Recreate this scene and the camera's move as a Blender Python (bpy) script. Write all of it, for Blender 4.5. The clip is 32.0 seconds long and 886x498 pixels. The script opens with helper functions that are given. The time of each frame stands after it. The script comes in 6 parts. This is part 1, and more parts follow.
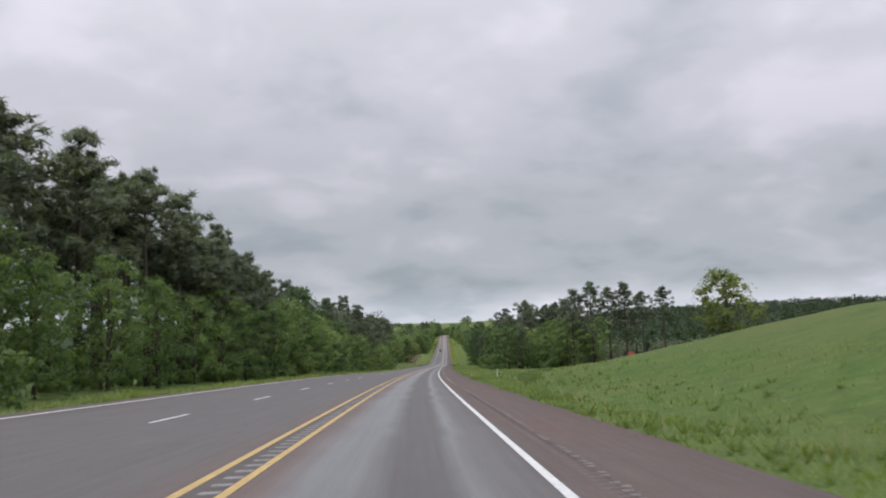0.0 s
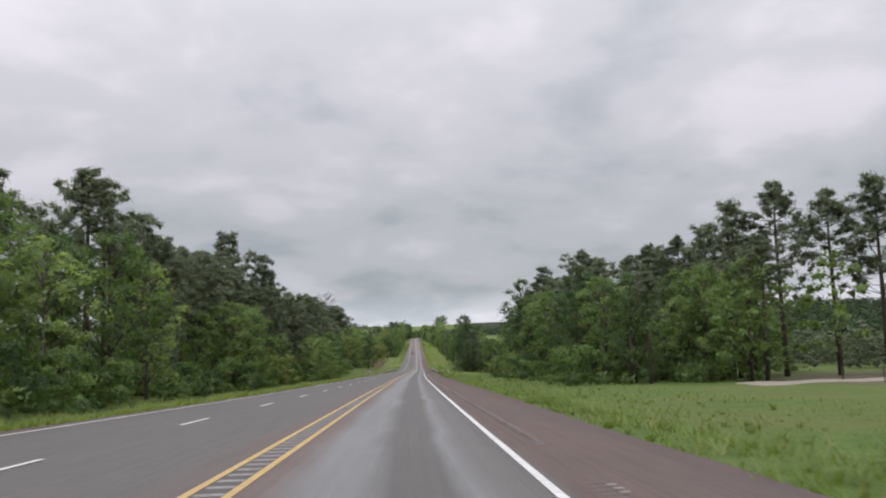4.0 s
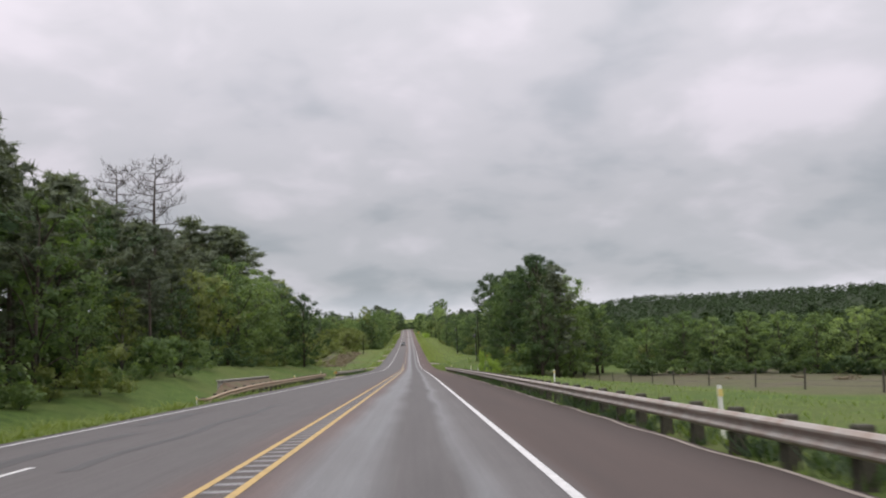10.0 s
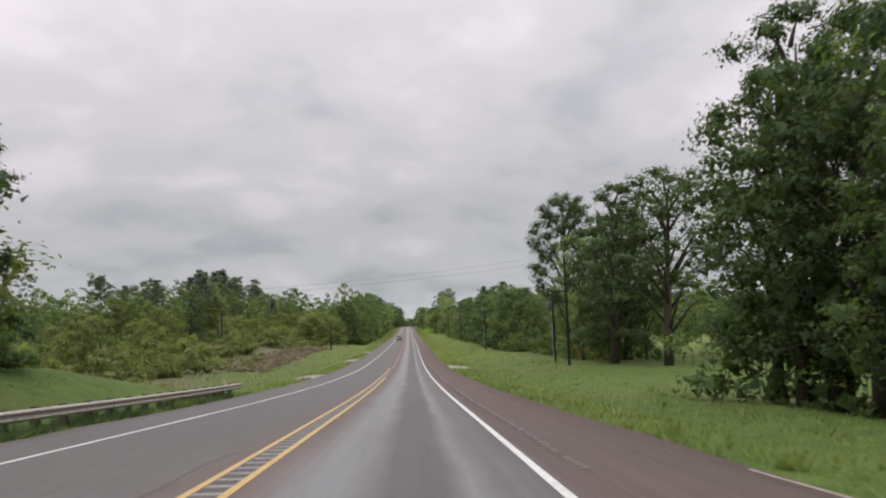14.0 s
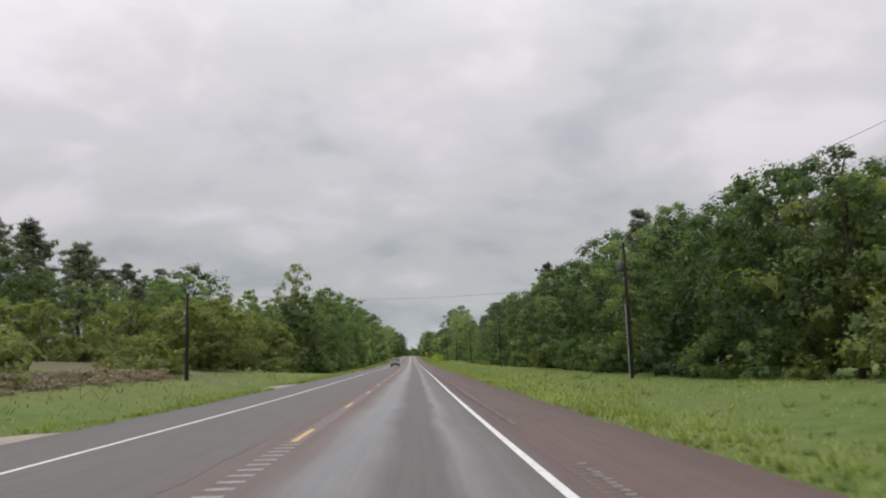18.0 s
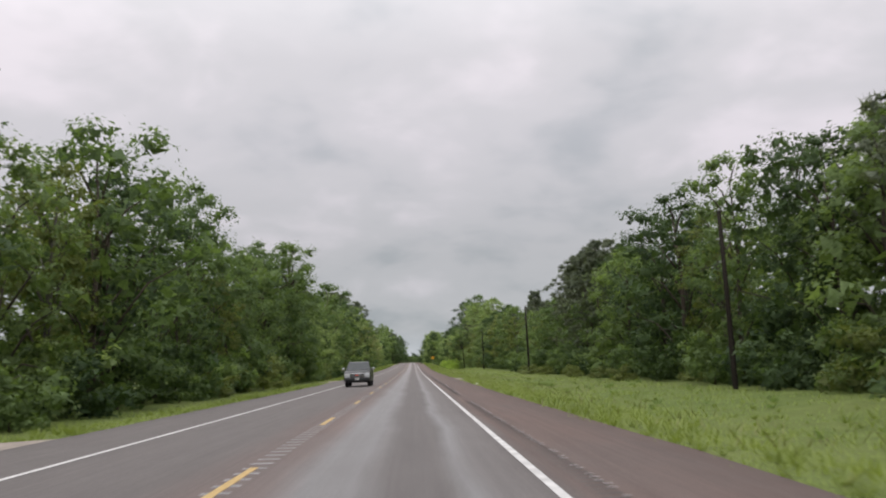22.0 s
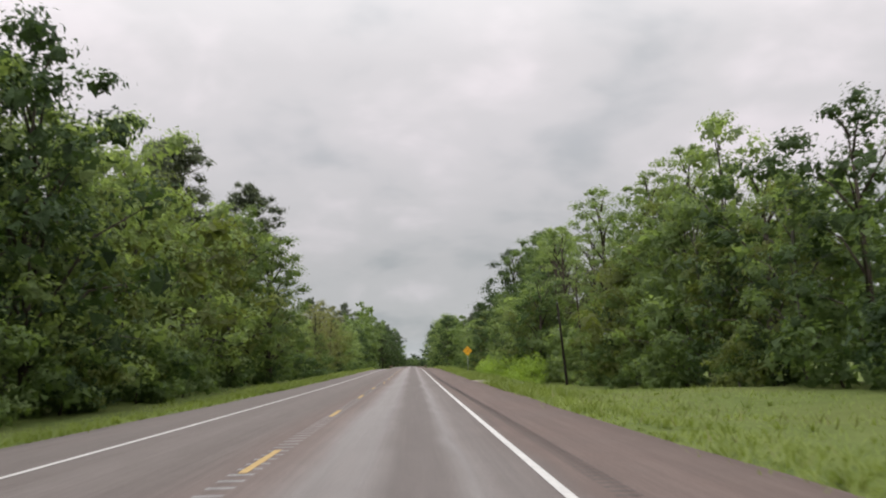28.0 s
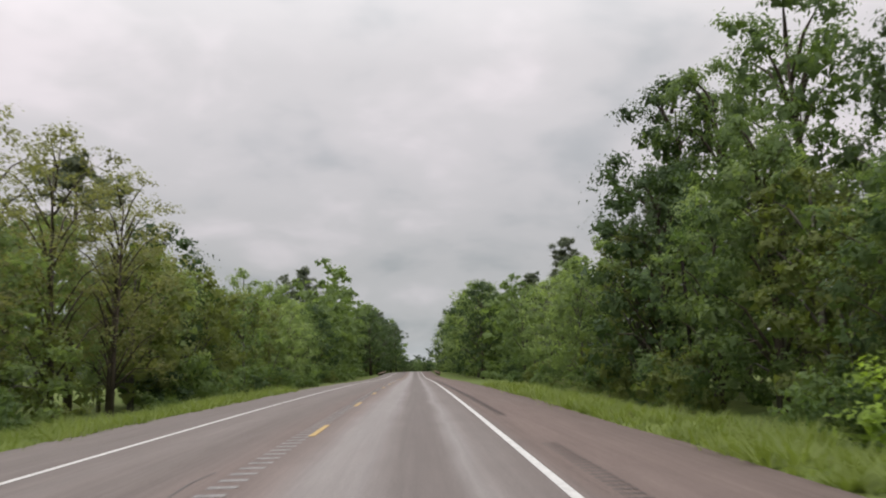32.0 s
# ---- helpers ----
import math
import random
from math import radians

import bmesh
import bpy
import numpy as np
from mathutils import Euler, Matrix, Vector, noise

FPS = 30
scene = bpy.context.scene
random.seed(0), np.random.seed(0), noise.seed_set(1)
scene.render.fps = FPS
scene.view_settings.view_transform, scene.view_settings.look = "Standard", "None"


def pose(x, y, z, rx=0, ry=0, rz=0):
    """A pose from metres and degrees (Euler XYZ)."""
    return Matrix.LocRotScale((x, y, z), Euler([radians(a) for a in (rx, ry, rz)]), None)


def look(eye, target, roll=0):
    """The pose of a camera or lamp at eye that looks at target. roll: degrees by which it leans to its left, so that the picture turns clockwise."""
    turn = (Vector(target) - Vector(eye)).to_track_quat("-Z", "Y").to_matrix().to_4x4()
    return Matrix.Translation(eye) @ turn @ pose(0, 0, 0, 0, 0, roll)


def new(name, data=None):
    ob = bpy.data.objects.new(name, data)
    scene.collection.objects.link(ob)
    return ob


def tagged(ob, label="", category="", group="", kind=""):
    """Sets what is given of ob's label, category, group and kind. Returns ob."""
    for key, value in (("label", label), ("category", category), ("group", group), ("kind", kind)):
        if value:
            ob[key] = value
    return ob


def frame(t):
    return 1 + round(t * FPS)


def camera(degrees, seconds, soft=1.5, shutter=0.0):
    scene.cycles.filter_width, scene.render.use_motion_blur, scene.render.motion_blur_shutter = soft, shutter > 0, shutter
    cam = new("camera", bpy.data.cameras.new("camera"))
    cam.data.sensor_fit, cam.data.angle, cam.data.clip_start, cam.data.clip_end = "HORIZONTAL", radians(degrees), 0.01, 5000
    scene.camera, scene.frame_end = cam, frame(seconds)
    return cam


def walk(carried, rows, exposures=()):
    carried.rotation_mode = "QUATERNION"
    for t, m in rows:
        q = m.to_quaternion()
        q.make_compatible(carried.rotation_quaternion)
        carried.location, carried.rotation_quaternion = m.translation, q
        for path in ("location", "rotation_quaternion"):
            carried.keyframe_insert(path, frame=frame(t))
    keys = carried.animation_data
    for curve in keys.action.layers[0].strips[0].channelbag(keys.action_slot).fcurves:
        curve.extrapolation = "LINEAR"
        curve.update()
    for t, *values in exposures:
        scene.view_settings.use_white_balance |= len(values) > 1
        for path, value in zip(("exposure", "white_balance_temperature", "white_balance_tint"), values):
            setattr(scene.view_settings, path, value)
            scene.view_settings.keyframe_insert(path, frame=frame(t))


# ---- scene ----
cam = camera(54.8, 32.0, soft=2.0, shutter=0.14)
PATH = [
    (0.0, 0.03, 0.0, 1.4, 95.59, 1.9, 0.25), (0.5, -0.41, 15.95, 0.87, 95.77, 1.89, 0.07), (1.0, -0.88, 31.9, 0.33, 95.77, 1.82, -0.12),
    (1.5, -1.39, 47.85, -0.23, 95.69, 1.84, -0.31), (2.0, -1.88, 63.8, -0.79, 95.71, 1.84, -0.53), (2.5, -2.37, 79.75, -1.37, 95.73, 1.7, -0.81),
    (3.0, -2.72, 95.7, -1.94, 95.75, 1.6, -1.24), (3.5, -2.88, 111.65, -2.5, 95.83, 1.68, -1.59), (4.0, -2.99, 127.6, -3.05, 95.89, 1.67, -1.78),
    (4.5, -3.07, 143.55, -3.59, 95.9, 1.66, -1.85), (5.0, -3.12, 159.5, -4.13, 95.92, 1.65, -1.93), (5.5, -3.15, 175.45, -4.68, 95.93, 1.64, -2.01),
    (6.0, -3.22, 191.4, -5.23, 95.94, 1.46, -2.03), (6.5, -3.3, 207.35, -5.78, 95.92, 1.52, -2.0), (7.0, -3.35, 223.3, -6.33, 95.9, 1.59, -1.93),
    (7.5, -3.42, 239.25, -6.89, 95.9, 1.48, -1.9), (8.0, -3.46, 255.2, -7.43, 95.78, 1.63, -1.93), (8.5, -3.44, 271.15, -7.97, 95.82, 1.61, -2.0),
    (9.0, -3.4, 287.1, -8.5, 95.83, 1.57, -2.14), (9.5, -3.23, 303.05, -9.03, 95.76, 1.71, -2.2), (10.0, -3.05, 319.0, -9.54, 95.65, 1.87, -2.26),
    (10.5, -2.94, 334.95, -10.05, 95.67, 1.43, -2.33), (11.0, -2.83, 350.9, -10.56, 95.66, 1.47, -2.35), (11.5, -2.69, 366.85, -11.07, 95.57, 1.69, -2.28),
    (12.0, -2.55, 382.8, -11.58, 95.66, 1.68, -2.27), (12.5, -2.48, 398.75, -12.09, 95.81, 1.7, -2.27), (13.0, -2.42, 414.7, -12.6, 95.73, 1.48, -2.26),
    (13.5, -2.35, 430.65, -13.13, 95.79, 1.32, -2.23), (14, -2.28, 446.6, -13.65, 95.78, 1.38, -2.2), (14.5, -2.23, 462.55, -14.17, 95.77, 1.44, -2.17),
    (15, -2.2, 478.5, -14.69, 95.83, 1.5, -2.15), (15.5, -2.17, 494.45, -15.15, 96.13, 1.56, -2.14), (16.0, -2.14, 510.4, -15.52, 96.5, 1.51, -2.13),
    (16.5, -2.15, 526.35, -15.81, 96.96, 1.54, -2.03), (17.0, -2.16, 542.3, -16.0, 97.23, 1.66, -2.0), (17.5, -2.14, 558.25, -16.09, 97.56, 1.66, -1.95),
    (18.0, -2.12, 574.2, -16.06, 98.0, 1.71, -1.95), (18.5, -2.1, 590.15, -15.96, 98.24, 1.77, -1.98), (19.0, -2.07, 606.1, -15.82, 98.37, 1.76, -1.98),
    (19.5, -2.03, 622.05, -15.64, 98.34, 1.77, -1.95), (20.0, -1.98, 638.0, -15.44, 98.59, 1.72, -1.95), (20.5, -1.99, 653.95, -15.24, 98.64, 1.84, -1.88),
    (21.0, -2.01, 669.9, -15.05, 98.54, 1.83, -1.89), (21.5, -1.97, 685.85, -14.86, 98.55, 1.9, -1.9), (22.0, -1.94, 701.8, -14.66, 98.51, 1.87, -1.85),
    (22.5, -1.9, 717.75, -14.46, 98.5, 1.69, -1.9), (23.0, -1.87, 733.7, -14.26, 98.62, 1.59, -1.93), (23.5, -1.83, 749.65, -14.04, 98.54, 1.64, -1.92),
    (24.0, -1.79, 765.6, -13.82, 98.47, 1.67, -1.88), (24.5, -1.82, 781.55, -13.58, 98.58, 1.52, -1.84), (25.0, -1.86, 797.5, -13.34, 98.47, 1.43, -1.64),
    (25.5, -1.94, 813.45, -13.1, 98.53, 1.66, -1.56), (26, -2.03, 829.4, -12.85, 98.55, 1.72, -1.6), (26.5, -2.1, 845.35, -12.59, 98.6, 1.77, -1.66),
    (27, -2.18, 861.3, -12.32, 98.65, 1.83, -1.72), (27.5, -2.24, 877.25, -12.03, 98.71, 1.88, -1.77), (28.0, -2.3, 893.2, -11.72, 98.82, 1.77, -1.86),
    (28.5, -2.34, 909.15, -11.39, 98.96, 1.67, -1.92), (29.0, -2.38, 925.1, -11.03, 99.01, 1.67, -1.78), (29.5, -2.41, 941.05, -10.65, 99.08, 1.38, -1.69),
    (30.0, -2.44, 957.0, -10.26, 99.11, 1.41, -1.63), (30.5, -2.5, 972.95, -9.85, 99.09, 1.22, -1.63), (31.0, -2.56, 988.9, -9.42, 99.11, 1.55, -1.61),
    (31.5, -2.57, 1004.85, -9.0, 99.01, 1.92, -1.64), (32.0, -2.58, 1020.8, -8.57, 99.02, 1.62, -1.62),
]

walk(cam, [(r[0], pose(*r[1:])) for r in PATH],
     [(0, -0.1, 6200, 11), (3, -0.05, 6300, 11), (6, 0.02, 6450, 11), (11, 0.0, 6450, 13), (16, 0.02, 6700, 11), (19, -0.07, 6500, 10), (23, -0.03, 6600, 11), (28, 0.0, 6700, 10), (32, -0.06, 6700, 10)])

# ---- the road's line: heading (degrees) and grade (percent) every 50 m ----
KNOTS = np.arange(-25, 1226, 50.0)
HEAD = [2.26, 1.86, 1.21, 0.53, 0.26, 0.03, -0.27, -0.45, -0.4, -0.25, -0.1, -0.03, -0.04, -0.11, -0.03, 0.08, 0.13, 0.13, 0.05, 0.09, 0.14, 0.14, 0.18, 0.2, 0.21, 0.21]
GRADE = [-3.04, -3.42, -3.64, -3.4, -3.43, -3.49, -3.33, -3.21, -3.16, -3.29, -3.26, -1.59, 0.53, 1.28, 1.19, 1.28, 1.49, 1.55, 1.85, 2.3, 2.66, 2.65, 1.94, 1.25, 0.57, -0.11]
SS = np.arange(-700, 6001, 1.0)
_h = np.radians(np.interp(SS, np.r_[KNOTS, 1290, 1420, 1600, 2000], HEAD + [0.2, -9, -16, -16]))
_g = np.interp(SS, np.r_[-700, -200, KNOTS[:24], 1170, 1225, 1275, 1400, 1700, 1900], [0, -2] + GRADE[:24] + [2.0, 2.7, 2.2, 0.4, 0.0, 0.0]) / 100
_x = np.r_[0, np.cumsum(-np.sin((_h[1:] + _h[:-1]) / 2))]
_z = np.r_[0, np.cumsum((_g[1:] + _g[:-1]) / 2)]
_x -= _x[700]
_z -= _z[700]


def xr(s):
    return np.interp(s, SS, _x)


def zr(s):
    return np.interp(s, SS, _z)


def heading(s):
    return float(np.degrees(np.interp(s, SS, _h)))


def slope(s):
    return float(np.degrees(np.arctan(np.interp(s, SS, _g))))


def sstep(a, b, v):
    u = np.clip((np.asarray(v, float) - a) / (b - a), 0, 1)
    return u * u * (3 - 2 * u)


LINE_R, PAVE_R, CROWN = 1.62, 4.55, -2.2


def line_left(s):
    return np.interp(s, [310, 368, 429, 524, 620, 747, 906, 968, 1032], [-9.5, -8.15, -7.0, -6.4, -6.1, -5.92, -5.86, -5.6, -5.45])


def pave_left(s):
    return np.interp(s, [310, 345, 440, 620, 750, 900, 960, 1000], [-10.2, -9.2, -9.2, -9.1, -8.75, -8.6, -8.0, -7.65])


def road_z(s, lat):
    """Height of the paved surface, with its crown."""
    tilt = 1 - sstep(70, 210, s)  # the first bend is banked
    return zr(s) - (1 - tilt) * 0.02 * (np.abs(lat - CROWN) - abs(CROWN)) - tilt * 0.045 * lat


def soft_noise(x, y, size, seed):
    """Cheap smooth noise from a few waves, about -1 to 1."""
    rs = np.random.RandomState(seed)
    out = 0
    for _ in range(6):
        a, ph, k = rs.uniform(0, 6.28), rs.uniform(0, 6.28), rs.uniform(0.5, 1.6) * 6.28 / size
        out = out + np.sin((x * math.cos(a) + y * math.sin(a)) * k + ph)
    return out / 3.2


# driveways that join the shoulder: from, to, lateral start and end
DRIVES = [(419, 435, -9.0, -14), (530, 539, -8.9, -12), (589, 597, -8.9, -11.5), (634, 642, -8.9, -11.3), (716, 724, -8.6, -12), (797, 805, -8.5, -11.5), (549, 559, 4.4, 7.5), (790, 799, 4.4, 5.6), (952, 960, 4.4, 7.2), (197, 203, 28, 80)]


def on_drive(s, lat, soft=3.0):
    """1 on a driveway, 0 away from it."""
    out = np.zeros(np.broadcast(s, lat).shape)
    for s0, s1, la, lb in DRIVES:
        if abs(la) > 10:
            continue
        side = np.asarray(lat) * np.sign(la) > 0
        reach = 1 - sstep(abs(lb), abs(lb) + 2.5, np.abs(lat))
        out = np.maximum(out, sstep(s0 - soft, s0, s) * (1 - sstep(s1, s1 + soft, s)) * reach * side)
    return out


def dryness(s, lat):
    """Where the grass is brown and rough: the wet field, the scrub, the far paddock."""
    x, y = lat + xr(s), s
    w = 5 * soft_noise(x, y, 26, 61) + 2.5 * soft_noise(x, y, 9, 62)
    a = sstep(20, 27, lat + w) * (1 - sstep(62, 76, lat + w)) * sstep(298, 320, s + w) * (1 - sstep(466, 488, s + w))
    b = sstep(20, 26, -lat + w) * (1 - sstep(54, 66, -lat + w)) * sstep(498, 516, s + w) * (1 - sstep(700, 722, s + w))
    c = sstep(32, 40, lat + w) * (1 - sstep(105, 125, lat + w)) * sstep(134, 150, s + w) * (1 - sstep(215, 240, s + w))
    return np.clip(a + b + c, 0, 1)


def ground_z(s, lat):
    """Height of the land beside the road."""
    s, lat = np.broadcast_arrays(np.asarray(s, float), np.asarray(lat, float))
    x, y = lat + xr(s), s
    pl = pave_left(s)
    d = np.where(lat > 0, lat - PAVE_R, pl - lat)  # distance from the pavement
    edge = np.where(lat > 0, road_z(s, PAVE_R), road_z(s, pl))
    near = edge - 0.10 - (0.45 * sstep(0.5, 4.5, d) - 0.03) * (1 - 0.92 * on_drive(s, lat)) - 0.03 + 0.25 * sstep(6, 13, d)
    near = near + 0.08 * soft_noise(x, y, 7, 3) * sstep(0.5, 3, d) + 0.5 * soft_noise(x, y, 60, 4) * sstep(12, 60, d)
    # grassy bank at the start, the low wet field, and the rise and dip further on
    right = lat > 0
    bank = np.interp(s, [0, 58, 84, 110, 140, 175, 240, 290], [5.2, 4.9, 3.4, 1.8, 0.4, -0.5, -0.5, 0]) * sstep(1.5, 27, d) * right
    low = -np.interp(s, [300, 325, 340, 398, 445, 490, 525], [0, 0.3, 0.5, 1.2, 1.9, 1.3, 0]) * sstep(6, 20, d) * right
    low = low - 1.3 * sstep(3, 9, d) * sstep(930, 980, s) * (1 - sstep(1080, 1150, s)) * right
    low = low + 0.7 * sstep(6, 12, d) * sstep(515, 545, s) * (1 - sstep(590, 640, s)) * right
    rise = (0.9 * sstep(4, 10, d) + 2.0 * sstep(10, 30, d)) * sstep(560, 610, s) * (1 - sstep(680, 740, s)) * (~right)
    low = low + rise - 1.1 * sstep(1.5, 6, d) * sstep(350, 368, s) * (1 - sstep(412, 428, s)) * (1 - sstep(9, 14, d)) * (~right)
    low = low + 2.2 * sstep(3, 15, d) * sstep(365, 425, s) * (1 - sstep(496, 525, s)) * (~right)
    low = low - 0.7 * sstep(3, 9, d) * sstep(1020, 1060, s) * (1 - sstep(1100, 1160, s)) * (~right)
    near = near + bank + low
    r = np.hypot(x, y - 520)
    far = -15 + 43 * sstep(380, 1150, r) + 4 * soft_noise(x, y, 500, 5) + 10 * sstep(1500, 4500, r)
    m = sstep(90, 330, np.abs(lat))
    m = np.maximum(m, sstep(1750, 2400, s))
    z = near * (1 - m) + far * m
    return np.where(d < 0, road_z(s, lat) - 0.4, z)


# ---- world: an overcast sky, brighter overhead ----
world = bpy.data.worlds.new("sky")
scene.world = world
world.use_nodes = True
wt = world.node_tree
wt.nodes.clear()


def N(tree, kind, **kw):
    n = tree.nodes.new(kind)
    for k, v in kw.items():
        if k == "inputs":
            for i, val in v.items():
                n.inputs[i].default_value = val
        else:
            setattr(n, k, v)
    return n


def L(tree, a, b):
    tree.links.new(a, b)


def ramp(tree, fac, stops, smooth="LINEAR"):
    r = tree.nodes.new("ShaderNodeValToRGB")
    r.color_ramp.interpolation = smooth
    e = r.color_ramp.elements
    while len(e) < len(stops):
        e.new(0.5)
    for el, (p, c) in zip(e, stops):
        el.position = p
        el.color = (*c, 1) if len(c) == 3 else c
    L(tree, fac, r.inputs[0])
    return r.outputs[0]


def mixc(tree, fac, a, b, how="MIX"):
    m = tree.nodes.new("ShaderNodeMix")
    m.data_type, m.blend_type = "RGBA", how
    for sock, v in ((m.inputs[0], fac), (m.inputs[6], a), (m.inputs[7], b)):
        if isinstance(v, (int, float)):
            sock.default_value = v
        elif isinstance(v, tuple):
            sock.default_value = (*v, 1)
        else:
            L(tree, v, sock)
    return m.outputs[2]


def math_(tree, op, a, b=None, c=None):
    m = tree.nodes.new("ShaderNodeMath")
    m.operation = op
    for i, v in enumerate((a, b, c)):
        if v is None:
            continue
        if isinstance(v, (int, float)):
            m.inputs[i].default_value = v
        else:
            L(tree, v, m.inputs[i])
    return m.outputs[0]


tc = N(wt, "ShaderNodeTexCoord")
sep = N(wt, "ShaderNodeSeparateXYZ")
L(wt, tc.outputs["Generated"], sep.inputs[0])
up = math_(wt, "MAXIMUM", sep.outputs[2], 0.0)
den = math_(wt, "ADD", up, 0.32)
com = N(wt, "ShaderNodeCombineXYZ")
L(wt, math_(wt, "DIVIDE", sep.outputs[0], den), com.inputs[0])
L(wt, math_(wt, "DIVIDE", sep.outputs[1], den), com.inputs[1])
n1 = N(wt, "ShaderNodeTexNoise", inputs={"Scale": 2.0, "Detail": 4.0, "Roughness": 0.48, "Distortion": 0.2})
n2 = N(wt, "ShaderNodeTexNoise", inputs={"Scale": 4.6, "Detail": 4.0, "Roughness": 0.5, "Distortion": 0.3})
L(wt, com.outputs[0], n1.inputs[0])
L(wt, com.outputs[0], n2.inputs[0])
cloud = math_(wt, "ADD", math_(wt, "MULTIPLY", n1.outputs[0], 0.72), math_(wt, "MULTIPLY", n2.outputs[0], 0.28))
tone = ramp(wt, cloud, [(0.36, (0.76, 0.80, 0.82)), (0.5, (0.99, 0.99, 1.0)), (0.64, (1.24, 1.19, 1.22))], "EASE")
lum = ramp(wt, up, [(0.0, (0.78, 0.79, 0.83)), (0.025, (0.72, 0.735, 0.77)), (0.055, (0.50, 0.52, 0.54)), (0.14, (0.535, 0.545, 0.565)),
                    (0.27, (0.70, 0.69, 0.725)), (0.45, (0.82, 0.81, 0.84)), (1.0, (1.0, 1.0, 1.0))])
sky = N(wt, "ShaderNodeTexSky", sky_type="NISHITA", sun_disc=False, sun_elevation=radians(52), sun_rotation=radians(200))
zen = math_(wt, "ADD", 1.0, math_(wt, "MULTIPLY", ramp(wt, up, [(0.36, (0, 0, 0)), (0.9, (1, 1, 1))]), 1.35))
base = mixc(wt, 1.0, lum, tone, "MULTIPLY")
vs = N(wt, "ShaderNodeVectorMath", operation="SCALE")
L(wt, base, vs.inputs[0])
L(wt, zen, vs.inputs[3])
bg1 = N(wt, "ShaderNodeBackground", inputs={"Strength": 1.0})
bg2 = N(wt, "ShaderNodeBackground", inputs={"Strength": 0.05})
L(wt, vs.outputs[0], bg1.inputs[0])
L(wt, sky.outputs[0], bg2.inputs[0])
mx = N(wt, "ShaderNodeMixShader", inputs={0: 0.06})
L(wt, bg1.outputs[0], mx.inputs[1])
L(wt, bg2.outputs[0], mx.inputs[2])
wo = N(wt, "ShaderNodeOutputWorld")
L(wt, mx.outputs[0], wo.inputs[0])

sun = new("sun", bpy.data.lights.new("sun", "SUN"))
sun.data.energy, sun.data.angle, sun.data.color = 1.15, radians(40), (1.0, 0.98, 0.95)
sun.matrix_world = look((0, 0, 100), (40, 130, -90))


# ---- materials ----
def mat(name):
    m = bpy.data.materials.new(name)
    m.use_nodes = True
    t = m.node_tree
    b = t.nodes["Principled BSDF"]
    return m, t, b


def noise_tex(t, scale, detail=4.0, rough=0.55, vec=None, dist=0.0):
    n = N(t, "ShaderNodeTexNoise", inputs={"Scale": scale, "Detail": detail, "Roughness": rough, "Distortion": dist})
    if vec is None:
        vec = N(t, "ShaderNodeTexCoord").outputs["Object"]
    L(t, vec, n.inputs[0])
    return n.outputs[0]


def bump(t, b, height, dist, strength=1.0):
    n = N(t, "ShaderNodeBump", inputs={"Strength": strength, "Distance": dist})
    L(t, height, n.inputs["Height"])
    L(t, n.outputs[0], b.inputs["Normal"])


def plain(name, col, rough=0.7, metal=0.0, var=0.25, scale=6.0, bump_d=0.0, col2=None):
    m, t, b = mat(name)
    f = noise_tex(t, scale, 5.0, 0.6)
    f2 = noise_tex(t, scale * 0.13, 3.0)
    c2 = col2 or tuple(v * (1 - var) for v in col)
    c = mixc(t, ramp(t, f, [(0.35, (0, 0, 0)), (0.7, (1, 1, 1))]), col, c2)
    c = mixc(t, ramp(t, f2, [(0.3, (0, 0, 0)), (0.75, (var, var, var))]), c, tuple(v * 0.6 for v in col))
    L(t, c, b.inputs["Base Color"])
    b.inputs["Roughness"].default_value = rough
    b.inputs["Metallic"].default_value = metal
    if bump_d:
        bump(t, b, f, bump_d)
    return m


def foliage(name, dark, light, island=0.5, trans=0.35, leafy=True):
    """Leaves: tint varies from tree to tree, bough to bough and leaf to leaf; some light passes through."""
    m, t, b = mat(name)
    oi = N(t, "ShaderNodeObjectInfo")
    geo = N(t, "ShaderNodeNewGeometry")
    per = math_(t, "ADD", math_(t, "MULTIPLY", oi.outputs["Random"], 1 - island), math_(t, "MULTIPLY", geo.outputs["Random Per Island"], island))
    c = ramp(t, per, [(0.1, dark), (0.9, light)])
    pos = N(t, "ShaderNodeNewGeometry").outputs["Position"]
    big = noise_tex(t, 0.35, 2.0, 0.5, pos)
    c = mixc(t, ramp(t, big, [(0.35, (0, 0, 0)), (0.7, (0.6, 0.6, 0.6))]), c, tuple(v * 1.25 for v in light))
    if leafy:
        fine = noise_tex(t, 5.0, 3.0, 0.7, pos)
        c = mixc(t, 0.6, c, ramp(t, fine, [(0.3, (0.55, 0.58, 0.6)), (0.7, (1.4, 1.38, 1.3))]), "MULTIPLY")
        bump(t, b, fine, 0.22, 0.9)
    L(t, c, b.inputs["Base Color"])
    b.inputs["Roughness"].default_value = 0.65
    b.inputs["Specular IOR Level"].default_value = 0.18
    tr = N(t, "ShaderNodeBsdfTranslucent")
    L(t, mixc(t, 1.0, c, (1.15, 1.2, 0.6), "MULTIPLY"), tr.inputs[0])
    ms = N(t, "ShaderNodeMixShader", inputs={0: trans})
    L(t, b.outputs[0], ms.inputs[1])
    L(t, tr.outputs[0], ms.inputs[2])
    L(t, ms.outputs[0], t.nodes["Material Output"].inputs[0])
    return m


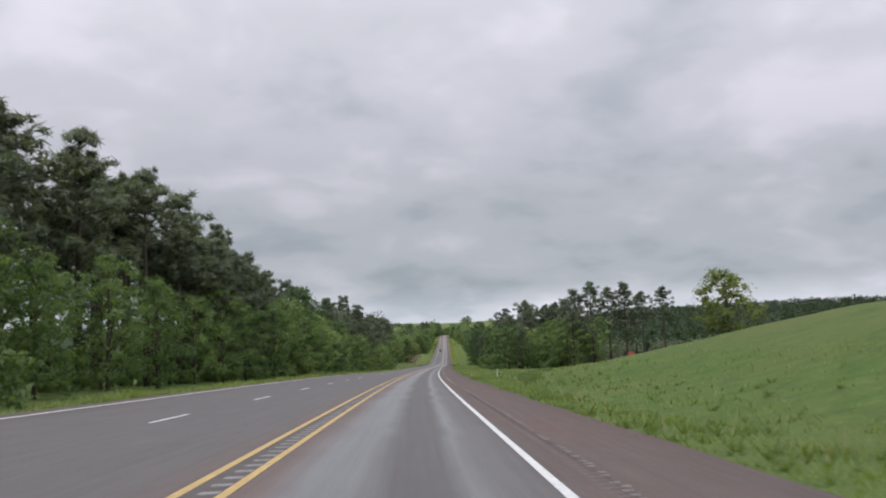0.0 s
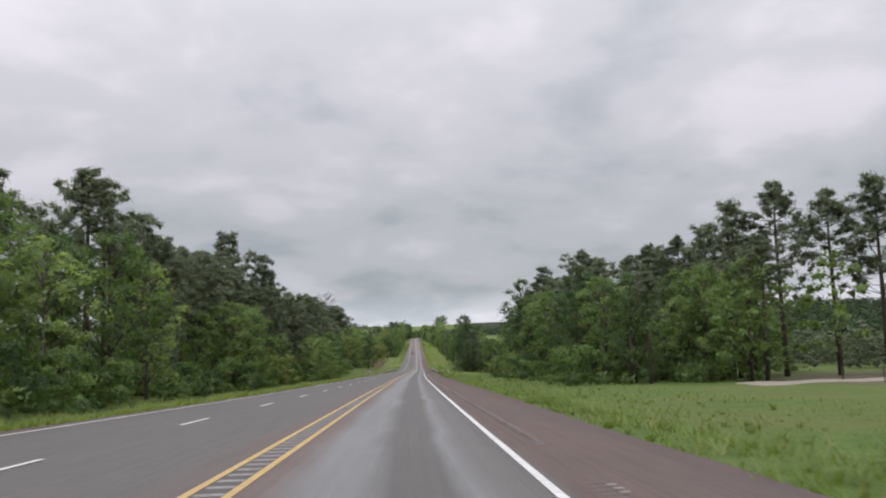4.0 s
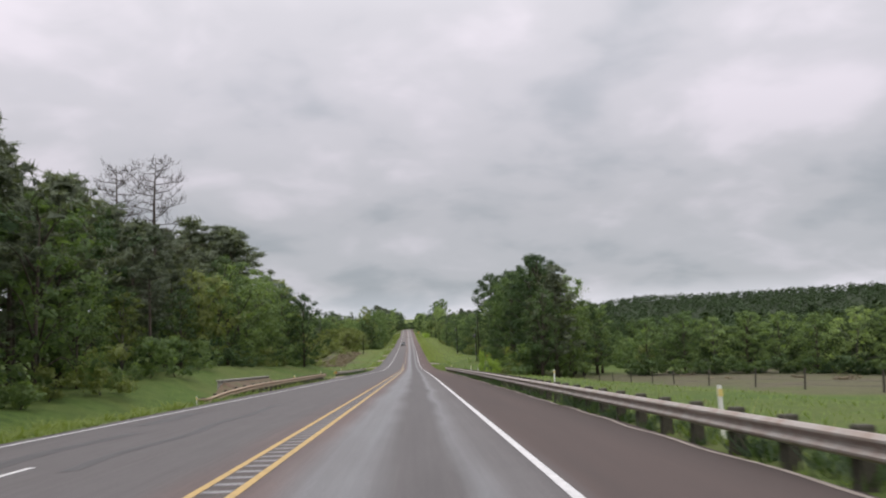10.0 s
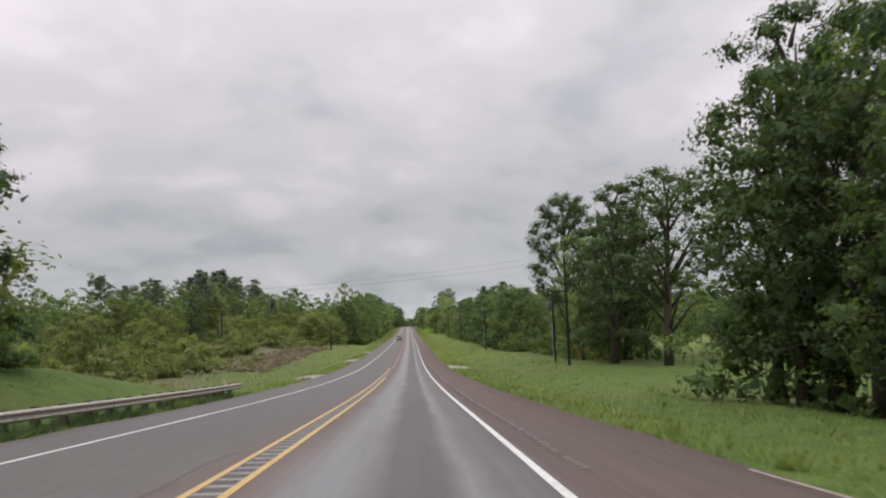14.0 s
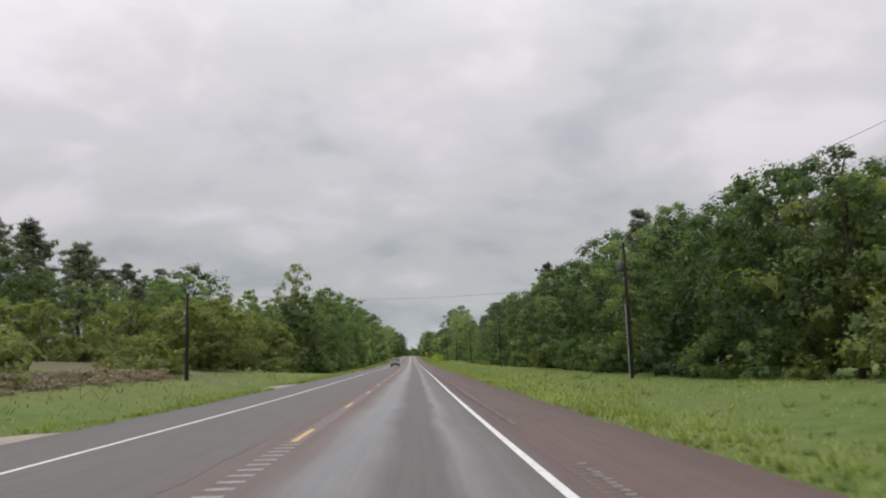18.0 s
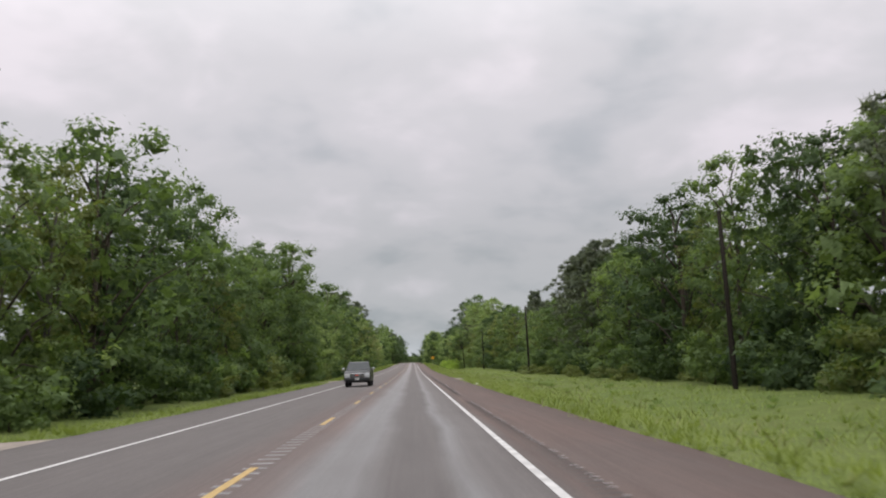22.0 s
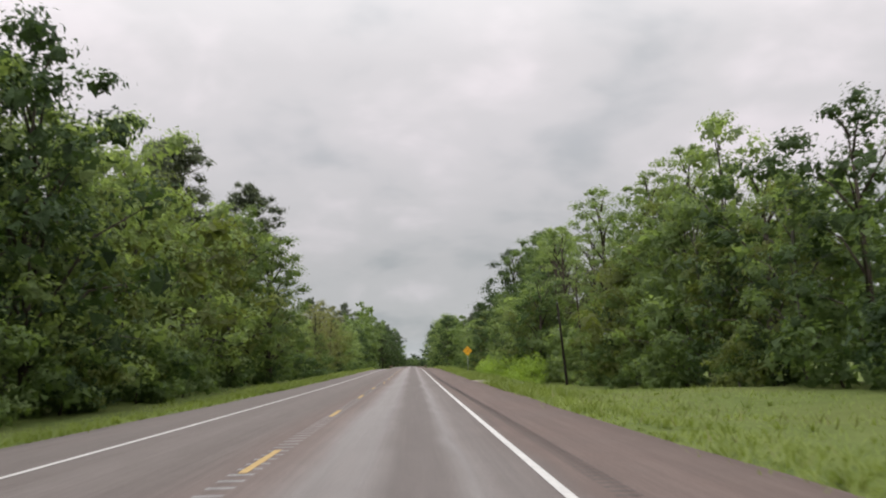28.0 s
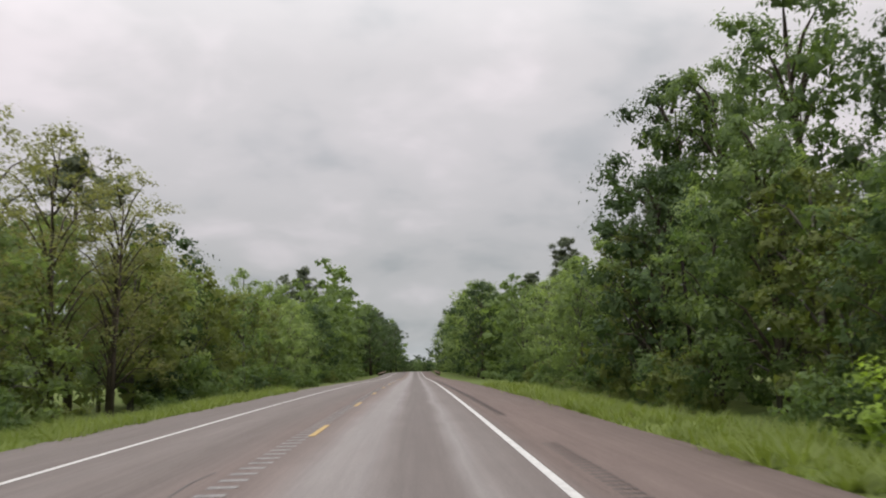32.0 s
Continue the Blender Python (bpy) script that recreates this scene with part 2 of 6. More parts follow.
def asphalt_material():
    m, t, b = mat("asphalt")
    uv = N(t, "ShaderNodeUVMap", uv_map="road")
    sp = N(t, "ShaderNodeSeparateXYZ")
    L(t, uv.outputs[0], sp.inputs[0])
    wob = noise_tex(t, 0.12, 3.0, 0.5, uv.outputs[0])
    lat = math_(t, "ADD", sp.outputs[0], math_(t, "MULTIPLY", math_(t, "SUBTRACT", wob, 0.5), 0.5))
    u = math_(t, "DIVIDE", math_(t, "ADD", lat, 10.5), 15.0)

    def at(x):
        return (x + 10.5) / 15.0

    pale, mid, dark, brown = (0.136, 0.137, 0.139), (0.094, 0.087, 0.085), (0.066, 0.060, 0.058), (0.112, 0.077, 0.068)
    lanes = ramp(t, u, [(at(-9.9), brown), (at(-9.2), mid), (at(-7.4), mid), (at(-5.0), mid), (at(-3.3), mid), (at(-2.5), brown), (at(-1.75), brown),
                        (at(-1.3), pale), (at(-0.75), pale), (at(-0.3), dark), (at(0.35), dark), (at(0.62), pale), (at(0.95), mid), (at(1.6), mid), (at(1.9), brown), (at(4.05), brown)])
    sc = N(t, "ShaderNodeVectorMath", operation="MULTIPLY")
    sc.inputs[1].default_value = (1.0, 0.04, 1.0)
    L(t, uv.outputs[0], sc.inputs[0])
    sc2 = N(t, "ShaderNodeVectorMath", operation="MULTIPLY")
    sc2.inputs[1].default_value = (1.0, 0.22, 1.0)
    L(t, uv.outputs[0], sc2.inputs[0])
    sc3 = N(t, "ShaderNodeVectorMath", operation="MULTIPLY")
    sc3.inputs[1].default_value = (1.0, 0.012, 1.0)
    L(t, uv.outputs[0], sc3.inputs[0])
    streak = noise_tex(t, 1.6, 4.0, 0.6, sc.outputs[0])
    grain = noise_tex(t, 22.0, 3.0, 0.7, uv.outputs[0])
    patch = noise_tex(t, 0.10, 4.0, 0.6, uv.outputs[0])
    c = mixc(t, ramp(t, streak, [(0.3, (0.0, 0.0, 0.0)), (0.75, (0.55, 0.55, 0.55))]), lanes, (0.092, 0.083, 0.080))
    c = mixc(t, ramp(t, patch, [(0.45, (0, 0, 0)), (0.75, (0.5, 0.5, 0.5))]), c, (0.086, 0.078, 0.077))
    older = math_(t, "MULTIPLY", math_(t, "MINIMUM", math_(t, "MAXIMUM", math_(t, "DIVIDE", math_(t, "SUBTRACT", sp.outputs[1], 620.0), 380.0), 0.0), 1.0), 0.55)
    c = mixc(t, older, c, mixc(t, ramp(t, streak, [(0.3, (0, 0, 0)), (0.75, (1, 1, 1))]), (0.202, 0.170, 0.159), (0.166, 0.133, 0.122)))
    tracks = ramp(t, u, [(at(-8.4), (0.92, 0.9, 0.9)), (at(-7.2), (1.04,) * 3), (at(-6.4), (0.86,) * 3), (at(-5.4), (1.0,) * 3), (at(-4.4), (1.16,) * 3), (at(-3.6), (0.82, 0.79, 0.77)), (at(-2.2), (0.9, 0.85, 0.83)), (at(-1.1), (1.34,) * 3), (at(-0.7), (1.26,) * 3),
                         (at(-0.2), (0.74, 0.71, 0.7)), (at(0.3), (0.78, 0.75, 0.74)), (at(0.65), (1.3,) * 3), (at(1.1), (0.9, 0.88, 0.87)), (at(2.4), (0.98, 0.92, 0.9))])
    c = mixc(t, older, c, mixc(t, 1.0, c, tracks, "MULTIPLY"))
    c = mixc(t, 0.5, c, ramp(t, grain, [(0.25, (0.45, 0.45, 0.45)), (0.75, (1.5, 1.5, 1.5))]), "MULTIPLY")
    mott = noise_tex(t, 2.6, 5.0, 0.65, sc2.outputs[0])
    fine = noise_tex(t, 9.0, 3.0, 0.6, sc3.outputs[0])
    c = mixc(t, 0.35, c, ramp(t, fine, [(0.3, (0.72, 0.71, 0.71)), (0.7, (1.28, 1.28, 1.28))]), "MULTIPLY")
    c = mixc(t, 0.2, c, ramp(t, mott, [(0.3, (0.62, 0.60, 0.60)), (0.7, (1.32, 1.32, 1.32))]), "MULTIPLY")
    rail = ramp(t, math_(t, "DIVIDE", sp.outputs[1], 1000.0), [(0.3, (0, 0, 0)), (0.325, (1, 1, 1)), (0.39, (1, 1, 1)), (0.44, (0.2, 0.2, 0.2)), (0.475, (0, 0, 0))])
    rail = math_(t, "MULTIPLY", rail, ramp(t, u, [(at(1.5), (0, 0, 0)), (at(1.9), (1, 1, 1))]))
    c = mixc(t, rail, c, mixc(t, ramp(t, streak, [(0.3, (0, 0, 0)), (0.75, (1, 1, 1))]), (0.084, 0.064, 0.058), (0.070, 0.056, 0.052)))
    L(t, c, b.inputs["Base Color"])
    gl = ramp(t, u, [(at(-2.0), (0.78,) * 3), (at(-1.3), (0.5,) * 3), (at(-0.75), (0.5,) * 3), (at(-0.3), (0.72,) * 3), (at(0.4), (0.72,) * 3), (at(0.62), (0.5,) * 3), (at(1.0), (0.68,) * 3), (at(2.0), (0.85,) * 3)])
    L(t, gl, b.inputs["Roughness"])
    L(t, ramp(t, u, [(at(-9.9), (0.12,) * 3), (at(-8.5), (0.28,) * 3), (at(-2.2), (0.3,) * 3), (at(-1.3), (0.48,) * 3), (at(1.2), (0.45,) * 3), (at(1.8), (0.12,) * 3)]), b.inputs["Specular IOR Level"])
    bump(t, b, grain, 0.006, 0.6)
    return m


def ground_material():
    m, t, b = mat("meadow")
    pos = N(t, "ShaderNodeNewGeometry").outputs["Position"]
    a = noise_tex(t, 0.06, 5.0, 0.6, pos)
    f = noise_tex(t, 0.9, 6.0, 0.65, pos)
    g = noise_tex(t, 7.0, 4.0, 0.7, pos)
    c = ramp(t, f, [(0.25, (0.042, 0.072, 0.018)), (0.5, (0.068, 0.108, 0.026)), (0.75, (0.100, 0.138, 0.037))])
    c = mixc(t, ramp(t, a, [(0.42, (0, 0, 0)), (0.68, (0.75, 0.75, 0.75))]), c, (0.108, 0.116, 0.042))
    ps = N(t, "ShaderNodeSeparateXYZ")
    L(t, pos, ps.inputs[0])
    later = ramp(t, math_(t, "DIVIDE", ps.outputs[1], 1200.0), [(0.45, (0, 0, 0)), (0.58, (0.52, 0.52, 0.52))])
    c = mixc(t, later, c, ramp(t, f, [(0.3, (0.108, 0.140, 0.038)), (0.7, (0.165, 0.195, 0.064))]))
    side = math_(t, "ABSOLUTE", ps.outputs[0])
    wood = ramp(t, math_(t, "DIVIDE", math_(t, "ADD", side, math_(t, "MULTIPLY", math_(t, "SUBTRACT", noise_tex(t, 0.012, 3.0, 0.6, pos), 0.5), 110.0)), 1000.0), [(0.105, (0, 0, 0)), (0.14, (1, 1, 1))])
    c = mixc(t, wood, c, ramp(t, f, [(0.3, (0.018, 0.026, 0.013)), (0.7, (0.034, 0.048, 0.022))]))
    dry = N(t, "ShaderNodeAttribute", attribute_name="dryness")
    brown = ramp(t, f, [(0.3, (0.075, 0.062, 0.046)), (0.55, (0.112, 0.094, 0.068)), (0.75, (0.105, 0.115, 0.05))])
    c = mixc(t, math_(t, "MULTIPLY", dry.outputs["Fac"], ramp(t, a, [(0.3, (1, 1, 1)), (0.7, (0.5, 0.5, 0.5))])), c, brown)
    c = mixc(t, 0.45, c, ramp(t, g, [(0.25, (0.4, 0.4, 0.4)), (0.75, (1.5, 1.5, 1.5))]), "MULTIPLY")
    L(t, c, b.inputs["Base Color"])
    b.inputs["Roughness"].default_value = 0.9
    b.inputs["Specular IOR Level"].default_value = 0.1
    bump(t, b, g, 0.12, 0.45)
    return m


ASPHALT = asphalt_material()
MEADOW = ground_material()
WHITE_PAINT = plain("white_road_paint", (0.62, 0.61, 0.6), 0.6, 0, 0.35, 9.0)
WORN_PAINT = plain("worn_white_road_paint", (0.62, 0.61, 0.6), 0.65, 0, 0.5, 2.2, 0.0, (0.30, 0.29, 0.285))
YELLOW_PAINT = plain("yellow_road_paint", (0.50, 0.335, 0.115), 0.6, 0, 0.4, 9.0)
GRASS = foliage("grass_blades", (0.092, 0.136, 0.034), (0.146, 0.194, 0.058), 0.4, 0.4, leafy=False)
LEAF = foliage("broad_leaves", (0.076, 0.125, 0.055), (0.174, 0.24, 0.100), 0.1, 0.48)
LEAF_FRESH = foliage("fresh_green_leaves", (0.158, 0.222, 0.104), (0.285, 0.36, 0.17), 0.1, 0.55)
LEAF_FAR = foliage("mixed_pine_and_oak_foliage", (0.026, 0.046, 0.02), (0.046, 0.076, 0.03), 0.2, 0.15)
LEAF_FIELD = foliage("dark_field_edge_leaves", (0.034, 0.058, 0.024), (0.072, 0.105, 0.038), 0.12, 0.3)
LEAF_PALE = foliage("young_leaves", (0.118, 0.146, 0.05), (0.198, 0.23, 0.086), 0.12, 0.45)
LEAF_BUD = foliage("olive_spring_leaves", (0.165, 0.17, 0.085), (0.26, 0.265, 0.135), 0.15, 0.5)
LEAF_LIME = foliage("lime_green_leaves", (0.20, 0.29, 0.06), (0.31, 0.42, 0.095), 0.2, 0.5)
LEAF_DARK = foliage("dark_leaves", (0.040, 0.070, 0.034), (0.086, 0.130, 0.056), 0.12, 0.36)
NEEDLE = foliage("pine_needles", (0.086, 0.108, 0.078), (0.162, 0.188, 0.132), 0.15, 0.3)
GRASS_PALE = foliage("tall_pale_grass", (0.136, 0.18, 0.048), (0.196, 0.24, 0.075), 0.3, 0.4, leafy=False)
BRUSH = foliage("dry_brush", (0.10, 0.098, 0.045), (0.18, 0.185, 0.07), 0.6, 0.2, leafy=False)
BROWN_BRUSH = foliage("brown_thicket_twigs", (0.15, 0.122, 0.098), (0.23, 0.19, 0.145), 0.4, 0.35, leafy=False)
BARK = plain("bark", (0.085, 0.065, 0.05), 0.9, 0, 0.5, 9.0, 0.03)
BARK_PALE = plain("grey_bark", (0.16, 0.145, 0.125), 0.9, 0, 0.5, 9.0, 0.03)


# ---- building helpers ----
def mesh_from(name, verts, faces, material, smooth=False):
    me = bpy.data.meshes.new(name)
    me.from_pydata([tuple(v) for v in verts], [], faces)
    me.materials.append(material)
    if smooth:
        me.polygons.foreach_set("use_smooth", [True] * len(me.polygons))
    me.update()
    return me


def mesh_poly(name, verts, n_per, material, normals=None):
    """A mesh of loose faces of n_per corners each, from an array of corners."""
    v = np.asarray(verts, np.float32).reshape(-1, 3)
    k = len(v) // n_per
    me = bpy.data.meshes.new(name)
    me.vertices.add(len(v))
    me.vertices.foreach_set("co", v.ravel())
    me.loops.add(len(v))
    me.loops.foreach_set("vertex_index", np.arange(len(v), dtype=np.int32))
    me.polygons.add(k)
    me.polygons.foreach_set("loop_start", np.arange(k, dtype=np.int32) * n_per)
    me.materials.append(material)
    me.update(calc_edges=True)
    if normals is not None:
        me.polygons.foreach_set("use_smooth", np.ones(k, bool))
        nn = np.asarray(normals, np.float32).reshape(-1, 3)
        me.normals_split_custom_set_from_vertices(np.repeat(nn, n_per, axis=0) if len(nn) == k else nn)
    return me


def empty(name, m=None):
    e = new(name)
    e.empty_display_size = 0.3
    if m is not None:
        e.matrix_world = m
    return e


def child(name, me, parent, label="", m=None):
    o = new(name, me)
    o.parent = parent
    if m is not None:
        o.matrix_local = m
    return tagged(o, label) if label else o


def part(name, bm, material, parent, label="", m=None, smooth=False):
    me = bpy.data.meshes.new(name)
    bm.to_mesh(me)
    bm.free()
    me.materials.append(material)
    if smooth:
        me.polygons.foreach_set("use_smooth", [True] * len(me.polygons))
    return child(name, me, parent, label, m)


def box_bm(sx, sy, sz, at=(0, 0, 0), bevel=0.0, rot=None):
    bm = bmesh.new()
    bmesh.ops.create_cube(bm, size=1.0)
    bmesh.ops.scale(bm, vec=(sx, sy, sz), verts=bm.verts)
    if bevel:
        bmesh.ops.bevel(bm, geom=list(bm.edges), offset=bevel, segments=2, affect="EDGES", profile=0.6)
    mm = Matrix.Translation(at)
    if rot is not None:
        mm = mm @ rot
    bmesh.ops.transform(bm, matrix=mm, verts=bm.verts)
    return bm


def tube(path, radii, sides=7):
    """Vertices and faces of a tapered tube along a path."""
    vs, fs = [], []
    path = [Vector(p) for p in path]
    for i, p in enumerate(path):
        d = (path[min(i + 1, len(path) - 1)] - path[max(i - 1, 0)]).normalized()
        a = d.orthogonal().normalized() if abs(d.z) < 0.95 else Vector((1, 0, 0)).cross(d).normalized()
        b = d.cross(a)
        for k in range(sides):
            w = 2 * math.pi * k / sides
            vs.append(p + (a * math.cos(w) + b * math.sin(w)) * radii[i])
    for i in range(len(path) - 1):
        for k in range(sides):
            k2 = (k + 1) % sides
            fs.append((i * sides + k, i * sides + k2, (i + 1) * sides + k2, (i + 1) * sides + k))
    fs.append(tuple(range(sides))[::-1])
    fs.append(tuple(range((len(path) - 1) * sides, len(path) * sides)))
    return vs, fs


def tubes(list_of):
    vs, fs = [], []
    for path, radii, sides in list_of:
        v, f = tube(path, radii, sides)
        o = len(vs)
        vs += v
        fs += [tuple(i + o for i in q) for q in f]
    return vs, fs


def grid_mesh(name, X, Y, Z, material, uv=None, smooth=True):
    r, c = X.shape
    v = np.stack([X, Y, Z], -1).reshape(-1, 3)
    i = np.arange(r * c).reshape(r, c)
    f = np.stack([i[:-1, :-1], i[:-1, 1:], i[1:, 1:], i[1:, :-1]], -1).reshape(-1, 4)
    me = bpy.data.meshes.new(name)
    me.vertices.add(len(v))
    me.vertices.foreach_set("co", v.astype(np.float32).ravel())
    me.loops.add(f.size)
    me.loops.foreach_set("vertex_index", f.astype(np.int32).ravel())
    me.polygons.add(len(f))
    me.polygons.foreach_set("loop_start", np.arange(len(f), dtype=np.int32) * 4)
    me.polygons.foreach_set("use_smooth", np.full(len(f), smooth))
    me.materials.append(material)
    me.update(calc_edges=True)
    if uv is not None:
        lay = me.uv_layers.new(name=uv[0])
        flat = np.stack(uv[1:], -1).reshape(-1, 2)[f.ravel()]
        lay.data.foreach_set("uv", flat.astype(np.float32).ravel())
    return me


def on_ground(s, lat, dz=0.0, yaw=0.0, scale=1.0, lean=(0, 0)):
    m = pose(float(xr(s)) + lat, s, float(ground_z(s, lat)) + dz, lean[0], lean[1], yaw)
    return m @ Matrix.Scale(scale, 4)


# ---- ground: one sheet to the horizon ----
lats = np.unique(np.r_[-4600, -3600, -2800, -2200, -1700, -1300, -1000, -800, -650, -520, -420, -340, -270, -210, -165, -130, -100, -80, -64, -52,
                       np.arange(-44, -12, 2.0), np.arange(-12, -8, 0.35), -6.5, -3, 0, 3.0, np.arange(3.7, 8, 0.35), np.arange(8, 44, 2.0),
                       52, 64, 80, 100, 130, 165, 210, 270, 340, 420, 520, 650, 800, 1000, 1300, 1700, 2200, 2800, 3600, 4600])
rows_s = np.unique(np.r_[-650, -500, -380, -280, -200, np.arange(-140, 1340, 2.0), np.arange(1340, 2000, 25.0), np.arange(2000, 5000, 200.0), 5200])
SG, LG = np.meshgrid(rows_s, lats, indexing="ij")
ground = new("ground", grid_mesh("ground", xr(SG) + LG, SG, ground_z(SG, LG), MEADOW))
dry_at = ground.data.attributes.new("dryness", "FLOAT", "POINT")
dry_at.data.foreach_set("value", dryness(SG, LG).astype(np.float32).ravel())
tagged(ground, "rolling green meadow ground with patches of dry grass", "ground", kind="structure")

# ---- road ----
rs_ = np.arange(-140, 1460, 4.0)
cols = [np.full_like(rs_, v) for v in (-8.0, -5.0, CROWN, -1.3, 0.0, 1.0, LINE_R, 3.0)]
RL = np.stack([pave_left(rs_) - 0.02, *cols, np.full_like(rs_, PAVE_R)], 1)
RL.sort(axis=1)
RS = np.repeat(rs_[:, None], RL.shape[1], 1)
edge_j = 0.10 * soft_noise(RS, RL * 0, 9, 11) + 0.05 * soft_noise(RS, RL * 0, 3.1, 12)
RL[:, 0] += edge_j[:, 0]
RL[:, -1] += edge_j[:, -1]
RZ = road_z(RS, RL)
skirt_l, skirt_r = RL[:, :1] - 0.12, RL[:, -1:] + 0.12
RL2 = np.c_[skirt_l, RL, skirt_r]
RZ2 = np.c_[RZ[:, :1] - 0.3, RZ, RZ[:, -1:] - 0.3]
RS2 = np.repeat(rs_[:, None], RL2.shape[1], 1)
road = new("road", grid_mesh("road", xr(RS2) + RL2, RS2, RZ2, ASPHALT, ("road", RL2, RS2)))
tagged(road, "worn grey asphalt highway with reddish brown shoulders", "road", kind="structure")


def strip(name, s0, s1, lat_fn, width, material, label, step=4.0, lift=0.006):
    s = np.arange(s0, s1 + step, step)
    s[-1] = s1
    c = np.array([float(lat_fn(v)) for v in s])
    w = width / 2 * (1 + 0.06 * soft_noise(s, s * 0, 5, 21))
    la = np.stack([c - w, c + w], 1)
    sg = np.repeat(s[:, None], 2, 1)
    o = new(name, grid_mesh(name, xr(sg) + la, sg, road_z(sg, la) + lift, material))
    return tagged(o, label, "road marking", kind="structure")


strip("edge_line", -140, 640, lambda s: LINE_R, 0.13, WHITE_PAINT, "solid white edge line painted on the asphalt")
strip("edge_line", 640, 850, lambda s: LINE_R, 0.13, WORN_PAINT, "worn and scuffed white edge line painted on the asphalt")
strip("edge_line", 850, 1400, lambda s: LINE_R, 0.13, WHITE_PAINT, "solid white edge line painted on the asphalt")
strip("edge_line", -140, 1400, line_left, 0.13, WHITE_PAINT, "solid white edge line along the opposite lanes")
strip("centre_line", -140, 552, lambda s: float(np.interp(s, [440, 520], [-2.5, -2.68])), 0.11, YELLOW_PAINT, "solid yellow half of the double centre line")
strip("centre_line", -140, 521, lambda s: float(np.interp(s, [440, 520], [-2.02, -2.3])), 0.11, YELLOW_PAINT, "solid yellow half of the double centre line")

strip("rumble_band", -140, 521, lambda s: float(np.interp(s, [440, 520], [-2.26, -2.49])), 0.35, plain("worn_brown_rumble_asphalt", (0.082, 0.066, 0.060), 0.8, 0, 0.4, 3.0), "dark worn asphalt band between the yellow lines", lift=0.003)

# ---- trees ----
# leaves are rows of six: three corners, then the shading normal of each corner
def leaflets(centres, normals, size, rs, stretch=1.5, droop=0.0, width=0.55):
    """Leaf-like triangles at the centres, facing roughly along the normals."""
    n = normals / np.maximum(np.linalg.norm(normals, axis=1, keepdims=True), 1e-6)
    ref = rs.normal(size=n.shape)
    a = np.cross(n, ref)
    a /= np.maximum(np.linalg.norm(a, axis=1, keepdims=True), 1e-6)
    a[:, 2] -= droop
    b = np.cross(n, a)
    b /= np.maximum(np.linalg.norm(b, axis=1, keepdims=True), 1e-6)
    sz = (size * rs.uniform(0.55, 1.45, len(n)))[:, None]
    w = sz * width
    v3 = np.stack([centres - a * sz * 0.5 * stretch - b * w * 0.3, centres - a * sz * 0.1 + b * w * 0.75 + n * sz * 0.12, centres + a * sz * 0.55 * stretch - b * w * 0.2], 1)
    return np.concatenate([v3, np.repeat(n[:, None], 3, 1)], 1)


def rounded(leaves, outward, share=0.75):
    """Turn the leaves' shading towards the crown's outer surface, so that a crown reads as one soft mass."""
    n = outward / np.maximum(np.linalg.norm(outward, axis=1, keepdims=True), 1e-6)
    out = leaves.copy()
    m = n[:, None] * share + leaves[:, 3:] * (1 - share)
    out[:, 3:] = m / np.maximum(np.linalg.norm(m, axis=2, keepdims=True), 1e-6)
    f = np.cross(out[:, 1] - out[:, 0], out[:, 2] - out[:, 0])
    back = (f * out[:, 3:].mean(1)).sum(1) < 0
    for i, j in ((1, 2), (4, 5)):
        keep = out[back, i].copy()
        out[back, i] = out[back, j]
        out[back, j] = keep
    return out


def heart(c, r, n, size, rs, flat=0.85):
    """The dense inside of a bough: a few large overlapping sprays."""
    d = rs.normal(size=(n, 3))
    d *= (r * rs.uniform(0.25, 1.0, n) / np.linalg.norm(d, axis=1))[:, None]
    return rounded(leaflets(np.asarray(c) + d * np.array([1, 1, flat]), d / r + rs.normal(size=(n, 3)) * 0.7, size, rs, 1.2, 0, 0.95), d + np.array([0, 0, 0.25 * r]), 0.8)


def clump(c, r, n, size, rs, flat=0.8, stretch=1.5, droop=0.0, core=True, width=0.8, coarse=False, fringe=0.25):
    """A bough: overlapping sprays of leaves round a dense uneven heart, with small leaves at the rim."""
    m = max(4, n // 7)
    d = rs.normal(size=(m, 3))
    d /= np.linalg.norm(d, axis=1, keepdims=True)
    d[:, 2] = np.where(d[:, 2] < -0.45, -d[:, 2], d[:, 2])
    sub = d * (r * (rs.uniform(0.5, 0.95, m) if core else rs.uniform(0.3, 0.95, m)))[:, None]
    squash = np.array([1, 1, flat])
    out = []
    for k, sz, spread in ((n, size, 0.19), (int(n * fringe), size * 0.55, 0.27)):
        if k < 1:
            continue
        pick = rs.randint(0, m, k)
        off = np.clip(rs.normal(size=(k, 3)) * spread, -0.5, 0.5) * r
        pos = np.asarray(c) + (sub[pick] * (1.0 if sz == size else 1.12) + off) * squash
        out_dir = sub[pick] + off * 0.7 + np.array([0, 0, 0.3 * r])
        nor = out_dir / r + rs.normal(size=(k, 3)) * 0.4
        out.append(rounded(leaflets(pos, nor, sz, rs, stretch, droop, width), out_dir, 0.8))
    if core:
        out.append(heart(c, r * 0.6, 7 if coarse else 14, r * 0.55 if coarse else min(r * 0.36, 0.48), rs, flat))
    return np.concatenate(out)


